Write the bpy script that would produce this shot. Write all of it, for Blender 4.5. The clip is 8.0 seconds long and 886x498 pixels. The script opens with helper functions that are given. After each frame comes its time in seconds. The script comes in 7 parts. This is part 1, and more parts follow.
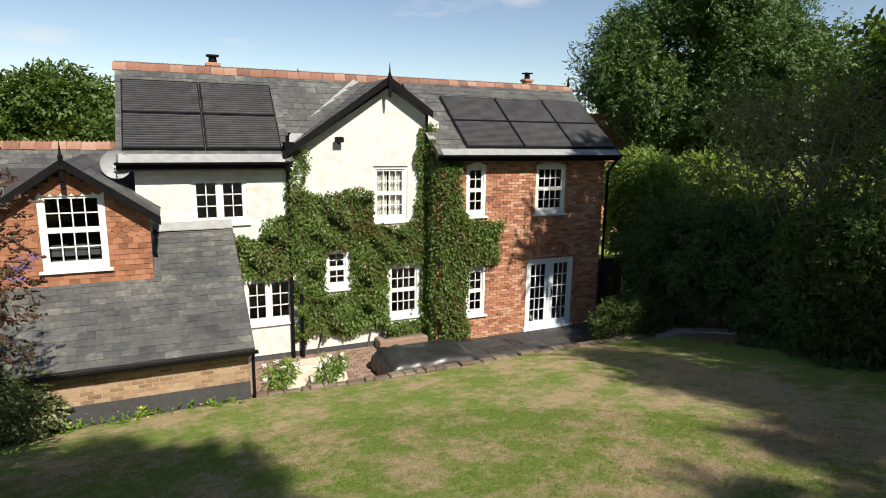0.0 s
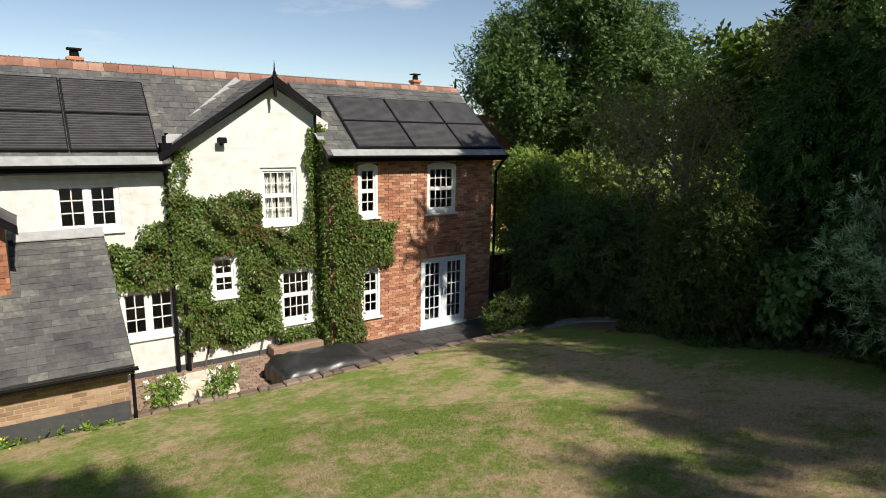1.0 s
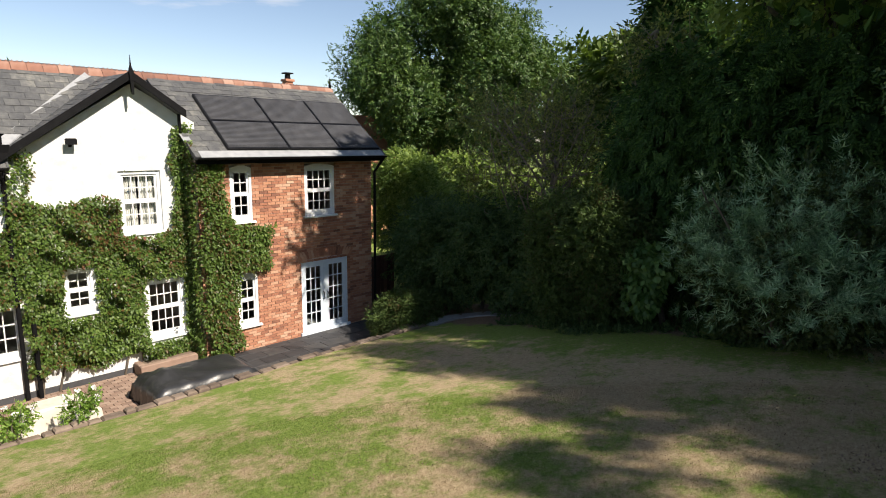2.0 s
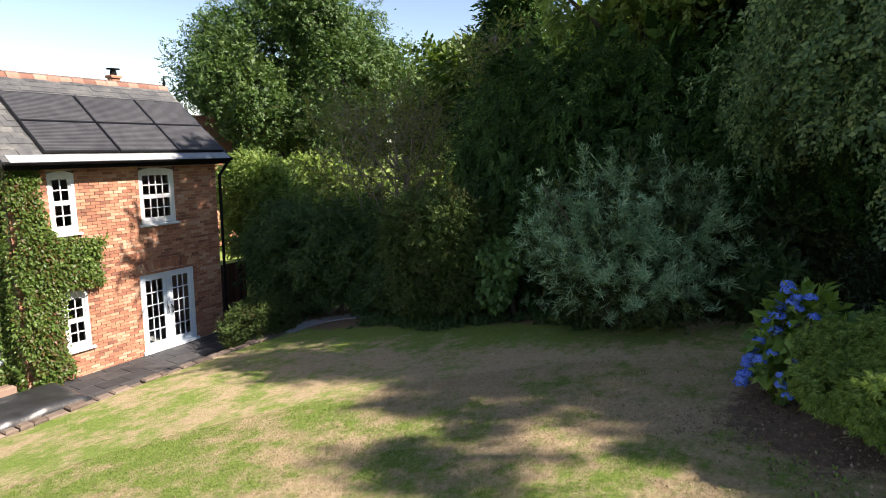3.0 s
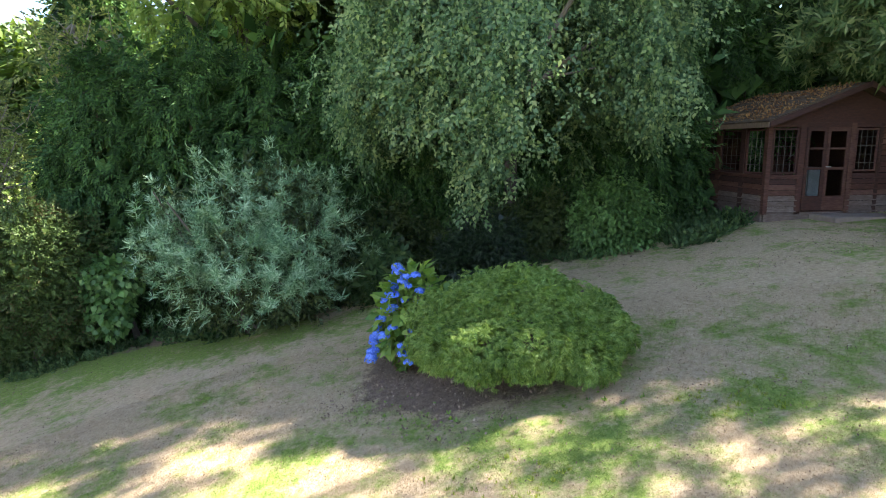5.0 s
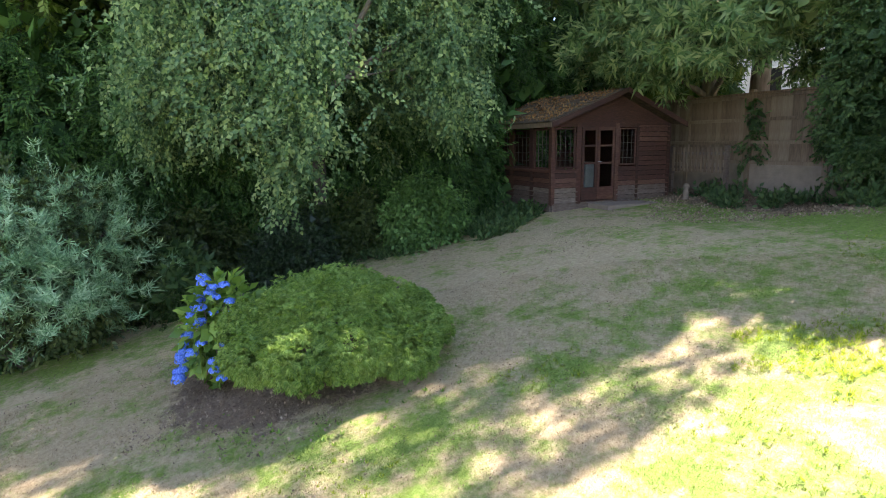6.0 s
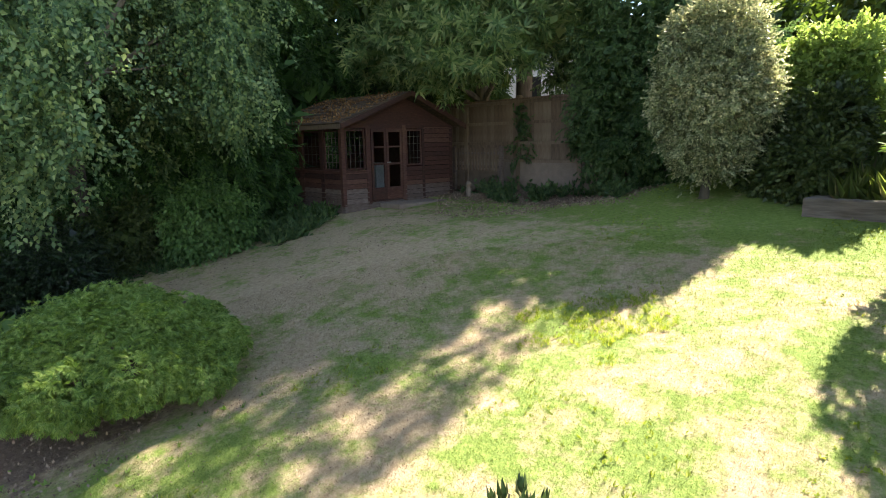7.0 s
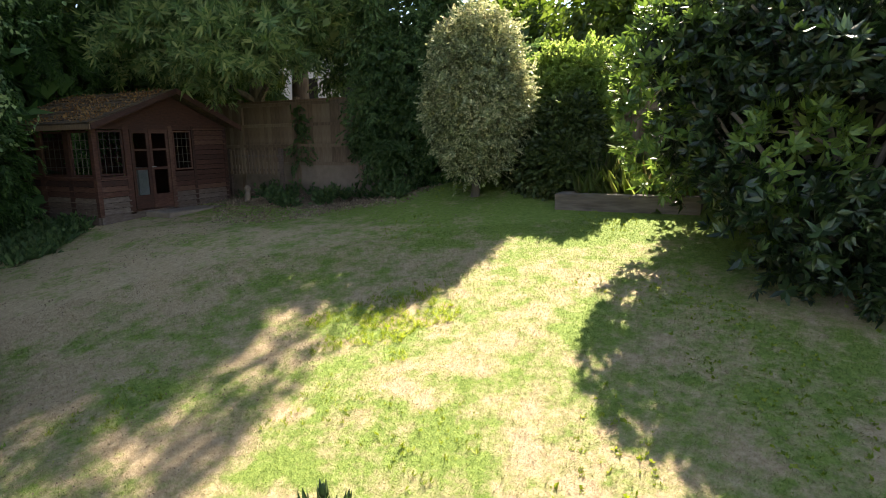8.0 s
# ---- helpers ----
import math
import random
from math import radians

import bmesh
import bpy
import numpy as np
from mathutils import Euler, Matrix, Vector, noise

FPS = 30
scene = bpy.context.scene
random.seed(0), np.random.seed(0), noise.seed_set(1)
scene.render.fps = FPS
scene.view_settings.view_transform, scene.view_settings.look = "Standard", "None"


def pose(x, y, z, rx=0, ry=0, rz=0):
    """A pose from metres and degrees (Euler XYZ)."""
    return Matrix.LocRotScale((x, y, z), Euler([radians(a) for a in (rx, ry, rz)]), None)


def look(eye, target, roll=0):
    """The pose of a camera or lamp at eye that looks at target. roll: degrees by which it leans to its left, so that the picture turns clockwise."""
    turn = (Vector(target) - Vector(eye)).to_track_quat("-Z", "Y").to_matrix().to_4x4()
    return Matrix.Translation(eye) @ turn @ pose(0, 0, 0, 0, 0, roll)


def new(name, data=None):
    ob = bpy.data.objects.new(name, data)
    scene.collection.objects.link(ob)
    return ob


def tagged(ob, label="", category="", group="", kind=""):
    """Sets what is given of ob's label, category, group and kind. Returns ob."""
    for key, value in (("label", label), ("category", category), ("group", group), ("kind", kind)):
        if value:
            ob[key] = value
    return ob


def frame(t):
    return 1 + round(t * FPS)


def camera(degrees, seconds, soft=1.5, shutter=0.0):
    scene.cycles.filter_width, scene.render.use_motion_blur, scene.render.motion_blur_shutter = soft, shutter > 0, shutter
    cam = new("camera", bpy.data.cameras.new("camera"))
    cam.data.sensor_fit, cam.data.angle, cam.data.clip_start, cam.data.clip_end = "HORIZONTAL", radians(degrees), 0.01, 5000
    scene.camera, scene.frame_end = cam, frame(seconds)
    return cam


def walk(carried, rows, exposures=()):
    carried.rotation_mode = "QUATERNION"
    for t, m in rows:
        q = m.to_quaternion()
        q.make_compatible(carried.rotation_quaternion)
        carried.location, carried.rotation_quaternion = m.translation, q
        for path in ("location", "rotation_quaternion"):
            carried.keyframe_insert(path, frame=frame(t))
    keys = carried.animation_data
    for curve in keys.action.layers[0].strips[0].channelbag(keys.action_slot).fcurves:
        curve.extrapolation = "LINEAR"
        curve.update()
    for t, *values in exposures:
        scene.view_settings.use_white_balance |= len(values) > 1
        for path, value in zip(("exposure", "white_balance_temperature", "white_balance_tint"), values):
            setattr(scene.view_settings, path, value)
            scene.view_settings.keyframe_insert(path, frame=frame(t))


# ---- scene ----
cam = camera(72.8, 8.0, soft=1.0)
EYE = (0.0, 0.0, 5.45)
PATH = [
    (0, (4.087, 8.929, 3.559), 0.94),
    (0.5, (4.837, 8.549, 3.575), 0.85),
    (1, (5.616, 8.064, 3.595), 0.95),
    (2.5, (7.836, 5.948, 3.656), 0.77),
    (3, (8.533, 4.905, 3.681), 0.62),
    (3.5, (9.135, 3.675, 3.707), 0.42),
    (4, (9.577, 2.307, 3.728), 0.34),
    (4.5, (9.828, 0.705, 3.744), 0.10),
    (6, (9.071, -3.837, 3.720), -0.81),
    (6.5, (8.312, -5.278, 3.704), -0.98),
    (7, (7.261, -6.646, 3.688), -1.08),
    (7.5, (5.989, -7.808, 3.673), -1.14),
    (8, (4.483, -8.759, 3.665), -0.98),
]
EXPOSURES = [(0.0, 0.66, 7000, 10), (1.0, 0.63, 7050, 11), (2.5, 1.2, 7000, 15), (3.0, 1.52, 6950, 17), (3.5, 1.95, 6700, 18), (4.0, 2.5, 6500, 18), (4.5, 3.05, 6500, 18),
             (6.0, 3.35, 6850, 15), (6.5, 3.1, 6900, 15), (7.0, 2.8, 7000, 14), (8.0, 2.45, 7400, 14)]
walk(cam, [(t, look(EYE, target, roll)) for t, target, roll in PATH], EXPOSURES)

# ---- light ----
SUN_AZ, SUN_EL = math.atan2(0.13, -1.0), radians(44)
sun_dir = Vector((math.sin(SUN_AZ) * math.cos(SUN_EL), math.cos(SUN_AZ) * math.cos(SUN_EL), math.sin(SUN_EL)))
sun = new("sun", bpy.data.lights.new("sun", "SUN"))
sun.data.energy, sun.data.angle, sun.data.color = 4.6, radians(0.6), (1.0, 0.95, 0.86)
sun.matrix_world = look(sun_dir * 80, (0, 0, 0))

world = bpy.data.worlds.new("sky")
scene.world = world
world.use_nodes = True
wn, wl = world.node_tree.nodes, world.node_tree.links
wn.clear()
sky = wn.new("ShaderNodeTexSky")
sky.sky_type, sky.sun_disc, sky.sun_elevation, sky.sun_rotation = "NISHITA", False, SUN_EL, SUN_AZ
sky.altitude = 1500
sky.air_density, sky.dust_density, sky.ozone_density = 1.0, 0.0, 0.7
coord = wn.new("ShaderNodeTexCoord")
stretch = wn.new("ShaderNodeMapping")
stretch.inputs["Scale"].default_value = (1.2, 1.2, 5.5)
wl.new(coord.outputs["Generated"], stretch.inputs[0])
cloud = wn.new("ShaderNodeTexNoise")
cloud.inputs["Scale"].default_value, cloud.inputs["Detail"].default_value, cloud.inputs["Roughness"].default_value = 2.3, 7, 0.55
wl.new(stretch.outputs[0], cloud.inputs["Vector"])
ramp = wn.new("ShaderNodeValToRGB")
ramp.color_ramp.elements[0].position, ramp.color_ramp.elements[1].position = 0.55, 0.78
wl.new(cloud.outputs["Fac"], ramp.inputs[0])
mixer = wn.new("ShaderNodeMix")
mixer.data_type = "RGBA"
mixer.inputs[7].default_value = (7.5, 7.5, 7.7, 1)
wl.new(ramp.outputs[0], mixer.inputs[0])
wl.new(sky.outputs[0], mixer.inputs[6])
back = wn.new("ShaderNodeBackground")
back.inputs[1].default_value = 0.077
wl.new(mixer.outputs[2], back.inputs[0])
wl.new(back.outputs[0], wn.new("ShaderNodeOutputWorld").inputs[0])


# ---- materials ----
def material(name, colors, scale=6.0, rough=0.7, metal=0.0, bump=0.0, bump_scale=None, vary=0.0, island=False, big=0.35, sheen=0.5, stretch=(1, 1, 1)):
    """Colours mixed by two scales of noise; vary: brightness by piece; island: pieces are islands of one mesh, not objects."""
    m = bpy.data.materials.new(name)
    m.use_nodes = True
    n, l = m.node_tree.nodes, m.node_tree.links
    p = n["Principled BSDF"]
    p.inputs["Roughness"].default_value, p.inputs["Metallic"].default_value = rough, metal
    p.inputs["Specular IOR Level"].default_value = sheen
    tc, mp = n.new("ShaderNodeTexCoord"), n.new("ShaderNodeMapping")
    mp.inputs["Scale"].default_value = stretch
    l.new(tc.outputs["Object"], mp.inputs[0])
    fine, coarse = n.new("ShaderNodeTexNoise"), n.new("ShaderNodeTexNoise")
    fine.inputs["Scale"].default_value, fine.inputs["Detail"].default_value = scale, 8
    coarse.inputs["Scale"].default_value, coarse.inputs["Detail"].default_value = scale * 0.13, 4
    l.new(mp.outputs[0], fine.inputs["Vector"]), l.new(mp.outputs[0], coarse.inputs["Vector"])
    add = n.new("ShaderNodeMix")
    add.inputs[0].default_value = big
    l.new(fine.outputs["Fac"], add.inputs[2]), l.new(coarse.outputs["Fac"], add.inputs[3])
    value = add.outputs[0]
    if vary:
        src = n.new("ShaderNodeNewGeometry").outputs["Random Per Island"] if island else n.new("ShaderNodeObjectInfo").outputs["Random"]
        mv = n.new("ShaderNodeMix")
        mv.inputs[0].default_value = vary
        rr = n.new("ShaderNodeMapRange")
        rr.inputs["To Min"].default_value, rr.inputs["To Max"].default_value = 0.25, 0.75
        l.new(src, rr.inputs[0])
        l.new(value, mv.inputs[2]), l.new(rr.outputs[0], mv.inputs[3])
        value = mv.outputs[0]
    cr = n.new("ShaderNodeValToRGB")
    e = cr.color_ramp.elements
    while len(e) < len(colors):
        e.new(0.5)
    for k, c in enumerate(colors):
        e[k].position = 0.3 + 0.4 * k / max(1, len(colors) - 1)
        e[k].color = (*c, 1)
    l.new(value, cr.inputs[0])
    l.new(cr.outputs[0], p.inputs["Base Color"])
    if bump:
        b = n.new("ShaderNodeBump")
        b.inputs["Strength"].default_value, b.inputs["Distance"].default_value = bump, 0.02
        nb = n.new("ShaderNodeTexNoise")
        nb.inputs["Scale"].default_value, nb.inputs["Detail"].default_value = bump_scale or scale * 2, 6
        l.new(mp.outputs[0], nb.inputs["Vector"])
        l.new(nb.outputs["Fac"], b.inputs["Height"]), l.new(b.outputs[0], p.inputs["Normal"])
    return m


def leaf_material(name, colors, rough=0.5, through_light=0.35, spread=0.25, gloss=0.4):
    """Leaves: a colour for each leaf, shifted by clumps, with light coming through."""
    m = bpy.data.materials.new(name)
    m.use_nodes = True
    n, l = m.node_tree.nodes, m.node_tree.links
    p = n["Principled BSDF"]
    p.inputs["Roughness"].default_value, p.inputs["Specular IOR Level"].default_value = rough, gloss
    geo = n.new("ShaderNodeNewGeometry")
    tc = n.new("ShaderNodeTexCoord")
    clump = n.new("ShaderNodeTexNoise")
    clump.inputs["Scale"].default_value, clump.inputs["Detail"].default_value = 1.1, 3
    l.new(tc.outputs["Object"], clump.inputs["Vector"])
    mx = n.new("ShaderNodeMix")
    mx.inputs[0].default_value = 0.55
    l.new(geo.outputs["Random Per Island"], mx.inputs[2]), l.new(clump.outputs["Fac"], mx.inputs[3])
    cr = n.new("ShaderNodeValToRGB")
    e = cr.color_ramp.elements
    while len(e) < len(colors):
        e.new(0.5)
    for k, c in enumerate(colors):
        e[k].position = 0.5 - spread + 2 * spread * k / max(1, len(colors) - 1)
        e[k].color = (*c, 1)
    l.new(mx.outputs[0], cr.inputs[0])
    l.new(cr.outputs[0], p.inputs["Base Color"])
    tr, mixs = n.new("ShaderNodeBsdfTranslucent"), n.new("ShaderNodeMixShader")
    hs = n.new("ShaderNodeHueSaturation")
    hs.inputs["Value"].default_value, hs.inputs["Saturation"].default_value, hs.inputs["Hue"].default_value = 1.6, 1.1, 0.485
    l.new(cr.outputs[0], hs.inputs["Color"]), l.new(hs.outputs[0], tr.inputs[0])
    mixs.inputs[0].default_value = through_light
    l.new(p.outputs[0], mixs.inputs[1]), l.new(tr.outputs[0], mixs.inputs[2])
    l.new(mixs.outputs[0], n["Material Output"].inputs[0])
    return m


def glass_material():
    m = bpy.data.materials.new("window_glass")
    m.use_nodes = True
    n, l = m.node_tree.nodes, m.node_tree.links
    n.remove(n["Principled BSDF"])
    g, t, mx, fr = n.new("ShaderNodeBsdfGlossy"), n.new("ShaderNodeBsdfTransparent"), n.new("ShaderNodeMixShader"), n.new("ShaderNodeFresnel")
    g.inputs["Roughness"].default_value = 0.03
    t.inputs[0].default_value = (0.82, 0.86, 0.86, 1)
    fr.inputs[0].default_value = 1.42
    l.new(fr.outputs[0], mx.inputs[0]), l.new(t.outputs[0], mx.inputs[1]), l.new(g.outputs[0], mx.inputs[2])
    l.new(mx.outputs[0], n["Material Output"].inputs[0])
    return m


M_WHITE_RENDER = material("white_painted_brick", [(0.49, 0.485, 0.465), (0.60, 0.605, 0.595), (0.65, 0.66, 0.66)], 5, 0.8, bump=0.35, bump_scale=14)
M_WHITE = material("white_paint", [(0.62, 0.63, 0.64), (0.72, 0.73, 0.74)], 9, 0.45)
M_BLUEWHITE = material("pale_blue_paint", [(0.55, 0.63, 0.70), (0.66, 0.73, 0.79)], 9, 0.45)
BRICK_TONES = [(0.15, 0.07, 0.05), (0.33, 0.14, 0.085), (0.44, 0.215, 0.13), (0.52, 0.34, 0.24)]
M_BRICK = material("red_brick", BRICK_TONES, 7, 0.9, bump=0.5, bump_scale=60, vary=0.62, island=True, big=0.6)
M_BRICK_PART = material("red_brick_piece", BRICK_TONES, 7, 0.9, bump=0.5, bump_scale=60, vary=0.62, big=0.6)
M_BUFF = material("buff_brick", [(0.17, 0.10, 0.058), (0.31, 0.20, 0.115), (0.43, 0.31, 0.20)], 7, 0.9, bump=0.4, bump_scale=60, vary=0.55, island=True)
M_MORTAR = material("mortar", [(0.26, 0.20, 0.16), (0.44, 0.38, 0.32)], 12, 0.95, bump=0.4)
M_SLATE = material("slate", [(0.028, 0.03, 0.034), (0.058, 0.06, 0.063), (0.095, 0.096, 0.094), (0.20, 0.195, 0.17)], 11, 0.7, bump=0.5, bump_scale=40, vary=0.3, island=True, big=0.55)
M_SLATE_PART = material("slate_piece", [(0.028, 0.03, 0.034), (0.058, 0.06, 0.063), (0.095, 0.096, 0.094), (0.20, 0.195, 0.17)], 11, 0.7, bump=0.5, bump_scale=40, vary=0.3, big=0.55)
M_TILE = material("clay_tile", [(0.15, 0.06, 0.035), (0.28, 0.115, 0.06), (0.37, 0.18, 0.105)], 6, 0.85, bump=0.3, bump_scale=40, vary=0.55, island=True)
M_BLACK = material("black_paint_and_gap_shade", [(0.003, 0.003, 0.0035), (0.009, 0.009, 0.01)], 8, 0.75, sheen=0.12)
M_LEAD = material("lead", [(0.20, 0.21, 0.22), (0.33, 0.34, 0.35)], 6, 0.6, bump=0.2)
M_PANEL = material("solar_tube", [(0.04, 0.041, 0.046), (0.085, 0.086, 0.092)], 4, 0.3)
M_PANEL_FRAME = material("panel_frame", [(0.012, 0.012, 0.014), (0.03, 0.03, 0.033)], 6, 0.35, metal=0.6)
M_DARK = material("dark_plinth", [(0.035, 0.036, 0.04), (0.06, 0.06, 0.065)], 8, 0.8, bump=0.3)
M_TARP = material("black_tarpaulin", [(0.014, 0.0145, 0.016), (0.03, 0.031, 0.034)], 7, 0.38, bump=0.35, bump_scale=9)
M_PAVER = material("brick_paver", [(0.13, 0.085, 0.065), (0.24, 0.16, 0.12), (0.30, 0.22, 0.17)], 6, 0.9, bump=0.4, vary=0.5, island=True)
M_FLAG = material("dark_paving", [(0.018, 0.018, 0.02), (0.036, 0.036, 0.039), (0.065, 0.063, 0.06)], 5, 0.75, bump=0.4, vary=0.5, island=True)
M_STONE = material("edging_stone", [(0.09, 0.065, 0.05), (0.17, 0.13, 0.10), (0.27, 0.21, 0.165)], 6, 0.95, bump=0.6, bump_scale=25, vary=0.5)
M_WOOD = material("stained_boards", [(0.022, 0.008, 0.005), (0.06, 0.021, 0.013), (0.125, 0.062, 0.043)], 9, 0.8, bump=0.5, bump_scale=20, vary=0.5, stretch=(1, 1, 4))
M_WOOD_LIGHT = material("weathered_boards", [(0.075, 0.05, 0.032), (0.16, 0.11, 0.073), (0.235, 0.178, 0.128)], 9, 0.85, bump=0.4, bump_scale=25, vary=0.35, stretch=(3, 3, 0.5))
M_SLEEPER = material("oak_sleeper", [(0.07, 0.055, 0.04), (0.14, 0.11, 0.085), (0.22, 0.18, 0.145)], 7, 0.9, bump=0.5, stretch=(0.4, 1, 3))
M_FELT = material("mossy_felt", [(0.03, 0.02, 0.012), (0.07, 0.045, 0.026), (0.12, 0.08, 0.042)], 10, 0.95, bump=0.6)
M_BARK = material("bark", [(0.045, 0.034, 0.025), (0.10, 0.08, 0.06), (0.17, 0.145, 0.115)], 8, 0.95, bump=0.8, stretch=(1, 1, 0.3))
M_TRUNK = material("dark_bark", [(0.02, 0.016, 0.012), (0.05, 0.04, 0.032), (0.12, 0.105, 0.09)], 8, 0.95, bump=0.8, stretch=(1, 1, 0.5))
M_TWIG = material("twig", [(0.12, 0.095, 0.075), (0.24, 0.20, 0.165)], 10, 0.9)
M_GLASS = glass_material()
M_CURTAIN = material("curtain_cloth", [(0.62, 0.61, 0.57), (0.78, 0.77, 0.74)], 5, 0.9)
M_SOIL = material("leaf_litter", [(0.075, 0.05, 0.035), (0.15, 0.105, 0.075), (0.26, 0.19, 0.14)], 14, 0.95, bump=0.8, vary=0.5, island=True)
M_CREAM = material("cream_stone", [(0.50, 0.46, 0.38), (0.66, 0.62, 0.54)], 6, 0.9, bump=0.4)
M_WHITE_FLOWER = material("white_petal", [(0.7, 0.7, 0.66), (0.8, 0.8, 0.78)], 6, 0.7)
M_YELLOW = material("yellow_petal", [(0.62, 0.45, 0.03), (0.75, 0.6, 0.06)], 6, 0.7)
M_WORN = material("worn_boards", [(0.055, 0.034, 0.026), (0.11, 0.08, 0.066), (0.19, 0.155, 0.135)], 9, 0.85, bump=0.4, bump_scale=20, vary=0.35, stretch=(1, 1, 4))
M_LEADBAR = material("dull_lead", [(0.05, 0.042, 0.034), (0.10, 0.085, 0.07)], 8, 0.6)


# ---- mesh helpers ----
class Build:
    """Vertices and faces of one mesh."""

    def __init__(self):
        self.v, self.f = [], []

    def poly(self, pts):
        k = len(self.v)
        self.v += [tuple(p) for p in pts]
        self.f.append(tuple(range(k, k + len(pts))))
        return self

    def box(self, x0, x1, y0, y1, z0, z1, m=None):
        return self.hexa([(x0, y0, z0), (x1, y0, z0), (x1, y1, z0), (x0, y1, z0)], [(x0, y0, z1), (x1, y0, z1), (x1, y1, z1), (x0, y1, z1)], m)

    def hexa(self, low, high, m=None):
        """A solid between two rings of the same number of points."""
        k, n = len(self.v), len(low)
        pts = [Vector(p) for p in (*low, *high)]
        self.v += [tuple(m @ p) if m else tuple(p) for p in pts]
        self.f.append(tuple(range(k + n - 1, k - 1, -1)))
        self.f.append(tuple(range(k + n, k + 2 * n)))
        for i in range(n):
            j = (i + 1) % n
            self.f.append((k + i, k + j, k + n + j, k + n + i))
        return self

    def soft_box(self, x0, x1, y0, y1, z0, z1, c, m=None):
        """A box whose upper and front edges are taken off by c."""
        k = len(self.v)
        rings = [(x0, x1, y0, y1, z0, 0), (x0, x1, y0, y1, z1 - c, 0), (x0 + c, x1 - c, y0 + c, y1 - c, z1, 0)]
        for a, b, d, e, z, _ in rings:
            for p in ((a, d, z), (b, d, z), (b, e, z), (a, e, z)):
                self.v.append(tuple(m @ Vector(p)) if m else p)
        self.f.append((k + 3, k + 2, k + 1, k))
        for r in (0, 4):
            for i in range(4):
                j = (i + 1) % 4
                self.f.append((k + r + i, k + r + j, k + r + 4 + j, k + r + 4 + i))
        self.f.append((k + 8, k + 9, k + 10, k + 11))
        return self

    def tube(self, pts, radii, sides=7):
        pts = [Vector(p) for p in pts]
        k = len(self.v)
        for i, p in enumerate(pts):
            d = (pts[min(i + 1, len(pts) - 1)] - pts[max(i - 1, 0)]).normalized()
            a = d.orthogonal().normalized() if i == 0 else (last - last.project(d)).normalized()
            last, b = a, d.cross(a)
            for s in range(sides):
                w = 2 * math.pi * s / sides
                self.v.append(tuple(p + (a * math.cos(w) + b * math.sin(w)) * radii[i]))
        for i in range(len(pts) - 1):
            for s in range(sides):
                t = (s + 1) % sides
                self.f.append((k + i * sides + s, k + i * sides + t, k + (i + 1) * sides + t, k + (i + 1) * sides + s))
        self.f.append(tuple(range(k + sides - 1, k - 1, -1)))
        self.f.append(tuple(range(k + (len(pts) - 1) * sides, k + len(pts) * sides)))
        return self

    def prism(self, poly, axis, a, b):
        """A polygon of (u, v) pairs pushed along an axis from a to b: for "y" u, v are x, z; for "x" y, z; for "z" x, y."""
        put = {"y": lambda u, v, w: (u, w, v), "x": lambda u, v, w: (w, u, v), "z": lambda u, v, w: (u, v, w)}[axis]
        return self.hexa([put(u, v, a) for u, v in poly], [put(u, v, b) for u, v in poly])

    def mesh(self, name, smooth=False):
        me = bpy.data.meshes.new(name)
        me.from_pydata(self.v, [], self.f)
        bm = bmesh.new()
        bm.from_mesh(me)
        bmesh.ops.recalc_face_normals(bm, faces=bm.faces)
        bm.to_mesh(me)
        bm.free()
        if smooth:
            me.polygons.foreach_set("use_smooth", [True] * len(me.polygons))
        return me


def part(name, build, mat, parent=None, label="", smooth=False):
    me = build if isinstance(build, bpy.types.Mesh) else build.mesh(name, smooth)
    if not me.materials:
        me.materials.append(mat)
    ob = new(name, me)
    ob.parent = parent
    return tagged(ob, label) if label else ob


def empty(name, label, category, group="", kind="", at=(0, 0, 0)):
    ob = new(name)
    ob.location = at
    return tagged(ob, label, category, group, kind)


def structure(name, build, mat, label, category, smooth=False):
    return tagged(part(name, build, mat, None, "", smooth), label, category, kind="structure")


# ---- ground ----
def terrain(x, y):
    """Height of the soil: the garden slopes up from the terrace to the far fence."""
    slope = 2.59 - 0.19 * y
    slope = min(slope, 4.62 + 0.05 * min(-10.7 - y, 12) if y < -10.7 else slope)
    if x > 5.2 and y < -7.0:
        k = min(1.0, (x - 5.2) / 2.6)
        slope += k * (min(slope, 3.96 + 0.055 * (-7.3 - y)) - slope)
    if y > 11.02:
        return -0.06 if x < 12.0 else max(-0.06, 0.5 - 0.19 * (y - 11))
    return slope + 0.03 * math.sin(x * 0.9 + 1) * math.sin(y * 0.7)


def axis_steps(lo, hi, step, far):
    s = [lo + step * i for i in range(int(round((hi - lo) / step)) + 1)]
    a, d = lo, step
    while a > -far:
        d *= 1.6
        a -= d
        s.insert(0, a)
    a, d = hi, step
    while a < far:
        d *= 1.6
        a += d
        s.append(a)
    return s


def build_ground():
    xs = axis_steps(-6, 15, 0.25, 900)
    ys = sorted(axis_steps(-13, 17, 0.25, 900) + [11.02, 11.03])
    b = Build()
    b.v = [(x, y, terrain(x, y)) for y in ys for x in xs]
    n = len(xs)
    b.f = [(j * n + i, j * n + i + 1, (j + 1) * n + i + 1, (j + 1) * n + i) for j in range(len(ys) - 1) for i in range(n - 1)]
    return b


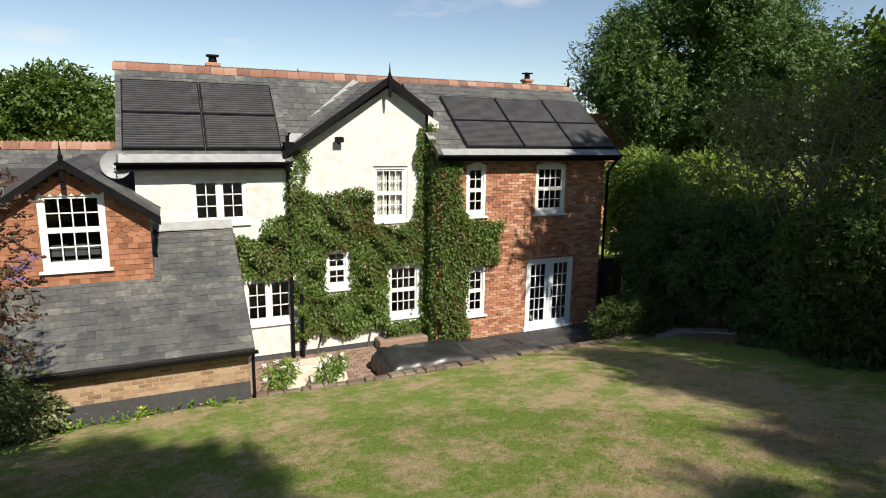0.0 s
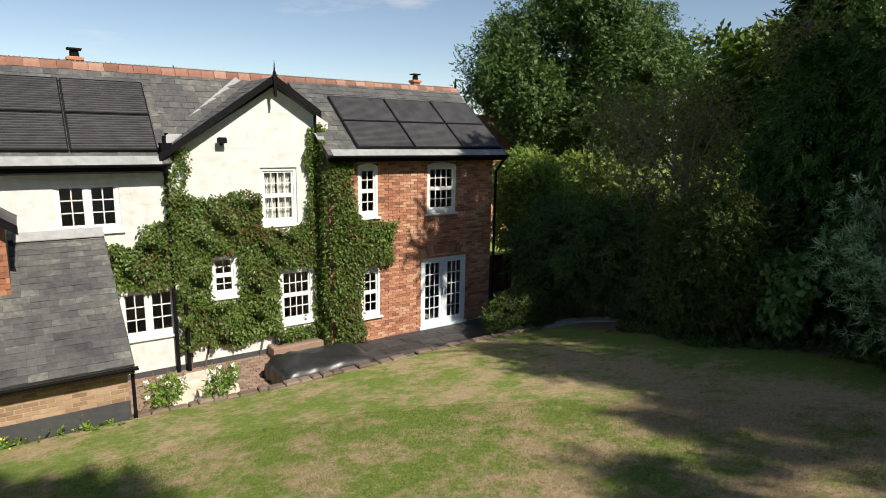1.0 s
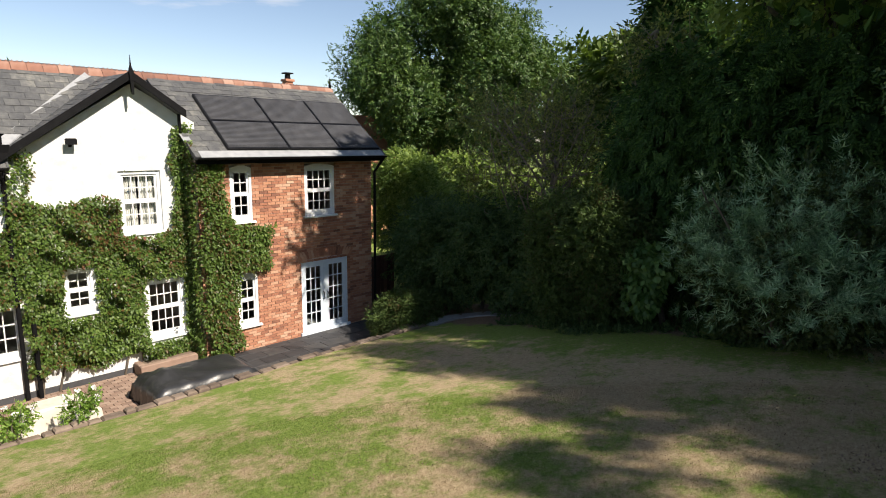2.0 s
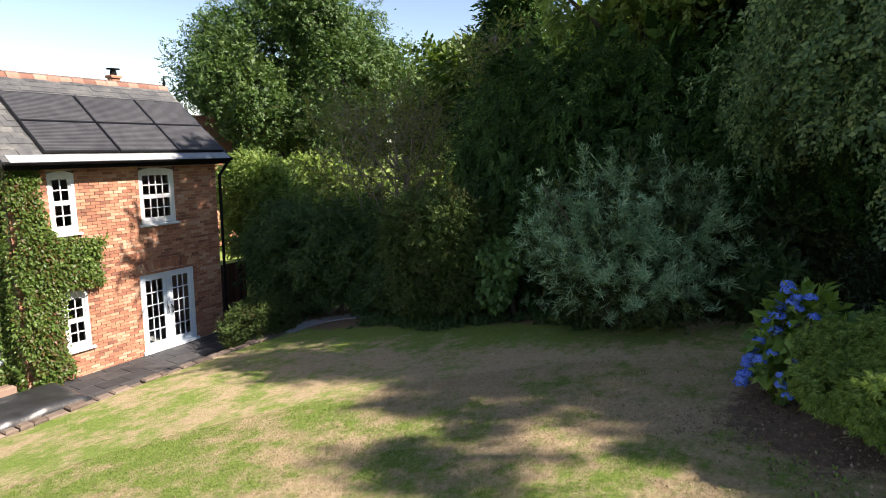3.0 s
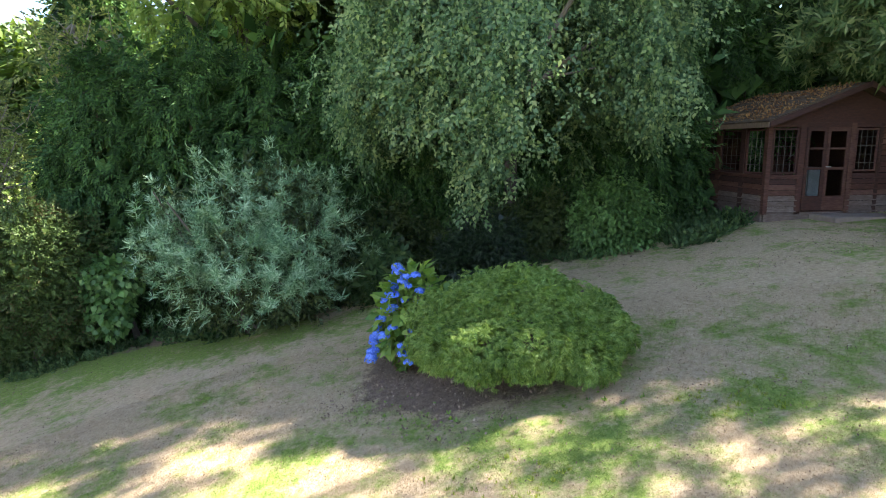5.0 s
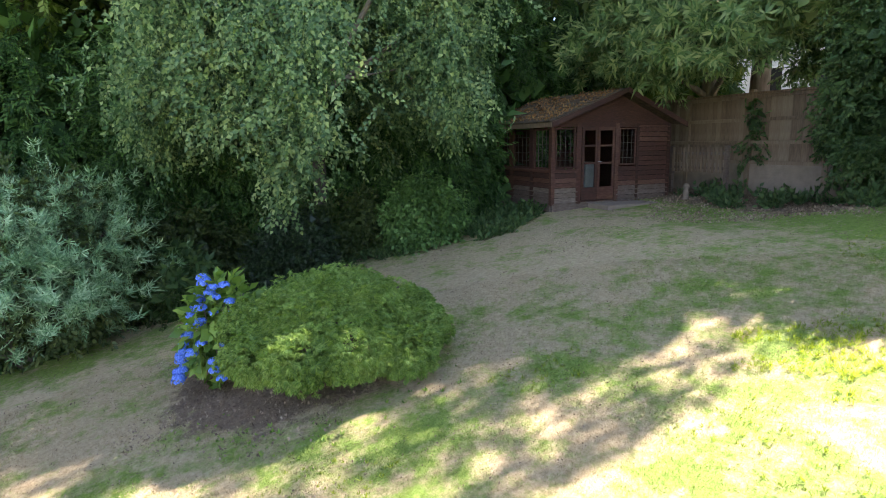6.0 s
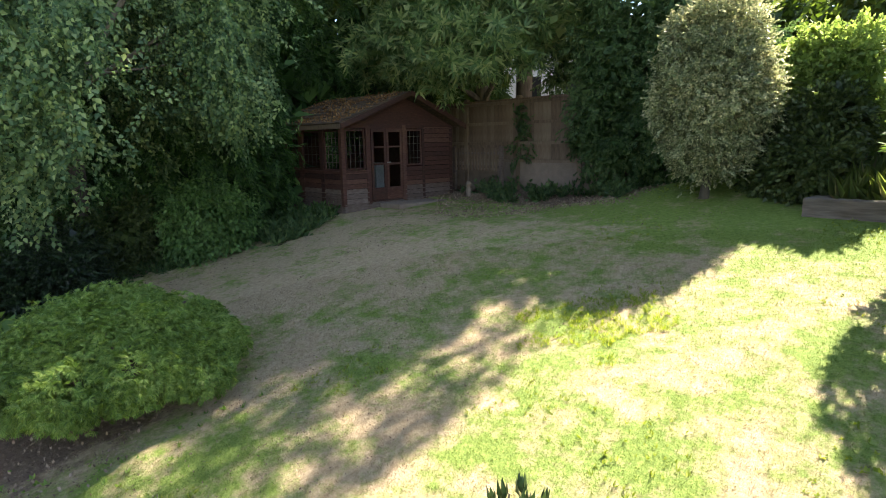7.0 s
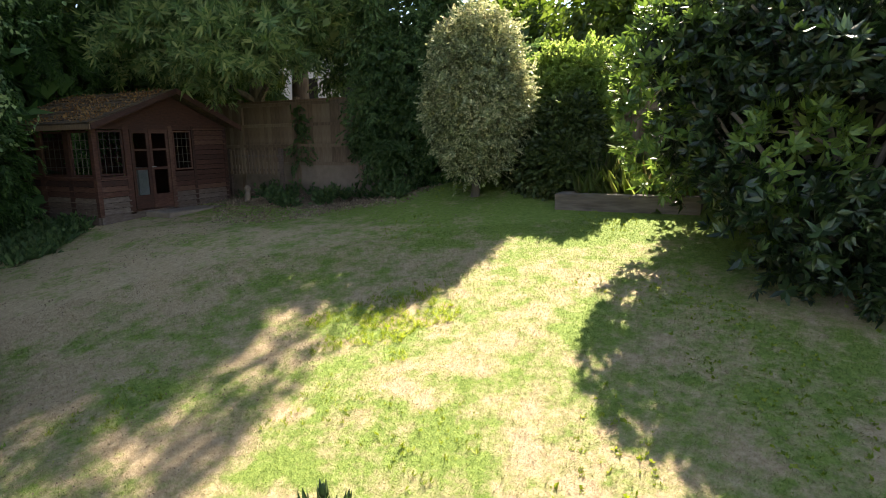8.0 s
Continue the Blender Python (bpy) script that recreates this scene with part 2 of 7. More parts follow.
def lawn_material(name="dry_lawn", blade=False):
    """Green and straw by patches; blades take the colour of the ground under them, varied by tuft."""
    m = bpy.data.materials.new(name)
    m.use_nodes = True
    n, l = m.node_tree.nodes, m.node_tree.links
    p = n["Principled BSDF"]
    p.inputs["Roughness"].default_value, p.inputs["Specular IOR Level"].default_value = 0.9, 0.2
    tc = n.new("ShaderNodeTexCoord")

    def noise_at(scale, detail, rough=0.55):
        t = n.new("ShaderNodeTexNoise")
        t.inputs["Scale"].default_value, t.inputs["Detail"].default_value, t.inputs["Roughness"].default_value = scale, detail, rough
        l.new(tc.outputs["Object"], t.inputs["Vector"])
        return t.outputs["Fac"]

    def ramp_of(src, stops):
        r = n.new("ShaderNodeValToRGB")
        e = r.color_ramp.elements
        while len(e) < len(stops):
            e.new(0.5)
        for k, (at, c) in enumerate(stops):
            e[k].position, e[k].color = at, (*c, 1)
        l.new(src, r.inputs[0])
        return r.outputs[0]

    fine = noise_at(17, 10, 0.82)
    if blade:
        both = n.new("ShaderNodeMix")
        both.inputs[0].default_value = 0.3
        l.new(fine, both.inputs[2]), l.new(n.new("ShaderNodeNewGeometry").outputs["Random Per Island"], both.inputs[3])
        fine = both.outputs[0]
    green = ramp_of(fine, [(0.25, (0.075, 0.12, 0.021)), (0.5, (0.17, 0.245, 0.048)), (0.75, (0.33, 0.395, 0.11))])
    straw = ramp_of(fine, [(0.25, (0.22, 0.155, 0.09)), (0.5, (0.43, 0.33, 0.20)), (0.75, (0.62, 0.50, 0.33))])
    split = n.new("ShaderNodeSeparateXYZ")
    l.new(tc.outputs["Object"], split.inputs[0])
    rise = n.new("ShaderNodeMapRange")
    for key, v in (("From Min", 2.6), ("From Max", 6.6), ("To Min", -0.055), ("To Max", 0.045)):
        rise.inputs[key].default_value = v
    north, lean = n.new("ShaderNodeMath"), n.new("ShaderNodeMath")
    north.operation, lean.operation = "MAXIMUM", "MULTIPLY_ADD"
    north.inputs[1].default_value, lean.inputs[1].default_value = 0.0, -0.3
    l.new(split.outputs[1], north.inputs[0]), l.new(north.outputs[0], lean.inputs[0]), l.new(split.outputs[0], lean.inputs[2])
    l.new(lean.outputs[0], rise.inputs[0])
    worn = n.new("ShaderNodeMath")
    l.new(noise_at(0.95, 10, 0.74), worn.inputs[0]), l.new(rise.outputs[0], worn.inputs[1])
    # greener along the hedge foot and before the fence
    foot, far = n.new("ShaderNodeMapRange"), n.new("ShaderNodeMapRange")
    for node, src, a, c in ((foot, split.outputs[0], 9.0, 10.4), (far, split.outputs[1], -7.2, -9.0)):
        for key, v in (("From Min", a), ("From Max", c), ("To Min", 0.0), ("To Max", 0.16)):
            node.inputs[key].default_value = v
        l.new(src, node.inputs[0])
    foot.inputs["To Max"].default_value = 0.2
    gate, gated = n.new("ShaderNodeMapRange"), n.new("ShaderNodeMath")
    gate.inputs["From Min"].default_value, gate.inputs["From Max"].default_value = 0.2, 2.0
    gated.operation = "MULTIPLY"
    l.new(split.outputs[1], gate.inputs[0]), l.new(foot.outputs[0], gated.inputs[0]), l.new(gate.outputs[0], gated.inputs[1])
    less, less2, speck, mixed = (n.new("ShaderNodeMath") for _ in range(4))
    less.operation = less2.operation = "SUBTRACT"
    l.new(worn.outputs[0], less.inputs[0]), l.new(gated.outputs[0], less.inputs[1])
    l.new(less.outputs[0], less2.inputs[0]), l.new(far.outputs[0], less2.inputs[1])
    speck.operation = "MULTIPLY_ADD"
    speck.inputs[1].default_value, speck.inputs[2].default_value = 0.66, -0.33
    l.new(noise_at(4.2, 9, 0.74), speck.inputs[0])
    l.new(less2.outputs[0], mixed.inputs[0]), l.new(speck.outputs[0], mixed.inputs[1])
    dry = ramp_of(mixed.outputs[0], [(0.39, (0, 0, 0)), (0.57, (1, 1, 1))])
    mx = n.new("ShaderNodeMix")
    mx.data_type = "RGBA"
    l.new(dry, mx.inputs[0]), l.new(green, mx.inputs[6]), l.new(straw, mx.inputs[7])
    # bare litter-brown soil under the maple, before the fence and at the hedge foot
    flat, off, ring = n.new("ShaderNodeCombineXYZ"), n.new("ShaderNodeVectorMath"), n.new("ShaderNodeMapRange")
    l.new(split.outputs[0], flat.inputs[0]), l.new(split.outputs[1], flat.inputs[1])
    off.operation = "DISTANCE"
    off.inputs[1].default_value = (7.15, -0.95, 0.0)
    l.new(flat.outputs[0], off.inputs[0]), l.new(off.outputs[1], ring.inputs[0])
    edge, foot2, fence_x, fence_both = n.new("ShaderNodeMapRange"), n.new("ShaderNodeMapRange"), n.new("ShaderNodeMapRange"), n.new("ShaderNodeMath")
    l.new(split.outputs[1], edge.inputs[0]), l.new(split.outputs[0], fence_x.inputs[0])
    shift, away = n.new("ShaderNodeMath"), n.new("ShaderNodeMath")
    shift.inputs[1].default_value, away.operation = -12.6, "ABSOLUTE"
    l.new(split.outputs[0], shift.inputs[0]), l.new(shift.outputs[0], away.inputs[0]), l.new(away.outputs[0], foot2.inputs[0])
    for node, a, c in ((ring, 1.95, 0.8), (edge, -9.2, -10.6), (foot2, 1.7, 0.9), (fence_x, 5.0, 6.5)):
        node.inputs["From Min"].default_value, node.inputs["From Max"].default_value = a, c
    fence_both.operation = "MULTIPLY"
    l.new(edge.outputs[0], fence_both.inputs[0]), l.new(fence_x.outputs[0], fence_both.inputs[1])
    top1, top2, rough_edge, bare = (n.new("ShaderNodeMath") for _ in range(4))
    top1.operation = top2.operation = "MAXIMUM"
    l.new(ring.outputs[0], top1.inputs[0]), l.new(fence_both.outputs[0], top1.inputs[1])
    l.new(top1.outputs[0], top2.inputs[0]), l.new(foot2.outputs[0], top2.inputs[1])
    # litter thickens under the trees on the hedge side
    under, top3 = n.new("ShaderNodeMapRange"), n.new("ShaderNodeMath")
    for key, v in (("From Min", 4.6), ("From Max", 7.4), ("To Min", 0.0), ("To Max", 0.25)):
        under.inputs[key].default_value = v
    l.new(lean.outputs[0], under.inputs[0])
    top3.operation = "MAXIMUM"
    l.new(top2.outputs[0], top3.inputs[0]), l.new(under.outputs[0], top3.inputs[1])
    rough_edge.operation = "MULTIPLY_ADD"
    rough_edge.inputs[1].default_value, rough_edge.inputs[2].default_value = 1.6, -0.8
    l.new(noise_at(3.2, 8, 0.75), rough_edge.inputs[0])
    l.new(top3.outputs[0], bare.inputs[0]), l.new(rough_edge.outputs[0], bare.inputs[1])
    litter = ramp_of(fine, [(0.25, (0.10, 0.066, 0.045)), (0.5, (0.195, 0.138, 0.095)), (0.75, (0.34, 0.25, 0.175))])
    last = n.new("ShaderNodeMix")
    last.data_type = "RGBA"
    l.new(ramp_of(bare.outputs[0], [(0.4, (0, 0, 0)), (0.62, (1, 1, 1))]), last.inputs[0])
    l.new(mx.outputs[2], last.inputs[6]), l.new(litter, last.inputs[7])
    mx = last
    l.new(mx.outputs[2], p.inputs["Base Color"])
    if blade:
        tr, mixs = n.new("ShaderNodeBsdfTranslucent"), n.new("ShaderNodeMixShader")
        mixs.inputs[0].default_value = 0.45
        l.new(mx.outputs[2], tr.inputs[0]), l.new(p.outputs[0], mixs.inputs[1]), l.new(tr.outputs[0], mixs.inputs[2])
        l.new(mixs.outputs[0], n["Material Output"].inputs[0])
        return m
    b = n.new("ShaderNodeBump")
    b.inputs["Strength"].default_value, b.inputs["Distance"].default_value = 0.9, 0.03
    l.new(noise_at(60, 6, 0.8), b.inputs["Height"]), l.new(b.outputs[0], p.inputs["Normal"])
    return m


M_LAWN = lawn_material()
M_BLADE = lawn_material("lawn_blade", True)
ground = structure("ground", build_ground(), M_LAWN, "sloping garden lawn with dry straw patches", "lawn", smooth=True)


# ---- house ----
random.seed(7)
FACADE, WHITE_Y = 13.80, 14.25
RIDGE_Y, RIDGE_Z = 16.05, 6.88

house = empty("house", "two-storey house of white-painted and red brick with slate roofs", "house")


def cut_wall(b, x0, x1, z0, z1, y0, y1, holes):
    """A wall from y0 to y1 with rectangular holes (x0, x1, z0, z1)."""
    xs = sorted({x0, x1, *[h[0] for h in holes], *[h[1] for h in holes]})
    for a, c in zip(xs, xs[1:]):
        here = sorted([h for h in holes if h[0] < (a + c) / 2 < h[1]], key=lambda h: h[2])
        z = z0
        for h in here:
            if h[2] > z:
                b.box(a, c, y0, y1, z, h[2])
            z = h[3]
        if z < z1:
            b.box(a, c, y0, y1, z, z1)


def course_pieces(x0, x1, z0, z1, w, h, gap, holes, half=True):
    """Bricks of a running bond as (xa, xb, za, zb), cut round holes."""
    out, row, z = [], 0, z0
    while z + h <= z1 + 1e-6:
        x = x0 - (w / 2 if row % 2 else 0)
        while x < x1:
            spans = [(max(x, x0), min(x + w - gap, x1))]
            for hx0, hx1, hz0, hz1 in holes:
                if hz0 < z + h / 2 < hz1:
                    spans = [s for a, c in spans for s in ((a, min(c, hx0)), (max(a, hx1), c)) if s[1] - s[0] > 0.02]
            out += [(a, c, z, z + h - gap) for a, c in spans if c - a > 0.02]
            x += w
        row, z = row + 1, z + h
    return out


def window(x0, x1, z0, z1, y, cols, rows, paint, parent, label, arch=0.0, mullions=(), sill=True, mid=True, rail=0.05):
    """A white wooden window: frame, glazing bars, panes, sill."""
    f = 0.07
    b = Build()
    for a, c in ((x0, x0 + f), (x1 - f, x1)):
        b.box(a, c, y - 0.02, y + 0.09, z0, z1)
    b.box(x0 + f, x1 - f, y - 0.02, y + 0.09, z0, z0 + f + 0.03)
    b.box(x0 + f, x1 - f, y - 0.02, y + 0.09, z1 - f, z1)
    if arch:
        pts = [(x0 + (x1 - x0) * i / 10, z1 + arch * (1 - (2 * i / 10 - 1) ** 2)) for i in range(11)]
        b.prism([(x1, z1), (x0, z1), *pts[1:-1]], "y", y - 0.02, y + 0.09)
    win = part("window", b, paint, parent, label)
    gx0, gx1, gz0, gz1 = x0 + f, x1 - f, z0 + f + 0.03, z1 - f
    lights = [gx0, *mullions, gx1]
    bars = Build()
    for m in mullions:
        bars.box(m - 0.05, m + 0.05, y - 0.015, y + 0.07, gz0, gz1)
    halves = [(gz0, (gz0 + gz1) / 2), ((gz0 + gz1) / 2, gz1)] if mid else [(gz0, gz1)]
    panes = []
    for k, (a, c) in enumerate(zip(lights, lights[1:])):
        a, c = a + (0.05 if k else 0), c - (0.05 if k < len(lights) - 2 else 0)
        for s, (q0, q1) in enumerate(halves):
            dy = 0.0 if s else -0.012
            for u0, u1, w0, w1 in ((a, a + rail, q0, q1), (c - rail, c, q0, q1), (a + rail, c - rail, q0, q0 + rail), (a + rail, c - rail, q1 - rail, q1)):
                bars.box(u0, u1, y + 0.01 + dy, y + 0.05 + dy, w0, w1)
            ia, ic, iz0, iz1 = a + rail, c - rail, q0 + rail, q1 - rail
            for i in range(1, cols):
                xx = ia + (ic - ia) * i / cols
                bars.box(xx - 0.011, xx + 0.011, y + 0.015 + dy, y + 0.045 + dy, iz0, iz1)
            for j in range(1, rows):
                zz = iz0 + (iz1 - iz0) * j / rows
                bars.box(ia, ic, y + 0.017 + dy, y + 0.043 + dy, zz - 0.011, zz + 0.011)
            for i in range(cols):
                for j in range(rows):
                    panes.append((ia + (ic - ia) * i / cols, ia + (ic - ia) * (i + 1) / cols, iz0 + (iz1 - iz0) * j / rows, iz0 + (iz1 - iz0) * (j + 1) / rows, y + 0.03 + dy))
    part("sash", bars, paint, win)
    for a, c, q0, q1, yy in panes:
        tilt = random.uniform(-0.003, 0.003)
        g = part("pane", Build().poly([(a, yy + tilt, q0), (c, yy - tilt, q0), (c, yy - tilt, q1), (a, yy + tilt, q1)]), M_GLASS, win)
        g.visible_shadow = False
    if sill:
        s = Build()
        s.hexa([(x0 - 0.06, y - 0.10, z0 - 0.06), (x1 + 0.06, y - 0.10, z0 - 0.06), (x1 + 0.06, y + 0.02, z0 - 0.06), (x0 - 0.06, y + 0.02, z0 - 0.06)],
               [(x0 - 0.06, y - 0.10, z0 - 0.02), (x1 + 0.06, y - 0.10, z0 - 0.02), (x1 + 0.06, y + 0.02, z0), (x0 - 0.06, y + 0.02, z0)])
        part("sill", s, paint, win)
    return win


def slates(y0, z0, y1, z1, x0, x1, w, expo, thick, skip=None, seed=1, joined=None, lift=0.0):
    """Slates on the plane that climbs from (y0, z0) to (y1, z1); returns lists of hexahedra (low, high rings)."""
    rng = random.Random(seed)
    run, rise = y1 - y0, z1 - z0
    length = math.hypot(run, rise)
    uy, uz = run / length, rise / length
    ny, nz = -uz, uy
    out = []
    rows = int(length / expo)
    for r in range(rows):
        s0, s1 = r * expo, min((r + 1.25) * expo, length)
        x = x0 - (w / 2 if r % 2 else 0)
        while x < x1:
            a, c = max(x + 0.003, x0), min(x + w - 0.003, x1)
            x += w
            if c - a < 0.03 or (skip and skip((a + c) / 2, y0 + uy * (s0 + expo / 2))):
                continue
            j, t = rng.uniform(-0.006, 0.006), thick * rng.uniform(0.8, 1.5)
            k = rng.uniform(-0.002, 0.003)
            ring = []
            for off, off2 in ((lift + t * 0.8, lift), (lift + t * 1.8 + k, lift + t * 0.9)):
                ring.append([(a, y0 + uy * (s0 + j) + ny * off, z0 + uz * (s0 + j) + nz * off), (c, y0 + uy * (s0 + j) + ny * off, z0 + uz * (s0 + j) + nz * off),
                             (c, y0 + uy * s1 + ny * off2, z0 + uz * s1 + nz * off2), (a, y0 + uy * s1 + ny * off2, z0 + uz * s1 + nz * off2)])
            out.append(ring)
    return out


def slab_roof(y0, z0, y1, z1, x0, x1, t=0.09):
    """The boarded slab under the slates."""
    length = math.hypot(y1 - y0, z1 - z0)
    ny, nz = -(z1 - z0) / length * t, (y1 - y0) / length * t
    return Build().hexa([(x0, y0, z0), (x1, y0, z0), (x1, y1, z1), (x0, y1, z1)], [(x0, y0 - ny * -1 * -1, z0 - nz), (x1, y0 - ny, z0 - nz), (x1, y1 - ny, z1 - nz), (x0, y1 - ny, z1 - nz)])


LATE = []  # pieces of walls and roofs, linked at the end of the file


def roof(name, label, y0, z0, y1, z1, x0, x1, w=0.27, expo=0.2, skip=None, seed=1, parts=0):
    body = part(name, slab_roof(y0, z0, y1, z1, x0, x1), M_DARK, house, label)
    rings = slates(y0, z0, y1, z1, x0, x1, w, expo, 0.009, skip, seed)
    LATE.append((body, rings, parts))
    return body


# brick wing
BX0, BX1 = 6.15, 11.34
B_HOLES = [(6.95, 7.52, 3.35, 4.72), (9.05, 10.02, 3.33, 4.72), (7.02, 7.58, 0.66, 2.02), (8.88, 10.43, 0.06, 2.08)]
b = Build()
cut_wall(b, BX0, BX1, -0.1, 4.9, FACADE + 0.015, FACADE + 0.3, B_HOLES)
b.box(BX0, BX0 + 0.25, FACADE + 0.3, 19.0, -0.1, 4.9)
b.prism([(FACADE + 0.3, -0.1), (19.2, -0.1), (19.2, 4.9), (RIDGE_Y, RIDGE_Z - 0.12), (FACADE + 0.3, 5.0)], "x", BX1 - 0.25, BX1)
wall_brick = part("brick_wall", b, M_MORTAR, house, "weathered red brick wall")
BRICKS = course_pieces(BX0, BX1, -0.05, 4.88, 0.225, 0.075, 0.011, B_HOLES)

# white gable and wing
G_HOLES = [(4.60, 5.50, 3.25, 4.65), (3.36, 3.95, 1.62, 2.62), (4.98, 5.86, 0.70, 2.12), (0.44, 1.60, 3.38, 4.38), (1.45, 2.56, 0.92, 2.0)]
b = Build()
cut_wall(b, -0.65, BX0, -0.1, 4.80, WHITE_Y, WHITE_Y + 0.28, G_HOLES)
b.prism([(2.72, 4.8), (BX0 + 0.2, 4.8), (BX0 + 0.2, 5.72), (4.98, 6.5), (2.72, 5.0)], "y", WHITE_Y, WHITE_Y + 0.28)
b.box(-0.65, -0.40, WHITE_Y + 0.28, 19.0, -0.1, 4.8)
part("white_wall", b, M_WHITE_RENDER, house, "white-painted brick wall")
b = Build()
b.box(-8.5, 12.0, 19.0, 19.2, -0.1, 4.9)
b.box(-0.65, 11.4, 14.6, 19.0, 2.55, 2.7)
b.box(-0.65, 11.4, 14.6, 19.0, -0.12, -0.02)
part("back_wall", b, M_WHITE_RENDER, house)
b = Build()
b.box(-0.65, 1.5, WHITE_Y - 0.012, WHITE_Y, -0.05, 0.18)
b.box(1.5, BX0, WHITE_Y - 0.015, WHITE_Y, -0.05, 0.13)
part("plinth", b, M_DARK, house)
# painted brick relief
b = Build()
for a, c, q0, q1 in course_pieces(-0.65, BX0, 0.13, 4.78, 0.45, 0.15, 0.012, [(h[0] - 0.02, h[1] + 0.02, h[2] - 0.05, h[3] + 0.02) for h in G_HOLES]):
    b.box(a, c, WHITE_Y - random.uniform(0.0015, 0.0025), WHITE_Y + 0.01, q0, q1)
for a, c, q0, q1 in course_pieces(2.75, BX0 + 0.1, 4.78, 6.4, 0.45, 0.15, 0.012, [(4.58, 5.52, 4.7, 4.78)]):
    if max(abs(a - 4.98), abs(c - 4.98)) * 0.667 < 6.42 - q1:
        b.box(a, c, WHITE_Y - random.uniform(0.0015, 0.0025), WHITE_Y + 0.01, q0, q1)
tagged(part("painted_brickwork", b, M_WHITE_RENDER, house, "white-painted brick courses"), kind="stuff")

# main roof: brick wing, white wing
roof("brick_wing_roof", "grey slate roof with mossy edge", 13.42, 4.93, RIDGE_Y, RIDGE_Z, 5.98, 11.58, seed=2, parts=60)
roof("white_wing_roof", "dark slate roof", 13.92, 4.76, RIDGE_Y, RIDGE_Z, -0.95, 2.60, seed=3, parts=60)
roof("middle_roof", "dark slate roof behind the gable", 14.56, 4.76 + 0.64 * (RIDGE_Z - 4.76) / (RIDGE_Y - 13.92), RIDGE_Y, RIDGE_Z, 2.60, 5.95, seed=4, parts=0)
part("rear_roof", slab_roof(19.4, 4.8, RIDGE_Y, RIDGE_Z, -0.95, 11.58), M_DARK, house)

# gable roof: two slopes that run back into the main roof
def gable_roof(xa, xr, za, zr, y0, y1, side):
    b = Build()
    n = Vector((-(zr - za), 0, (xr - xa))).normalized()
    n = n if n.z > 0 else -n
    low = [(xa, y0, za), (xr, y0, zr), (xr, y1, zr), (xa, y1, za)]
    b.hexa([tuple(Vector(p) - n * 0.10) for p in low], low)
    body = part("gable_roof", b, M_DARK, house)
    rings, length = [], math.hypot(xr - xa, zr - za)
    ux, uz = (xr - xa) / length, (zr - za) / length
    rng = random.Random(side + 8)
    for r in range(int(length / 0.2)):
        s0, s1 = r * 0.2, min(r * 0.2 + 0.25, length)
        y = y0 - (0.13 if r % 2 else 0)
        while y < y1:
            a, c = max(y, y0), min(y + 0.265, y1)
            y += 0.27
            if c - a < 0.04:
                continue
            t = rng.uniform(0.008, 0.014)
            rings.append([[tuple(Vector((xa + ux * s, yy, za + uz * s)) + n * o) for s, yy, o in ((s0, a, o0), (s0, c, o0), (s1, c, o1), (s1, a, o1))] for o0, o1 in ((0.006, 0.001), (0.006 + t, 0.004 + t * 0.5))])
    LATE.append((body, rings, 0))


gable_roof(2.45, 4.92, 4.98, 6.71, 13.98, 16.0, 0)
gable_roof(6.02, 4.92, 5.97, 6.71, 13.98, 16.0, 1)


def bargeboard(pts, y, depth, parent, thick=0.05):
    """Boards along the slopes of a gable, through (x, z) points."""
    for (xa, za), (xb, zb) in zip(pts, pts[1:]):
        part("bargeboard", Build().prism([(xa, za), (xb, zb), (xb, zb - depth), (xa, za - depth)], "y", y - thick, y), M_BLACK, parent, "black-painted bargeboard")


bargeboard([(2.38, 4.98), (4.92, 6.76), (6.05, 5.99)], 13.98, 0.17, house)


def finial(x, y, z, h, parent):
    b = Build()
    prof = [(0.0, 0.035), (0.25, 0.035), (0.32, 0.06), (0.4, 0.03), (0.62, 0.045), (0.7, 0.022), (1.0, 0.004)]
    b.tube([(x, y, z - 0.35 + (h + 0.35) * s) for s, _ in prof], [r for _, r in prof], 8)
    part("finial", b, M_BLACK, parent, "pointed black gable finial")


finial(4.92, 13.93, 6.66, 0.42, house)
part("finial_drop", Build().hexa([(4.90, 13.88, 6.26), (4.94, 13.88, 6.26), (4.94, 13.92, 6.26), (4.90, 13.92, 6.26)], [(4.87, 13.88, 6.76), (4.97, 13.88, 6.76), (4.97, 13.92, 6.76), (4.87, 13.92, 6.76)]), M_BLACK, house)


def ridge_tiles(x0, x1, y, z, parent, crest=True):
    ridge = part("ridge", Build().prism([(y - 0.14, z - 0.1), (y, z + 0.06), (y + 0.14, z - 0.1)], "x", x0, x1), M_TILE, parent, "red clay ridge")
    n = int((x1 - x0) / 0.30)
    unit = Build()
    prof = [(-0.16, -0.11), (-0.09, 0.02), (-0.02, 0.07), (0.02, 0.07), (0.09, 0.02), (0.16, -0.11)]
    unit.prism(prof, "x", 0.0, 0.292)
    if crest:
        for k in range(3):
            unit.prism([(0.03 + 0.095 * k, 0.06), (0.085 + 0.095 * k, 0.06), (0.0575 + 0.095 * k, 0.115)], "y", -0.012, 0.012)
    me = unit.mesh("ridge_tile")
    for i in range(n):
        o = part("ridge_tile", me, M_TILE_PART, ridge)
        o.location = (x0 + 0.30 * i, y, z + 0.006 * math.sin(2.3 * i))


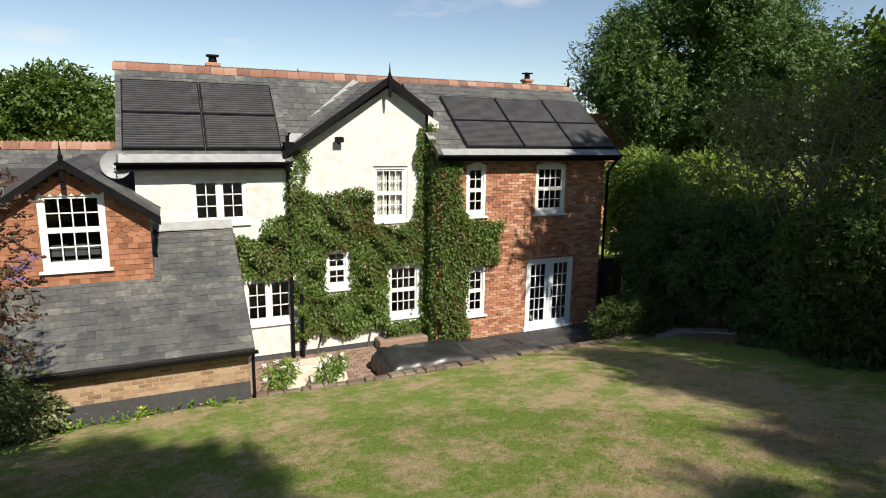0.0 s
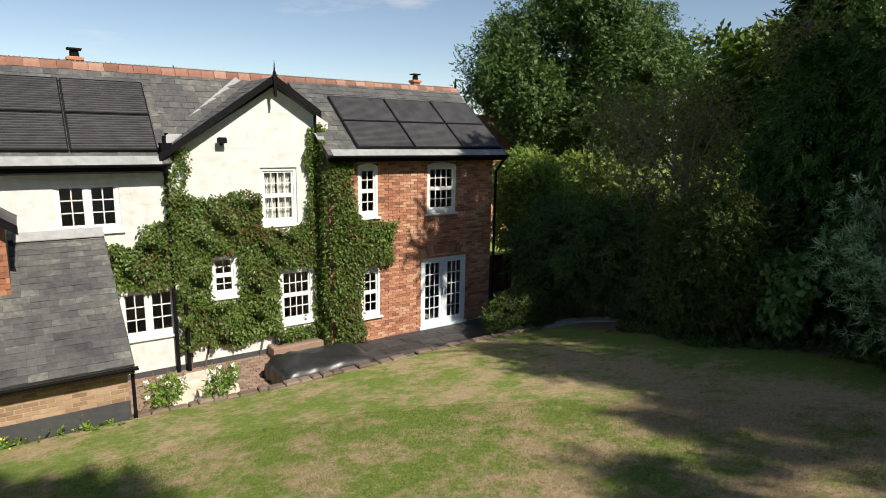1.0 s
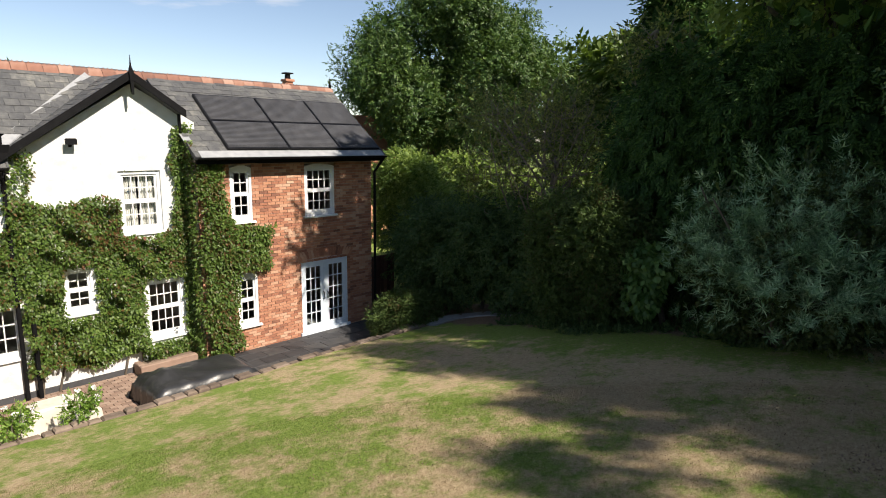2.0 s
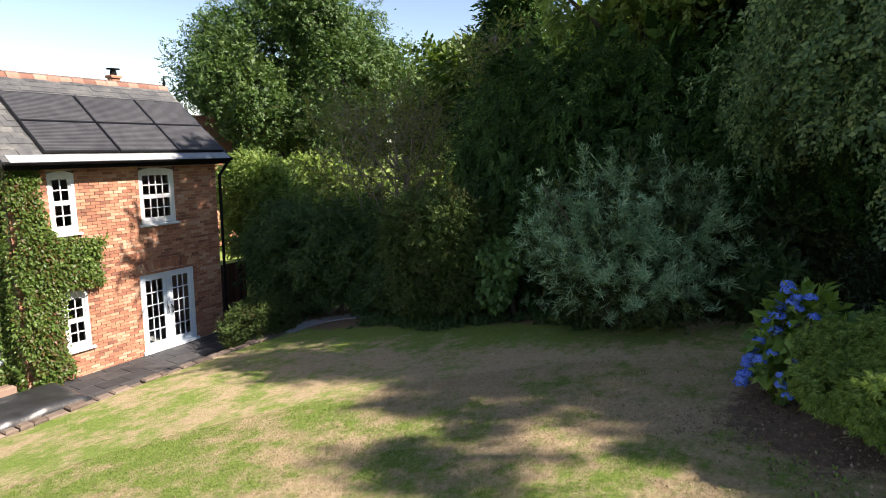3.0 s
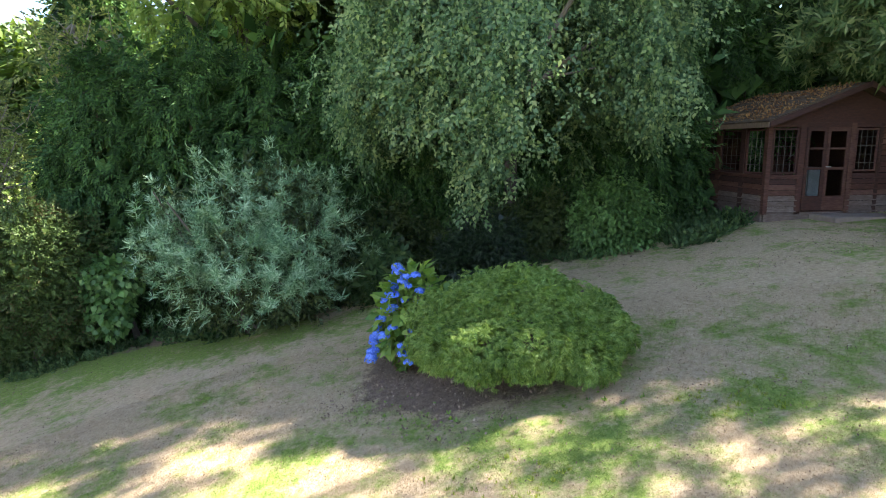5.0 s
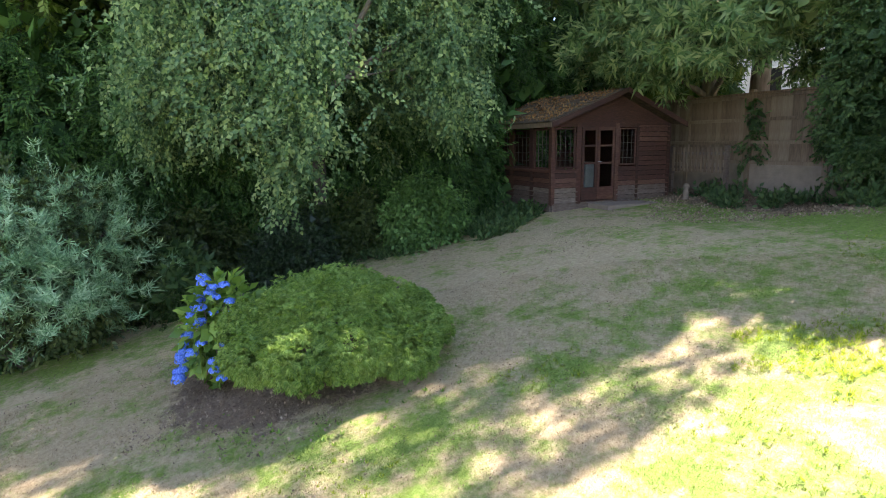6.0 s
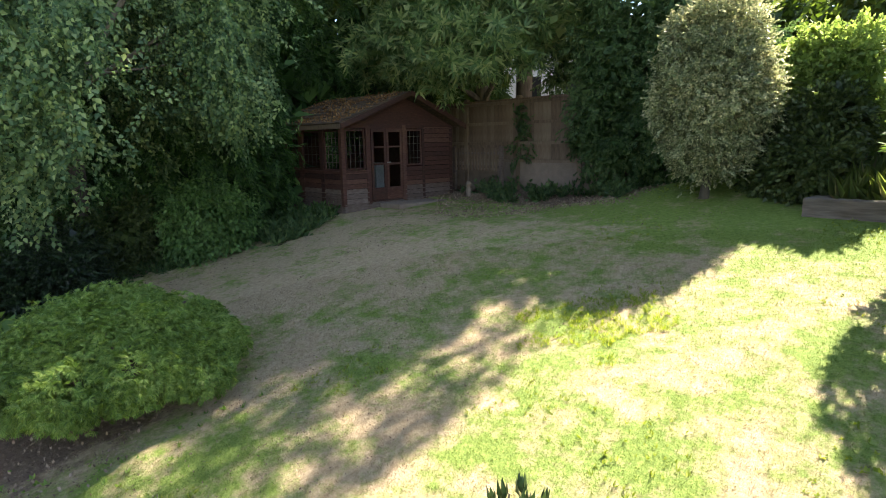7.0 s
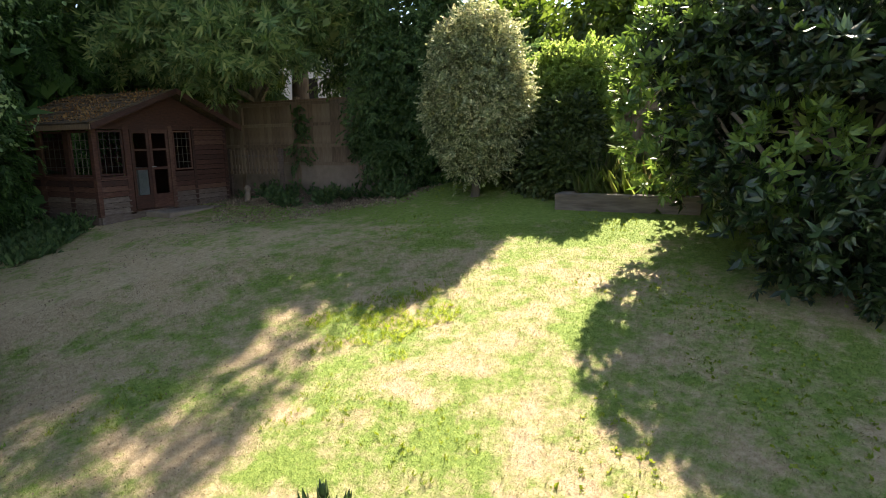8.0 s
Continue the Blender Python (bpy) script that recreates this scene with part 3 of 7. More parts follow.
M_TILE_PART = material("clay_ridge_tile", [(0.12, 0.06, 0.045), (0.24, 0.115, 0.08), (0.36, 0.23, 0.175)], 6, 0.9, bump=0.3, bump_scale=40, vary=0.6)
ridge_tiles(-1.0, 11.6, RIDGE_Y, RIDGE_Z - 0.02, house)
finial(11.55, RIDGE_Y, RIDGE_Z + 0.1, 0.28, house)


def gutter(x0, x1, y, z, parent, mat=None):
    prof = [(0.055 * math.cos(a), 0.055 * math.sin(a)) for a in [math.pi + math.pi * i / 8 for i in range(9)]]
    inner = [(0.045 * math.cos(a), 0.045 * math.sin(a)) for a in [2 * math.pi - math.pi * i / 8 for i in range(9)]]
    part("gutter", Build().prism([(y + u, z + v) for u, v in prof + inner], "x", x0, x1), mat or M_BLACK, parent, "black half-round gutter")


def downpipe(pts, parent, r=0.04):
    part("downpipe", Build().tube(pts, [r] * len(pts), 8), M_BLACK, parent, "black downpipe")


gutter(5.98, 11.55, 13.36, 4.93, house)
gutter(-0.98, 2.5, 13.86, 4.76, house)
part("fascia", Build().box(6.0, 11.53, 13.45, 13.49, 4.78, 4.95), M_BLACK, house)
part("fascia", Build().box(-0.95, 2.5, 13.93, 13.97, 4.58, 4.76), M_BLACK, house)
part("soffit", Build().box(6.15, 11.5, 13.49, 13.82, 4.84, 4.87), M_BLACK, house)
part("soffit", Build().box(-0.95, 2.6, 13.97, 14.26, 4.64, 4.67), M_BLACK, house)
downpipe([(11.5, 13.37, 4.9), (11.46, 13.62, 4.62), (11.42, 13.74, 4.45), (11.42, 13.74, 0.0)], house)
downpipe([(2.52, 14.1, 5.35), (2.52, 14.16, 4.6), (2.52, 14.16, 0.0)], house, 0.042)
downpipe([(2.74, 14.1, 1.6), (2.74, 14.1, 0.0)], house, 0.045)
part("rain_hopper", Build().hexa([(2.45, 13.95, 4.95), (2.59, 13.95, 4.95), (2.59, 14.1, 4.95), (2.45, 14.1, 4.95)], [(2.40, 13.9, 5.2), (2.64, 13.9, 5.2), (2.64, 14.14, 5.2), (2.40, 14.14, 5.2)]), M_BLACK, house)
part("verge_flashing", Build().hexa([(5.93, 13.9, 5.29), (6.3, 13.9, 5.29), (6.3, 14.6, 5.76), (5.93, 14.6, 5.76)], [(5.93, 13.9, 5.31), (6.3, 13.9, 5.31), (6.3, 14.6, 5.78), (5.93, 14.6, 5.78)]), M_LEAD, house, "pale lead flashing")
downpipe([(2.42, 13.87, 4.7), (2.50, 14.1, 4.45), (2.50, 14.17, 4.3)], house, 0.035)
downpipe([(5.95, 14.1, 5.9), (5.98, 14.18, 5.3), (6.02, 14.2, 2.5)], house, 0.04)

# windows of the brick wing
window(6.95, 7.52, 3.35, 4.65, FACADE + 0.03, 2, 2, M_WHITE, house, "narrow white sash window", arch=0.07)
window(9.05, 10.02, 3.33, 4.65, FACADE + 0.03, 4, 2, M_WHITE, house, "white sixteen-pane sash window", arch=0.07)
window(7.02, 7.58, 0.66, 1.95, FACADE + 0.03, 2, 2, M_WHITE, house, "narrow white sash window", arch=0.07)
# french doors
fd = window(8.88, 10.43, 0.06, 2.05, FACADE + 0.03, 3, 5, M_BLUEWHITE, house, "pale blue glazed french doors", arch=0.10, mullions=(9.655,), sill=False, mid=False, rail=0.09)
part("door_step", Build().box(8.82, 10.48, FACADE - 0.06, FACADE + 0.12, 0.0, 0.075), M_BLUEWHITE, fd)
for hx in (9.60, 9.72):
    part("door_handle", Build().tube([(hx, FACADE + 0.04, 0.92), (hx, FACADE - 0.03, 0.94), (hx, FACADE - 0.03, 1.12), (hx, FACADE + 0.04, 1.14)], [0.012] * 4, 6), M_BLACK, fd)
# brick arches over the openings
def arch_bricks(x0, x1, z, rise, parent, h=0.22):
    n = int((x1 - x0) / 0.075)
    b = Build()
    for i in range(n):
        a, c = x0 + (x1 - x0) * i / n + 0.006, x0 + (x1 - x0) * (i + 1) / n - 0.006
        q = lambda x: z + rise * (1 - (2 * (x - x0) / (x1 - x0) - 1) ** 2)
        lean = ((a + c) / 2 - (x0 + x1) / 2) * 0.16
        b.hexa([(a, FACADE - 0.006, q(a)), (c, FACADE - 0.006, q(c)), (c, FACADE + 0.1, q(c)), (a, FACADE + 0.1, q(a))],
               [(a + lean, FACADE - 0.006, q(a) + h), (c + lean, FACADE - 0.006, q(c) + h), (c + lean, FACADE + 0.1, q(c) + h), (a + lean, FACADE + 0.1, q(a) + h)])
    part("brick_arch", b, M_BRICK, parent, "arch of upright red bricks")


arch_bricks(8.78, 10.53, 2.07, 0.10, wall_brick)
arch_bricks(6.98, 7.62, 1.99, 0.07, wall_brick)

# windows of the white part
gw = window(4.60, 5.50, 3.25, 4.62, WHITE_Y + 0.06, 4, 2, M_WHITE, house, "white sash window with net curtains", arch=0.06)
window(3.36, 3.95, 1.62, 2.60, WHITE_Y + 0.04, 2, 2, M_WHITE, house, "small white sash window", arch=0.04)
window(4.98, 5.86, 0.70, 2.10, WHITE_Y + 0.04, 4, 2, M_WHITE, house, "white sash window framed by creeper")
window(0.44, 1.60, 3.38, 4.38, WHITE_Y + 0.04, 2, 3, M_WHITE, house, "white two-light casement window", mullions=(1.02,), mid=False, rail=0.03)
window(1.45, 2.56, 0.92, 2.0, WHITE_Y + 0.04, 2, 3, M_WHITE, house, "white two-light kitchen window", mullions=(2.0,), mid=False, rail=0.03)
# curtains
b = Build()
for k in range(2):
    xa, xb = (4.64, 5.03) if k == 0 else (5.07, 5.46)
    n = 24
    pts = [(xa + (xb - xa) * i / n, WHITE_Y + 0.2 + 0.025 * math.sin(i * 1.9 + k)) for i in range(n + 1)]
    for (a, ya), (c, yc) in zip(pts, pts[1:]):
        b.hexa([(a, ya, 3.3), (c, yc, 3.3), (c, yc + 0.004, 3.3), (a, ya + 0.004, 3.3)], [(a, ya, 4.6), (c, yc, 4.6), (c, yc + 0.004, 4.6), (a, ya + 0.004, 4.6)])
part("net_curtain", b, M_CURTAIN, gw)

# flood light under the gable
flood = empty("flood_light", "small black flood light on white wall", "lamp")
part("lamp_body", Build().soft_box(3.62, 3.82, 14.05, 14.14, 5.20, 5.33, 0.02), M_BLACK, flood)
part("bracket", Build().box(3.70, 3.74, 14.14, 14.25, 5.15, 5.28), M_BLACK, flood)

# solar collectors
def solar(x0, x1, y0, s0, s1, yb, zb, slope, tubes, label):
    """A collector that lies on the roof plane rising from (yb, zb), between s0 and s1 metres up the slope."""
    ob = empty("solar_panel", label, "solar panel", group="solar collectors on the roof")
    L = math.hypot(1, slope)
    at = lambda x, s, o: (x, yb + s / L - o * slope / L, zb + s * slope / L + o / L)
    ring = lambda a, c, p, q, o: [at(a, p, o), at(c, p, o), at(c, q, o), at(a, q, o)]
    part("backing", Build().hexa(ring(x0, x1, s0, s1, 0.03), ring(x0, x1, s0, s1, 0.075)), M_PANEL_FRAME, ob)
    for a, c, p, q in ((x0, x0 + 0.02, s0, s1), (x1 - 0.02, x1, s0, s1), (x0 + 0.02, x1 - 0.02, s0, s0 + 0.02), (x0 + 0.02, x1 - 0.02, s1 - 0.02, s1)):
        part("frame_bar", Build().hexa(ring(a, c, p, q, 0.076), ring(a, c, p, q, 0.092)), M_PANEL_FRAME, ob)
    for i in range(tubes):
        s = s0 + 0.03 + (s1 - s0 - 0.06) * (i + 0.5) / tubes
        b = Build().tube([at(x0 + 0.03, s, 0.088), at(x1 - 0.03, s, 0.088)], [0.34 * (s1 - s0) / tubes] * 2, 6)
        part("tube", b, M_PANEL, ob)
    return ob


BS, WS = (RIDGE_Z - 4.93) / (RIDGE_Y - 13.42), (RIDGE_Z - 4.76) / (RIDGE_Y - 13.92)
PANEL_X = (6.82, 8.50, 10.06, 11.48)
for i in range(3):
    for j in range(2):
        solar(PANEL_X[i] + 0.012, PANEL_X[i + 1] - 0.012, 0, 0.24 + 1.1 * j, 1.32 + 1.1 * j, 13.42, 4.93, BS, 20, "black tube collector on slate roof")
for i in range(2):
    for j in range(2):
        solar(-0.83 + 1.62 * i, 0.77 + 1.62 * i, 0, 0.32 + 1.06 * j, 1.36 + 1.06 * j, 13.92, 4.76, WS, 14, "black ribbed solar collector on dark slate roof")

# pale lead strip along the eaves under the collectors
for xa, xb, yb, zb, sl in ((6.1, 11.5, 13.42, 4.93, BS), (-0.9, 2.42, 13.92, 4.76, WS)):
    q = math.hypot(1, sl)
    at = lambda x, s, o: (x, yb + s / q - o * sl / q, zb + s * sl / q + o / q)
    part("eave_flashing", Build().hexa([at(xa, -0.03, 0.02), at(xb, -0.03, 0.02), at(xb, 0.21, 0.02), at(xa, 0.21, 0.02)], [at(xa, -0.03, 0.032), at(xb, -0.03, 0.032), at(xb, 0.21, 0.032), at(xa, 0.21, 0.032)]), M_LEAD, house, "pale lead strip along the eaves")
# lead valley beside the gable
part("valley_flashing", Build().hexa([(2.35, 14.3, 5.1), (2.62, 14.3, 5.1), (4.85, 15.93, 6.72), (4.62, 15.93, 6.78)], [(2.35, 14.3, 5.14), (2.62, 14.3, 5.14), (4.85, 15.93, 6.76), (4.62, 15.93, 6.82)]), M_LEAD, house, "weathered lead valley")

# low slate wing with tile-hung gable
LY, LZ, LT_Y, LT_Z = 10.95, 1.52, 14.25, 3.30
low = empty("low_wing", "single-storey wing with slate roof and tile-hung gable", "house wing")


def low_roof(name, y0, z0, y1, z1, x0, x1, seed, parts, skip=None):
    body = part(name, slab_roof(y0, z0, y1, z1, x0, x1), M_DARK, low, "dark weathered slate roof")
    LATE.append((body, slates(y0, z0, y1, z1, x0, x1, 0.27, 0.17, 0.009, skip, seed), parts))


low_roof("low_roof", LY, LZ, LT_Y, LT_Z, -7.0, 1.25, 5, 120, skip=lambda x, y: -3.05 < x < -0.4 and y > 12.9)
b = Build()
b.box(-7.0, 1.15, LY + 0.22, LY + 0.45, 0.2, LZ + 0.05)
b.box(0.95, 1.15, LY + 0.45, WHITE_Y, -0.1, LZ + 0.05)
b.prism([(LY + 0.22, LZ - 0.02), (WHITE_Y, LZ - 0.02), (WHITE_Y, LT_Z - 0.12), (LY + 0.22, LZ + 0.0)], "x", 0.95, 1.15)
low_wall = part("low_wall", b, M_MORTAR, low)
b = Build()
for a, c, q0, q1 in course_pieces(-7.0, 1.15, 0.82, LZ + 0.02, 0.225, 0.078, 0.016, []):
    b.box(a, c, LY + 0.213, LY + 0.23, q0, q1)
part("buff_brickwork", b, M_BUFF, low_wall, "buff brick courses")
part("plinth", Build().box(-7.0, 1.16, LY + 0.17, LY + 0.22, 0.2, 0.81), M_DARK, low_wall, "black-painted plinth")
gutter(-7.0, 1.3, LY - 0.06, LZ - 0.03, low)
part("fascia", Build().box(-7.0, 1.25, LY + 0.02, LY + 0.05, LZ - 0.16, LZ - 0.01), M_WOOD_LIGHT, low)
downpipe([(1.22, LY - 0.06, LZ - 0.05), (1.22, LY + 0.12, LZ - 0.2), (1.22, LY + 0.12, 0.5)], low, 0.03)
part("verge_flashing", Build().hexa([(-0.3, 14.1, 3.28), (1.25, 14.1, 3.28), (1.25, 14.26, 3.36), (-0.3, 14.26, 3.36)], [(-0.3, 14.1, 3.30), (1.25, 14.1, 3.30), (1.25, 14.26, 3.46), (-0.3, 14.26, 3.46)]), M_LEAD, low, "grey lead flashing")

DY, DX0, DX1, DXM, DZ = 12.85, -3.08, -0.38, -1.72, 4.85
b = Build()
cut_wall(b, DX0, DX1, 2.35, 3.85, DY + 0.02, DY + 0.2, [(-2.2, -1.12, 2.84, 4.3)])
b.prism([(DX0, 3.85), (-2.2, 3.85), (-2.2, 4.3), (DXM, 4.3), (DXM, 4.72), (DX0, 3.87)], "y", DY + 0.02, DY + 0.2)
b.prism([(-1.12, 3.85), (DX1, 3.85), (DX1, 3.87), (DXM, 4.72), (DXM, 4.3), (-1.12, 4.3)], "y", DY + 0.02, DY + 0.2)
b.box(DX1 - 0.1, DX1, DY + 0.2, 16.0, 2.4, 3.86)
b.box(DX0, DX0 + 0.1, DY + 0.2, 16.0, 2.4, 3.86)
b.box(DX0, DX1, 14.9, 15.0, 2.4, 4.6)
gable_wall = part("dormer_wall", b, M_DARK, low)
# hung tiles, with a band of scalloped ones
def hung_tiles():
    b, row, z = Build(), 0, 2.44
    while z < 4.7:
        scallop = 3.28 < z < 3.62 or z > 4.2
        half = (4.70 - z - 0.1) / (4.70 - 3.87) * (DX1 - DXM) if z > 3.77 else 9
        x = DX0 - (0.085 if row % 2 else 0)
        while x < DX1:
            a, c = max(x, DX0, DXM - half), min(x + 0.166, DX1, DXM + half)
            x += 0.17
            if 2.74 < z + 0.05 < 4.24:
                if c > -2.2 and a < -2.2:
                    c = -2.2
                elif a < -1.12 and c > -1.12:
                    a = -1.12
            if c - a < 0.025 or (-2.2 < (a + c) / 2 < -1.12 and 2.74 < z + 0.05 < 4.24):
                continue
            o, k = DY - random.uniform(0.004, 0.012), random.uniform(-0.004, 0.004)
            if scallop:
                m = (a + c) / 2
                pts = [(a, z + 0.13), (a, z + 0.05), (a + 0.03, z + 0.012), (m, z - 0.005), (c - 0.03, z + 0.012), (c, z + 0.05), (c, z + 0.13)]
                b.hexa([(u, o - (0.012 if w < z + 0.06 else 0), w + k) for u, w in pts], [(u, o + 0.012, w + k) for u, w in pts])
            else:
                b.hexa([(a, o - 0.014, z + k), (c, o - 0.014, z + k), (c, o, z + 0.135), (a, o, z + 0.135)], [(a, o + 0.004, z + k), (c, o + 0.004, z + k), (c, o + 0.014, z + 0.135), (a, o + 0.014, z + 0.135)])
        row, z = row + 1, z + 0.105
    return b


part("tile_hanging", hung_tiles(), M_TILE, gable_wall, "hung red clay tiles, partly scalloped")
window(-2.2, -1.12, 2.84, 4.28, DY + 0.02, 4, 2, M_WHITE, low, "white sixteen-pane sash window")
part("apron_flashing", Build().hexa([(DX0, DY - 0.12, 2.40), (DX1 + 0.03, DY - 0.12, 2.40), (DX1 + 0.03, DY + 0.02, 2.5), (DX0, DY + 0.02, 2.5)], [(DX0, DY - 0.13, 2.43), (DX1 + 0.03, DY - 0.13, 2.43), (DX1 + 0.03, DY + 0.0, 2.55), (DX0, DY + 0.0, 2.55)]), M_LEAD, low, "white-grey lead apron")


def dormer_slope(xa, side):
    b = Build()
    za = 3.78
    n = Vector((-(DZ - za), 0, DXM - xa)).normalized()
    n = n if n.z > 0 else -n
    lo = [(xa, DY - 0.25, za), (DXM, DY - 0.25, DZ), (DXM, 16.2, DZ), (xa, 16.2, za)]
    b.hexa([tuple(Vector(p) - n * 0.1) for p in lo], lo)
    body = part("dormer_roof", b, M_DARK, low)
    length = math.hypot(DXM - xa, DZ - za)
    ux, uz = (DXM - xa) / length, (DZ - za) / length
    rings = []
    for r in range(int(length / 0.19)):
        s0, s1 = r * 0.19, min(r * 0.19 + 0.24, length)
        y = DY - 0.25 - (0.13 if r % 2 else 0)
        while y < 16.2:
            a, c = max(y, DY - 0.25), min(y + 0.264, 16.2)
            y += 0.27
            if c - a > 0.04:
                rings.append([[tuple(Vector((xa + ux * s, yy, za + uz * s)) + n * o) for s, yy, o in ((s0, a, o0), (s0, c, o0), (s1, c, o1), (s1, a, o1))] for o0, o1 in ((0.006, 0.001), (0.018, 0.009))])
    LATE.append((body, rings, 0))


dormer_slope(-0.20, 0)
dormer_slope(-3.24, 1)
bargeboard([(-3.26, 3.80), (DXM, DZ + 0.05), (-0.18, 3.80)], DY - 0.25, 0.16, low)
finial(DXM, DY - 0.28, DZ, 0.36, low)
part("king_post", Build().box(DXM - 0.04, DXM + 0.04, DY - 0.28, DY - 0.2, 4.35, 4.85), M_BLACK, low)
low_roof("left_roof", 14.3, 3.3, 16.6, 5.02, -9.0, -0.70, 9, 0)
ridge_tiles(-9.0, -0.7, 16.6, 5.05, low, crest=True)
part("rear_slope", slab_roof(19.0, 3.2, 16.6, 5.02, -9.0, -0.70), M_DARK, low)

# dish and chimneys
dish = empty("satellite_dish", "grey satellite dish on the wall", "dish")
b = Build()
rings = [(0.0, 0.05), (0.12, 0.04), (0.22, 0.02), (0.29, -0.02)]
k = 16
for r, d in rings:
    b.v += [(-0.95 + r * math.cos(2 * math.pi * i / k), 14.0 + d + 0.15 * r * math.sin(2 * math.pi * i / k), 4.72 + r * math.sin(2 * math.pi * i / k)) for i in range(k)]
for j in range(3):
    b.f += [(j * k + i, j * k + (i + 1) % k, (j + 1) * k + (i + 1) % k, (j + 1) * k + i) for i in range(k)]
part("reflector", b, M_LEAD, dish, smooth=True)
part("arm", Build().tube([(-0.95, 14.25, 4.5), (-0.95, 13.95, 4.45), (-0.95, 13.7, 4.62)], [0.015] * 3, 6), M_LEAD, dish)


def chimney(x, y, z, w, h, label):
    ob = empty("chimney", label, "chimney")
    part("stack", Build().box(x - w, x + w, y - w, y + w, z, z + h), M_BRICK, ob)
    part("crown", Build().soft_box(x - w - 0.04, x + w + 0.04, y - w - 0.04, y + w + 0.04, z + h, z + h + 0.08, 0.02), M_BRICK, ob)
    part("pot", Build().tube([(x, y, z + h + 0.08), (x, y, z + h + 0.22)], [w * 0.8, w * 0.7], 10), M_BLACK, ob)
    part("cowl", Build().box(x - w * 1.1, x + w * 1.1, y - w * 1.1, y + w * 1.1, z + h + 0.24, z + h + 0.28), M_BLACK, ob)


chimney(1.25, 17.4, 6.0, 0.14, 1.08, "small red brick chimney behind the ridge")
chimney(10.95, 17.5, 6.0, 0.12, 1.16, "small red brick chimney behind the ridge")

# ---- terrace ----
def paving(x0, x1, y0, y1, w, d, z, seed):
    rng, b, row, y = random.Random(seed), Build(), 0, y0
    while y < y1:
        x = x0 - (w / 2 if row % 2 else 0)
        while x < x1:
            a, c = max(x, x0) + 0.005, min(x + w, x1) - 0.005
            if c - a > 0.03:
                h = z + rng.uniform(-0.004, 0.006)
                b.soft_box(a, c, y + 0.005, min(y + d, y1) - 0.005, z - 0.05, h, 0.006)
            x += w
        row, y = row + 1, y + d
    return b


structure("terrace_base", Build().box(1.0, 14.0, 11.03, 14.4, -0.4, -0.035), M_DARK, "dark joint bed under terrace paving", "pavement")
structure("brick_terrace", paving(1.15, 5.6, 11.25, 14.24, 0.22, 0.11, 0.0, 3), M_PAVER, "reddish brown brick terrace", "pavement")
structure("dark_terrace", paving(5.6, 13.4, 11.25, 13.79, 0.6, 0.45, 0.0, 4), M_FLAG, "dark grey slab terrace", "pavement")
wall_edge = structure("retaining_wall", Build().box(1.2, 11.0, 11.03, 11.22, -0.1, 0.42), M_MORTAR, "low stone retaining wall along the lawn", "wall")
rng = random.Random(11)
x = 1.2
while x < 11.0:
    L = rng.uniform(0.16, 0.42)
    s = Build()
    h = rng.uniform(0.09, 0.15)
    s.soft_box(x, min(x + L, 11.05) - 0.012, 11.06 + rng.uniform(-0.03, 0.03), 11.25 + rng.uniform(-0.02, 0.03), 0.38, 0.40 + h, 0.03)
    part("stone", s, M_STONE, wall_edge)
    for k in range(3):
        s = Build()
        s.box(x + 0.004, min(x + L, 11.05) - 0.016, 11.20, 11.235 + rng.uniform(0, 0.02), 0.01 + 0.13 * k, 0.125 + 0.13 * k)
        part("stone", s, M_STONE, wall_edge)
    x += L


# ---- plants: leaf templates scattered into one mesh a crown ----
def leaf_template(length=1.0, width=0.4, fold=0.12, curl=0.15):
    """A pointed leaf along +y, folded on its rib: four triangles."""
    v = np.array([(0, 0, 0), (-width / 2, 0.42 * length, fold * width), (0, 0.5 * length, 0), (width / 2, 0.42 * length, fold * width), (0, length, -curl * length)], float)
    return v, [(0, 2, 1), (0, 3, 2), (1, 2, 4), (2, 3, 4)]


def diamond(length=1.0, width=0.5, curl=0.1):
    return np.array([(0, 0, 0), (-width / 2, 0.45 * length, 0.03), (0, length, -curl * length), (width / 2, 0.45 * length, 0.03)], float), [(0, 3, 2), (0, 2, 1)]


def compose(items):
    """Templates joined: items are (template, Matrix)."""
    vs, fs, k = [], [], 0
    for (v, f), m in items:
        a = np.array(m)
        vs.append(v @ a[:3, :3].T + a[:3, 3])
        fs += [tuple(i + k for i in t) for t in f]
        k += len(v)
    return np.concatenate(vs), fs


def rosette(n=8, length=1.0, width=0.26, lift=25, seed=0, curl=0.2):
    """Leaves round a shoot's end, the shoot along +y."""
    rng = random.Random(seed)
    items = []
    for i in range(n):
        turn = Matrix.Rotation(2 * math.pi * i / n + rng.uniform(-0.3, 0.3), 4, "Y") @ Matrix.Rotation(radians(90 - lift + rng.uniform(-18, 18)), 4, "X")
        items.append((leaf_template(length * rng.uniform(0.75, 1.1), width, 0.15, curl), Matrix.Translation((0, -0.25 * length * (i % 3) / 3, 0)) @ turn))
    return compose(items)


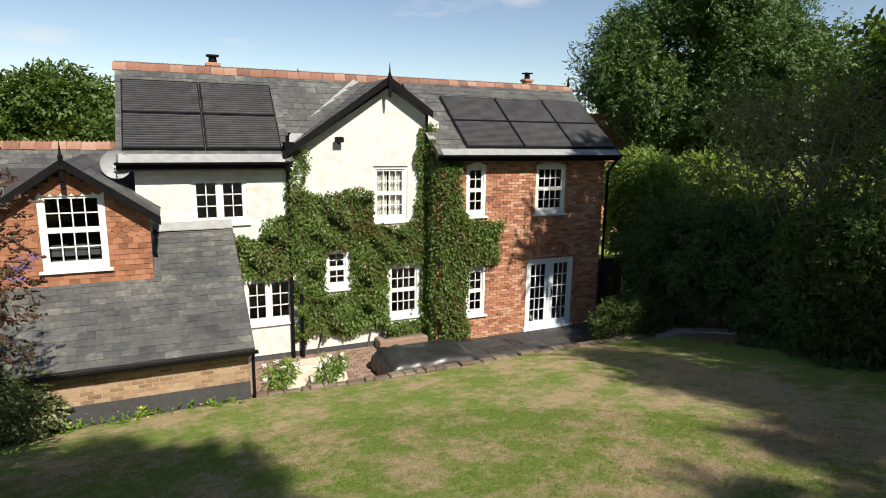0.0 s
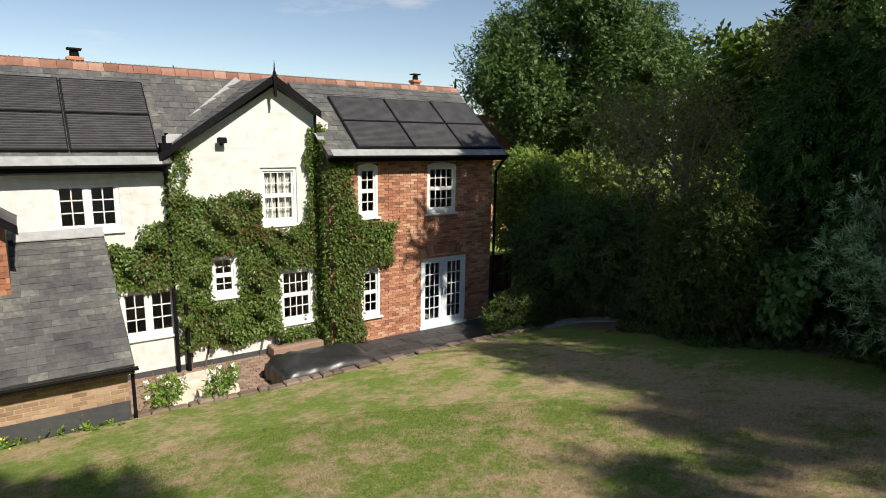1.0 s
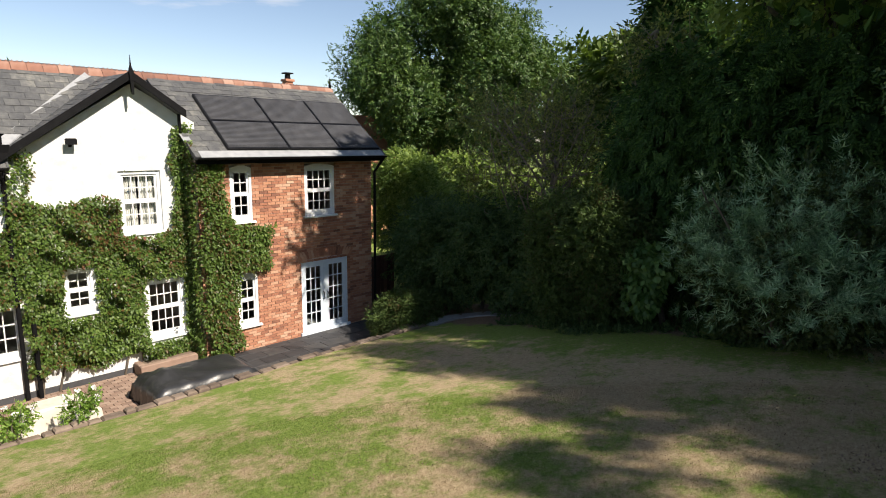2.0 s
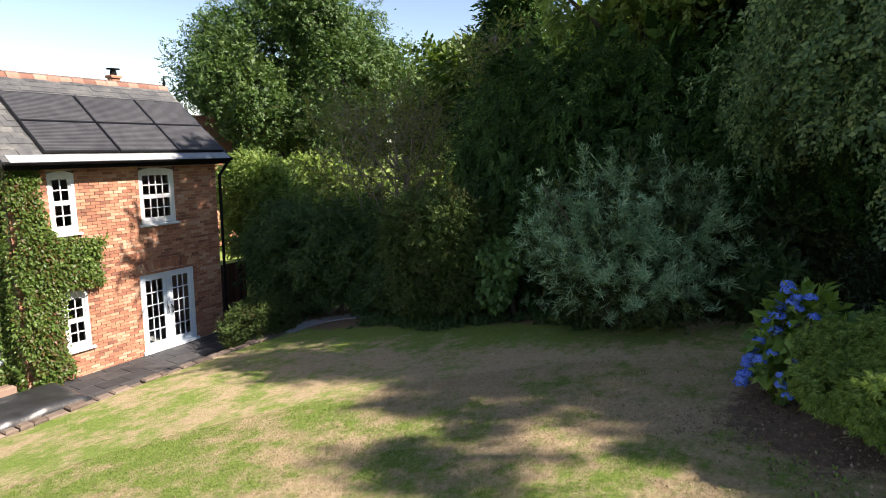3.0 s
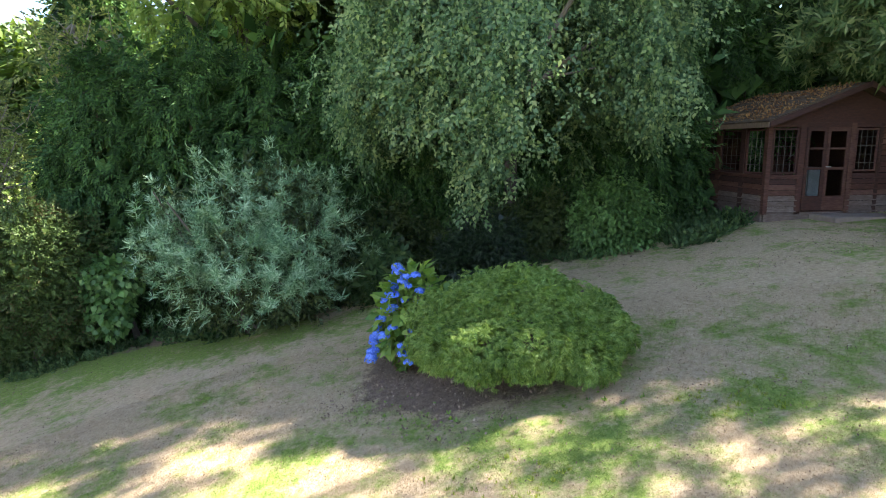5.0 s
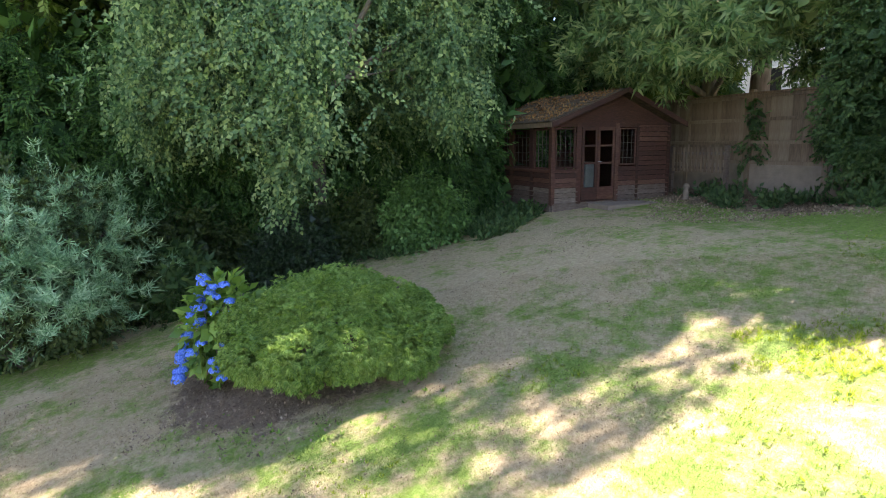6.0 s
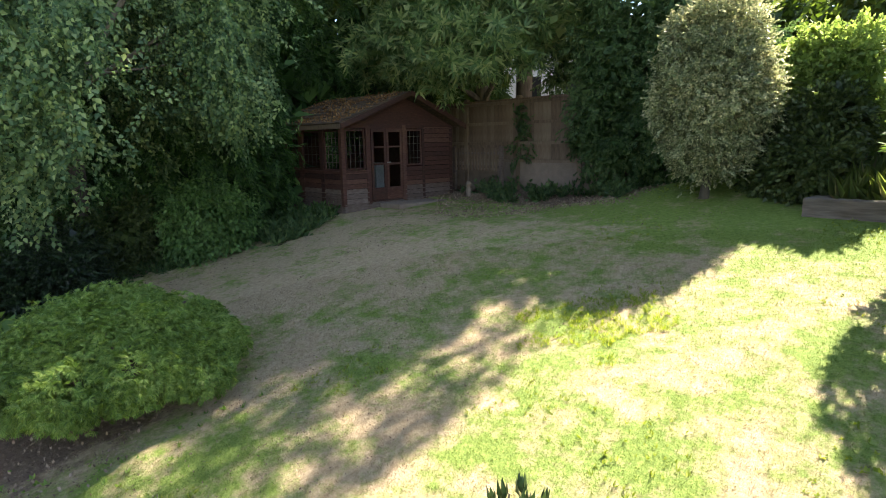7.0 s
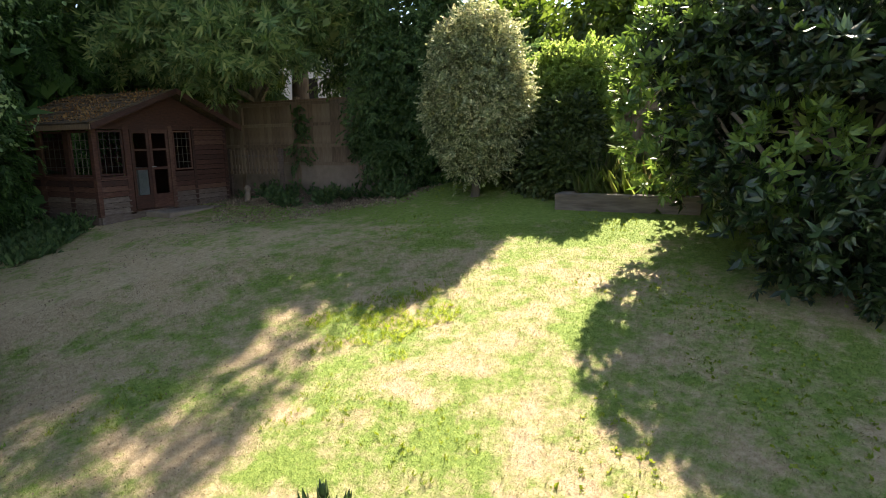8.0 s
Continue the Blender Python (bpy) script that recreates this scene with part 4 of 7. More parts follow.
def spray(n=9, length=1.0, leaf=0.34, width=0.15, droop=0.35, seed=0, flat=True):
    """A twig along +y with leaves on both sides, bending down."""
    rng = random.Random(seed)
    items = []
    for i in range(n):
        s = (i + 0.6) / n
        side = -1 if i % 2 else 1
        p = (0, s * length, -droop * length * s * s)
        m = Matrix.Translation(p) @ Matrix.Rotation(-side * radians(rng.uniform(35, 60) * (1 - 0.5 * s)), 4, "Z") @ Matrix.Rotation(radians(rng.uniform(-40, 10)) * droop, 4, "X")
        if not flat:
            m = m @ Matrix.Rotation(rng.uniform(-0.9, 0.9), 4, "Y")
        items.append((diamond(leaf * rng.uniform(0.8, 1.2), width, 0.2), m))
    return compose(items)


def frames_for(pos, out, rng, axis_out=1.0, axis_rand=0.6, droop=0.0, up=0.6):
    """Rotation matrices whose y axis follows the given way and whose z axis leans up and outward."""
    n = len(pos)
    y = out * axis_out + rng.normal(size=(n, 3)) * axis_rand + np.array([0, 0, -droop])
    y /= np.linalg.norm(y, axis=1, keepdims=True) + 1e-9
    z = out * 0.6 + rng.normal(size=(n, 3)) * 0.45 + np.array([0, 0, up])
    z -= (z * y).sum(1, keepdims=True) * y
    z /= np.linalg.norm(z, axis=1, keepdims=True) + 1e-9
    return np.stack([np.cross(y, z), y, z], 2)


def scatter(template, pos, rot, scale):
    """One mesh from a template laid at every place."""
    v, f = template
    f = np.array([t if len(t) == 3 else t[:3] for t in f])
    V = np.einsum("nij,kj->nki", rot, v) * scale[:, None, None] + pos[:, None, :]
    F = f[None] + (np.arange(len(pos)) * len(v))[:, None, None]
    return V.reshape(-1, 3), F.reshape(-1, 3)


def leaf_mesh(name, chunks):
    vs, fs, k = [], [], 0
    for v, f in chunks:
        vs.append(v), fs.append(f + k)
        k += len(v)
    v, f = np.concatenate(vs), np.concatenate(fs)
    me = bpy.data.meshes.new(name)
    me.vertices.add(len(v)), me.loops.add(len(f) * 3), me.polygons.add(len(f))
    me.vertices.foreach_set("co", v.astype(np.float32).ravel())
    me.loops.foreach_set("vertex_index", f.astype(np.int32).ravel())
    me.polygons.foreach_set("loop_start", np.arange(0, len(f) * 3, 3, dtype=np.int32))
    me.update(calc_edges=True)
    return me


def blob_points(n, blobs, rng, shell=0.35, lump=0.16, freq=2.2, low=None, over=None):
    """Places and outward ways in the shells of ellipsoids (cx, cy, cz, rx, ry, rz)."""
    B = np.array(blobs, float)
    area = (B[:, 3] * B[:, 4] + B[:, 4] * B[:, 5] + B[:, 3] * B[:, 5])
    which = rng.choice(len(B), int(n * 1.6), p=area / area.sum())
    d = rng.normal(size=(len(which), 3))
    d /= np.linalg.norm(d, axis=1, keepdims=True)
    c, r = B[which, :3], B[which, 3:]
    q = c + d * r
    ph = which * 1.7
    wob = np.sin(freq * q[:, 0] + ph) * np.sin(freq * 1.3 * q[:, 1] + 2 * ph) + np.sin(freq * 1.1 * q[:, 2] + 1.0 + ph) * np.sin(freq * 2.1 * q[:, 0] - q[:, 1])
    k = 1 - shell * rng.random(len(which)) ** 1.4 + lump * wob * 0.6
    p = c + d * r * k[:, None]
    out = d / r
    out /= np.linalg.norm(out, axis=1, keepdims=True)
    keep = np.ones(len(p), bool)
    for i in range(len(B)):
        inside = (((p - B[i, :3]) / B[i, 3:]) ** 2).sum(1) < (1 - shell * 1.1) ** 2
        keep &= ~(inside & (which != i))
    if low is not None:
        keep &= p[:, 2] > low(p[:, 0], p[:, 1]) if callable(low) else p[:, 2] > low
    if over is not None:
        keep &= over(p)
    p, out = p[keep][:n], out[keep][:n]
    return p, out


def soil(x, y):
    return 2.59 - 0.19 * y


def boughs(n, blobs, rng, shell, lump, freq, low, over, each, reach, width, sag):
    """Leaf places gathered on short boughs that leave the shell outward and bend down, with gaps between."""
    c, o = blob_points(max(1, n // each), blobs, rng, shell, lump, freq, low, over)
    s = rng.random((len(c), each))
    grow = rng.uniform(0.6, 1.35, len(c))[:, None]
    way = o + rng.normal(size=o.shape) * 0.35
    way /= np.linalg.norm(way, axis=1, keepdims=True)
    jit = rng.normal(size=(len(c), each, 3)) * (width * grow * (0.4 + 0.6 * np.sin(np.pi * s)))[:, :, None]
    p = c[:, None] + way[:, None] * (reach * grow * (s - 0.45))[:, :, None] + jit
    p[:, :, 2] -= sag * reach * grow * s * s
    out = way[:, None] * 0.8 + jit / width * 0.5
    out /= np.linalg.norm(out, axis=2, keepdims=True) + 1e-9
    p, out = p.reshape(-1, 3), out.reshape(-1, 3)
    keep = np.ones(len(p), bool)
    if low is not None:
        keep &= p[:, 2] > low(p[:, 0], p[:, 1]) if callable(low) else p[:, 2] > low
    if over is not None:
        keep &= over(p)
    return p[keep], out[keep]


def crown(name, n, blobs, template, size, mat, parent, seed, shell=0.35, lump=0.16, freq=2.2, droop=0.1, axis_rand=0.6, axis_out=1.0, up=0.6, fill=0.25, low=None, label="", over=None, bunch=None):
    """A leaf crown; fill: the share of larger leaves deeper inside; bunch: leaves gathered on boughs (leaves each, reach, width, sag)."""
    rng = np.random.default_rng(seed)
    if bunch:
        p, o = boughs(n, blobs, rng, shell, lump, freq, low, over, *bunch)
    else:
        p, o = blob_points(n, blobs, rng, shell, lump, freq, low, over)
    chunks = [scatter(template, p, frames_for(p, o, rng, axis_out, axis_rand, droop, up), size * rng.uniform(0.7, 1.3, len(p)))]
    if fill:
        k = 0.7 if bunch else 0.8
        inner = [(x, y, z, a * k, b * k, c * k) for x, y, z, a, b, c in blobs]
        p, o = blob_points(int(n * fill), inner, rng, 0.5, lump, freq, low, over)
        chunks.append(scatter(diamond(1, 0.8), p, frames_for(p, o, rng, 0.3, 1.0, 0.3, 0.5), size * rng.uniform(0.9, 1.7, len(p))))
    ob = part(name, leaf_mesh(name, chunks), mat, parent, label)
    return ob


def limb_path(a, b, rng, bend=0.15, n=6, sag=0.0):
    a, b = Vector(a), Vector(b)
    L = (b - a).length
    side = Vector((rng.uniform(-1, 1), rng.uniform(-1, 1), rng.uniform(-0.3, 0.6))) * bend * L
    return [a.lerp(b, s) + side * math.sin(math.pi * s) * 0.6 + Vector((0, 0, -sag * L * s * s)) for s in [i / n for i in range(n + 1)]]


def limbs(paths, sides=6):
    b = Build()
    for pts, r0, r1 in paths:
        b.tube(pts, [r0 + (r1 - r0) * i / (len(pts) - 1) for i in range(len(pts))], sides)
    return b


def add_stems(paths, mat, parent):
    for p in paths:
        part("stem", limbs([p]), mat, parent)


def tree(name, label, base, top, r0, blobs, n, template, size, mat, seed, category="tree", limb_n=7, group="", bark=None, **kw):
    """Trunk, limbs to the crown's lobes, and the crown."""
    rng = random.Random(seed)
    ob = empty(name, label, category, group)
    pts = limb_path(base, top, rng, 0.06, 7)
    part("trunk", limbs([(pts, r0, r0 * 0.45)], 9), bark or M_BARK, ob, smooth=True)
    targets = list(blobs)
    rng.shuffle(targets)
    paths = []
    for c in (targets * 5)[:limb_n]:
        s = pts[rng.randint(2, len(pts) - 1)]
        e = Vector(c[:3]) + Vector((rng.uniform(-0.5, 0.5) * c[3], rng.uniform(-0.5, 0.5) * c[4], rng.uniform(0, 0.6) * c[5]))
        lp = limb_path(s, e, rng, 0.12, 5)
        paths.append((lp, r0 * 0.4, r0 * 0.08))
        for _ in range(3):
            q = lp[rng.randint(2, 4)]
            e2 = q + Vector((rng.uniform(-1, 1) * c[3], rng.uniform(-1, 1) * c[4], rng.uniform(-0.2, 0.9) * c[5])) * 0.7
            paths.append((limb_path(q, e2, rng, 0.15, 4), r0 * 0.13, r0 * 0.03))
    for lp, a, c in paths[: limb_n * 4: 4]:
        part("limb", limbs([(lp, a, c)], 6), bark or M_BARK, ob)
    fine = [p for i, p in enumerate(paths) if i % 4]
    if group or not fine:
        part("twig_mass", limbs(fine, 5), bark or M_BARK, ob) if fine else None
    else:
        for p in fine:
            part("twig", limbs([p], 5), bark or M_BARK, ob)
    crown("crown", n, blobs, template, size, mat, ob, seed, **kw)
    return ob


def lobes(cx, cy, cz, rx, ry, rz, n, seed, size=0.45, squash=0.9):
    """Smaller ellipsoids spread over one large one, for an uneven outline."""
    rng = random.Random(seed)
    out = [(cx, cy, cz, rx * 0.72, ry * 0.72, rz * 0.72)]
    for i in range(n):
        a, u = 2 * math.pi * (i / n) + rng.uniform(-0.5, 0.5), rng.uniform(-0.75, 0.95)
        w = math.sqrt(max(0.0, 1 - u * u))
        s = size * rng.uniform(0.75, 1.3)
        out.append((cx + rx * 0.68 * w * math.cos(a), cy + ry * 0.68 * w * math.sin(a), cz + rz * 0.68 * u, rx * s, ry * s, rz * s * squash))
    return out


L_OAK = leaf_material("oak_leaf", [(0.030, 0.058, 0.010), (0.065, 0.115, 0.020), (0.11, 0.165, 0.035)])
L_OAKLIT = leaf_material("sunny_oak_leaf", [(0.022, 0.055, 0.013), (0.052, 0.108, 0.024), (0.115, 0.185, 0.045)], through_light=0.25)
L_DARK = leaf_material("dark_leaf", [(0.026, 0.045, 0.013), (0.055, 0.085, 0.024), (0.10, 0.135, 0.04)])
L_BUSH = leaf_material("bush_leaf", [(0.14, 0.045, 0.025), (0.045, 0.075, 0.02), (0.07, 0.115, 0.03), (0.105, 0.155, 0.045)], spread=0.42, gloss=0.2, through_light=0.15)
L_HEDGELEAF = leaf_material("shade_leaf", [(0.03, 0.065, 0.022), (0.06, 0.115, 0.04), (0.11, 0.17, 0.06)], gloss=0.25)
L_CLIMBER = leaf_material("climber_leaf", [(0.045, 0.11, 0.028), (0.095, 0.19, 0.05), (0.16, 0.28, 0.085)])
L_WISPY = leaf_material("olive_leaf", [(0.05, 0.07, 0.022), (0.12, 0.15, 0.045), (0.24, 0.26, 0.08)], through_light=0.5)
L_CONIFER = leaf_material("conifer_spray", [(0.016, 0.042, 0.012), (0.042, 0.095, 0.026), (0.092, 0.175, 0.048)], through_light=0.15, gloss=0.15)
L_IVY = leaf_material("creeper_leaf", [(0.17, 0.07, 0.035), (0.055, 0.10, 0.02), (0.095, 0.165, 0.033), (0.17, 0.24, 0.06)], rough=0.45, spread=0.3)
L_SILVER = leaf_material("silver_leaf", [(0.07, 0.15, 0.065), (0.18, 0.31, 0.15), (0.40, 0.53, 0.32)], rough=0.6, through_light=0.2)
L_BIRCH = leaf_material("birch_leaf", [(0.045, 0.095, 0.04), (0.115, 0.195, 0.085), (0.28, 0.36, 0.15)], through_light=0.45)
L_ACER = leaf_material("maple_leaf", [(0.085, 0.165, 0.03), (0.185, 0.295, 0.06), (0.31, 0.42, 0.11)], through_light=0.25)
L_LIGHT = leaf_material("bright_leaf", [(0.085, 0.145, 0.032), (0.165, 0.25, 0.062), (0.29, 0.37, 0.12)], through_light=0.5)
L_HOLLY = leaf_material("variegated_leaf", [(0.07, 0.10, 0.04), (0.21, 0.24, 0.12), (0.55, 0.53, 0.30)], rough=0.35, spread=0.3)
L_RHODO = leaf_material("rhododendron_leaf", [(0.006, 0.017, 0.006), (0.015, 0.036, 0.011), (0.042, 0.08, 0.024)], rough=0.38, gloss=0.5, through_light=0.15)
L_CHESTNUT = leaf_material("chestnut_leaf", [(0.065, 0.125, 0.045), (0.14, 0.225, 0.085), (0.30, 0.35, 0.15)], through_light=0.5)
L_HYDRANGEA = leaf_material("hydrangea_leaf", [(0.06, 0.13, 0.022), (0.13, 0.23, 0.04), (0.23, 0.34, 0.07)])
L_PURPLE = leaf_material("purple_leaf", [(0.05, 0.022, 0.018), (0.10, 0.045, 0.033), (0.07, 0.075, 0.03)])
L_BLUE = leaf_material("blue_floret", [(0.045, 0.10, 0.48), (0.085, 0.18, 0.66), (0.20, 0.34, 0.82)], through_light=0.2)
L_GRASS = leaf_material("grass_blade", [(0.30, 0.24, 0.13), (0.09, 0.13, 0.03), (0.12, 0.18, 0.04), (0.17, 0.22, 0.06)], rough=0.7)

T_LEAF = leaf_template(1, 0.55)
T_SPRIG = spray(7, 1.0, 0.42, 0.26, 0.25, 1, False)
T_FROND = spray(11, 1.0, 0.30, 0.10, 0.55, 2)
T_FERN = spray(11, 1.0, 0.34, 0.13, 0.7, 17)
T_CLUMP = spray(4, 1.0, 0.55, 0.36, 0.25, 18, False)
T_HANG = spray(11, 1.0, 0.2, 0.15, 0.7, 3, False)
T_STAR = rosette(9, 1.0, 0.32, 20, 4)
T_STAR_SILVER = rosette(10, 1.0, 0.135, 3, 5, 0.4)
T_PALM = compose([(diamond(1.0 - 0.12 * abs(i), 0.12, 0.35), Matrix.Rotation(radians(27 * i), 4, "Z")) for i in range(-3, 4)])

# creeper on the house
def wall_creeper():
    """Leaves that overlap down the wall round the windows."""
    rng = np.random.default_rng(21)
    zones = [  # x0, x1, z0, z1, weight
        (2.45, 4.55, 2.55, 4.05, 1.0), (2.6, 3.35, 0.5, 2.6, 1.0), (3.3, 4.95, 0.45, 1.6, 1.0), (3.95, 4.98, 1.5, 3.2, 1.0), (4.5, 5.95, 2.1, 3.2, 1.0), (4.9, 5.95, 0.05, 0.72, 0.8),
        (1.25, 2.6, 2.05, 3.0, 0.9), (1.9, 2.5, 2.9, 3.5, 0.8), (2.55, 2.95, 3.9, 5.1, 0.35), (5.75, 6.15, 0.1, 5.6, 1.2)]
    P, O = [], []
    for x0, x1, z0, z1, w in zones:
        n = int(4800 * (x1 - x0) * (z1 - z0) * w / 2.2)
        x, z = rng.uniform(x0, x1, n), rng.uniform(z0, z1, n)
        x += 0.12 * np.sin(z * 5 + x0) * rng.random(n)
        z += 0.14 * np.sin(x * 4.3 + z0) * rng.random(n)
        thick = 0.08 + 0.30 * np.clip(np.sin(x * 5.1 + 2 * np.sin(z * 2.1)) * np.sin(z * 4.7 + x) + 0.35 * np.sin(x * 11.0) * np.sin(z * 9.0), 0, 1)
        y = WHITE_Y - 0.03 - thick * rng.random(n) ** 0.6
        P.append(np.stack([x, y, z], 1))
    # round the corner of the brick wing and over its front
    for x0, x1, z0, z1, w in [(6.15, 6.75, 0.0, 4.9, 1.0), (6.7, 7.0, 0.2, 3.5, 0.9), (6.95, 7.95, 2.15, 3.25, 1.0), (7.0, 7.5, 2.1, 2.4, 1.0), (6.1, 6.6, 4.5, 5.1, 0.5)]:
        n = int(4800 * (x1 - x0) * (z1 - z0) * w / 2.2)
        x, z = rng.uniform(x0, x1, n), rng.uniform(z0, z1, n)
        x += 0.16 * np.sin(z * 4 + x0) * rng.random(n)
        z += 0.12 * np.sin(x * 6 + z0) * rng.random(n)
        thick = 0.12 + 0.16 * (np.sin(x * 4.1) * np.sin(z * 2.2) + 1) / 2
        P.append(np.stack([x, FACADE - 0.03 - thick * rng.random(n) ** 0.6, z], 1))
    n = 2600
    P.append(np.stack([BX0 - 0.03 - 0.15 * rng.random(n), rng.uniform(FACADE - 0.1, WHITE_Y, n), rng.uniform(0, 5.3, n)], 1))
    p = np.concatenate(P)
    for x0, x1, z0, z1 in [(3.34, 3.97, 1.55, 2.66), (4.96, 5.88, 0.62, 2.14), (4.58, 5.52, 3.2, 4.7), (1.43, 2.58, 0.86, 1.98), (0.5, 1.6, 3.3, 4.4)]:
        p = p[~((p[:, 0] > x0) & (p[:, 0] < x1) & (p[:, 2] > z0) & (p[:, 2] < z1) & (p[:, 1] > 13.95))]
    for x0, x1, z0, z1 in [(6.98, 7.55, 3.28, 4.75), (7.0, 7.6, 0.5, 2.05)]:
        p = p[~((p[:, 0] > x0) & (p[:, 0] < x1) & (p[:, 2] > z0) & (p[:, 2] < z1))]
    o = np.tile(np.array([0, -1.0, 0.1]), (len(p), 1))
    o[p[:, 0] < BX0] += np.where((p[p[:, 0] < BX0][:, 1] < 14.2)[:, None] & (p[p[:, 0] < BX0][:, 0] > 5.95)[:, None], [-1.0, 0.4, 0], [0, 0, 0])
    rot = frames_for(p, o, rng, 0.5, 0.7, 0.6, 0.35)
    return leaf_mesh("creeper", [scatter(T_LEAF, p, rot, rng.uniform(0.055, 0.11, len(p)))])


creeper = empty("wall_creeper", "dense green creeper with reddish tips on the house walls", "creeper")
part("creeper_leaves", wall_creeper(), L_IVY, creeper)
rng = random.Random(5)
add_stems([(limb_path((x, WHITE_Y - 0.05, 0.0), (x + rng.uniform(-0.5, 0.5), WHITE_Y - 0.06, rng.uniform(1.5, 3.5)), rng, 0.05), 0.025, 0.008) for x in (2.8, 3.1, 4.4, 4.8, 5.9)], M_BARK, creeper)

# ---- terrace things ----
cover = empty("covered_furniture", "black tarpaulin over garden furniture on the terrace", "furniture cover")
def tarp():
    """A sheet draped over low furniture: peaked near one end, creased along the top, pleated down the sides."""
    b, nx, ny = Build(), 34, 16
    for j in range(ny + 1):
        for i in range(nx + 1):
            u, v = i / nx, j / ny
            side = min(1.0, 7.0 * min(u, 1 - u, v, 1 - v))
            su, sv = min(1, max(0, (u - 0.07) / 0.86)), min(1, max(0, (v - 0.1) / 0.8))
            pleat = (1 - side) * (0.045 * math.sin(46 * u) * math.sin(3 + 5 * v) + 0.04 * math.sin(31 * v + 2))
            far = math.hypot(2.4 * (su - 0.24), 1.2 * (sv - 0.55))
            h = 0.56 + 0.15 * math.exp(-(far / 0.28) ** 2) - 0.05 * su + 0.03 * math.exp(-((su - 0.62) / 0.16) ** 2)
            h += 0.014 * math.sin(9 * math.atan2(sv - 0.55, 2 * (su - 0.24))) * min(1, 3 * far) * side + 0.008 * math.sin(23 * su + 9 * sv)
            b.v.append((4.05 + 2.2 * su - pleat * 0.7, 11.42 + 1.3 * sv + pleat, 0.012 + h * side ** 0.55))
    for j in range(ny):
        for i in range(nx):
            k = j * (nx + 1) + i
            b.f.append((k, k + 1, k + nx + 2, k + nx + 1))
    return b


part("tarpaulin", tarp(), M_TARP, cover, smooth=True)
for u, w in ((4.15, 11.5), (6.15, 11.5), (4.15, 12.6), (6.15, 12.6)):
    part("furniture_leg", Build().soft_box(u - 0.03, u + 0.03, w - 0.03, w + 0.03, 0.0, 0.3, 0.005), M_WOOD, cover)
part("hem_cord", Build().tube([(4.06, 11.44, 0.025), (6.2, 11.41, 0.025), (6.27, 12.7, 0.025), (4.04, 12.72, 0.025), (4.03, 11.5, 0.025)], [0.008] * 5, 5), M_BLACK, cover)
box_bush = empty("box_bush", "clipped round dark shrub by the terrace", "shrub")
part("trunk", limbs([([(11.25, 12.0, 0.0), (11.25, 12.0, 0.5)], 0.06, 0.04)]), M_BARK, box_bush)
crown("crown", 7000, [(10.85, 11.8, 0.58, 1.08, 0.75, 0.7)], T_SPRIG, 0.09, L_BUSH, box_bush, 31, droop=0.0, lump=0.1, shell=0.2, freq=6.0, bunch=(12, 0.14, 0.06, 0.1))

# ---- hedges and trees along the boundary ----
def hedge(name, label, blobs, n, template, size, mat, seed, stems, **kw):
    ob = empty(name, label, "hedge")
    rng = random.Random(seed)
    add_stems([(limb_path((x, y, z), (x + rng.uniform(-0.3, 0.3), y + rng.uniform(-0.3, 0.3), z + h), rng, 0.08), 0.07, 0.03) for x, y, z, h in stems], M_BARK, ob)
    crown("foliage", n, blobs, template, size, mat, ob, seed, **kw)
    return ob


hedge("mixed_hedge", "dark overgrown hedge hung with climbers", [(13.0, 11.5, 2.1, 1.1, 1.5, 1.55), (13.2, 9.6, 2.2, 1.2, 1.5, 1.75), (13.0, 8.0, 2.4, 1.2, 1.2, 1.7), (13.6, 13.5, 2.0, 1.1, 1.6, 1.5)] + [(12.9 + 0.3 * math.sin(2.3 * i), 7.6 + 0.62 * i, 2.4 + 0.8 * math.sin(1.7 * i), 0.6, 0.55, 0.5 + 0.25 * math.sin(i * 2.9)) for i in range(10)], 17000, T_SPRIG, 0.17, L_HEDGELEAF, 41, [(13.2, y, 0.3, 2.5) for y in (8, 9.5, 11, 13)], droop=0.5, lump=0.3, freq=3.0, bunch=(20, 0.42, 0.13, 0.6))
hedge("holly_bush", "dense rounded evergreen bush in the hedge", lobes(11.5, 6.75, 2.85, 1.1, 1.15, 1.65, 9, 4, 0.5), 15000, T_SPRIG, 0.12, L_BUSH, 42, [(11.5, 6.75, 1.3, 1.8)], droop=0.1, bunch=(16, 0.26, 0.09, 0.1))
hedge("climber", "broad-leaved green climber on the hedge", [(11.5, 5.3, 3.0, 0.4, 0.7, 0.45), (11.4, 5.2, 2.45, 0.35, 0.4, 0.6)], 1500, leaf_template(1, 0.8), 0.13, L_CLIMBER, 43, [(11.9, 5.0, 1.7, 1.2)], droop=0.9, fill=0.1)
hedge("conifer_hedge", "tall dark conifer hedge with drooping sprays", [(13.2, 5.6 - 1.6 * i, 4.4 + 0.12 * i, 1.25, 1.3, 3.0 + 0.2 * math.sin(i * 2.1)) for i in range(8)], 18000, T_FERN, 0.29, L_CONIFER, 44, [(13.4, 6 - 1.7 * i, 1.7, 4.5) for i in range(8)], droop=0.75, axis_rand=0.28, axis_out=1.0, up=0.5, fill=0.14, lump=0.14, freq=5.0, shell=0.22, over=lambda p: p[:, 0] < 13.7, bunch=(5, 0.3, 0.09, 0.4))
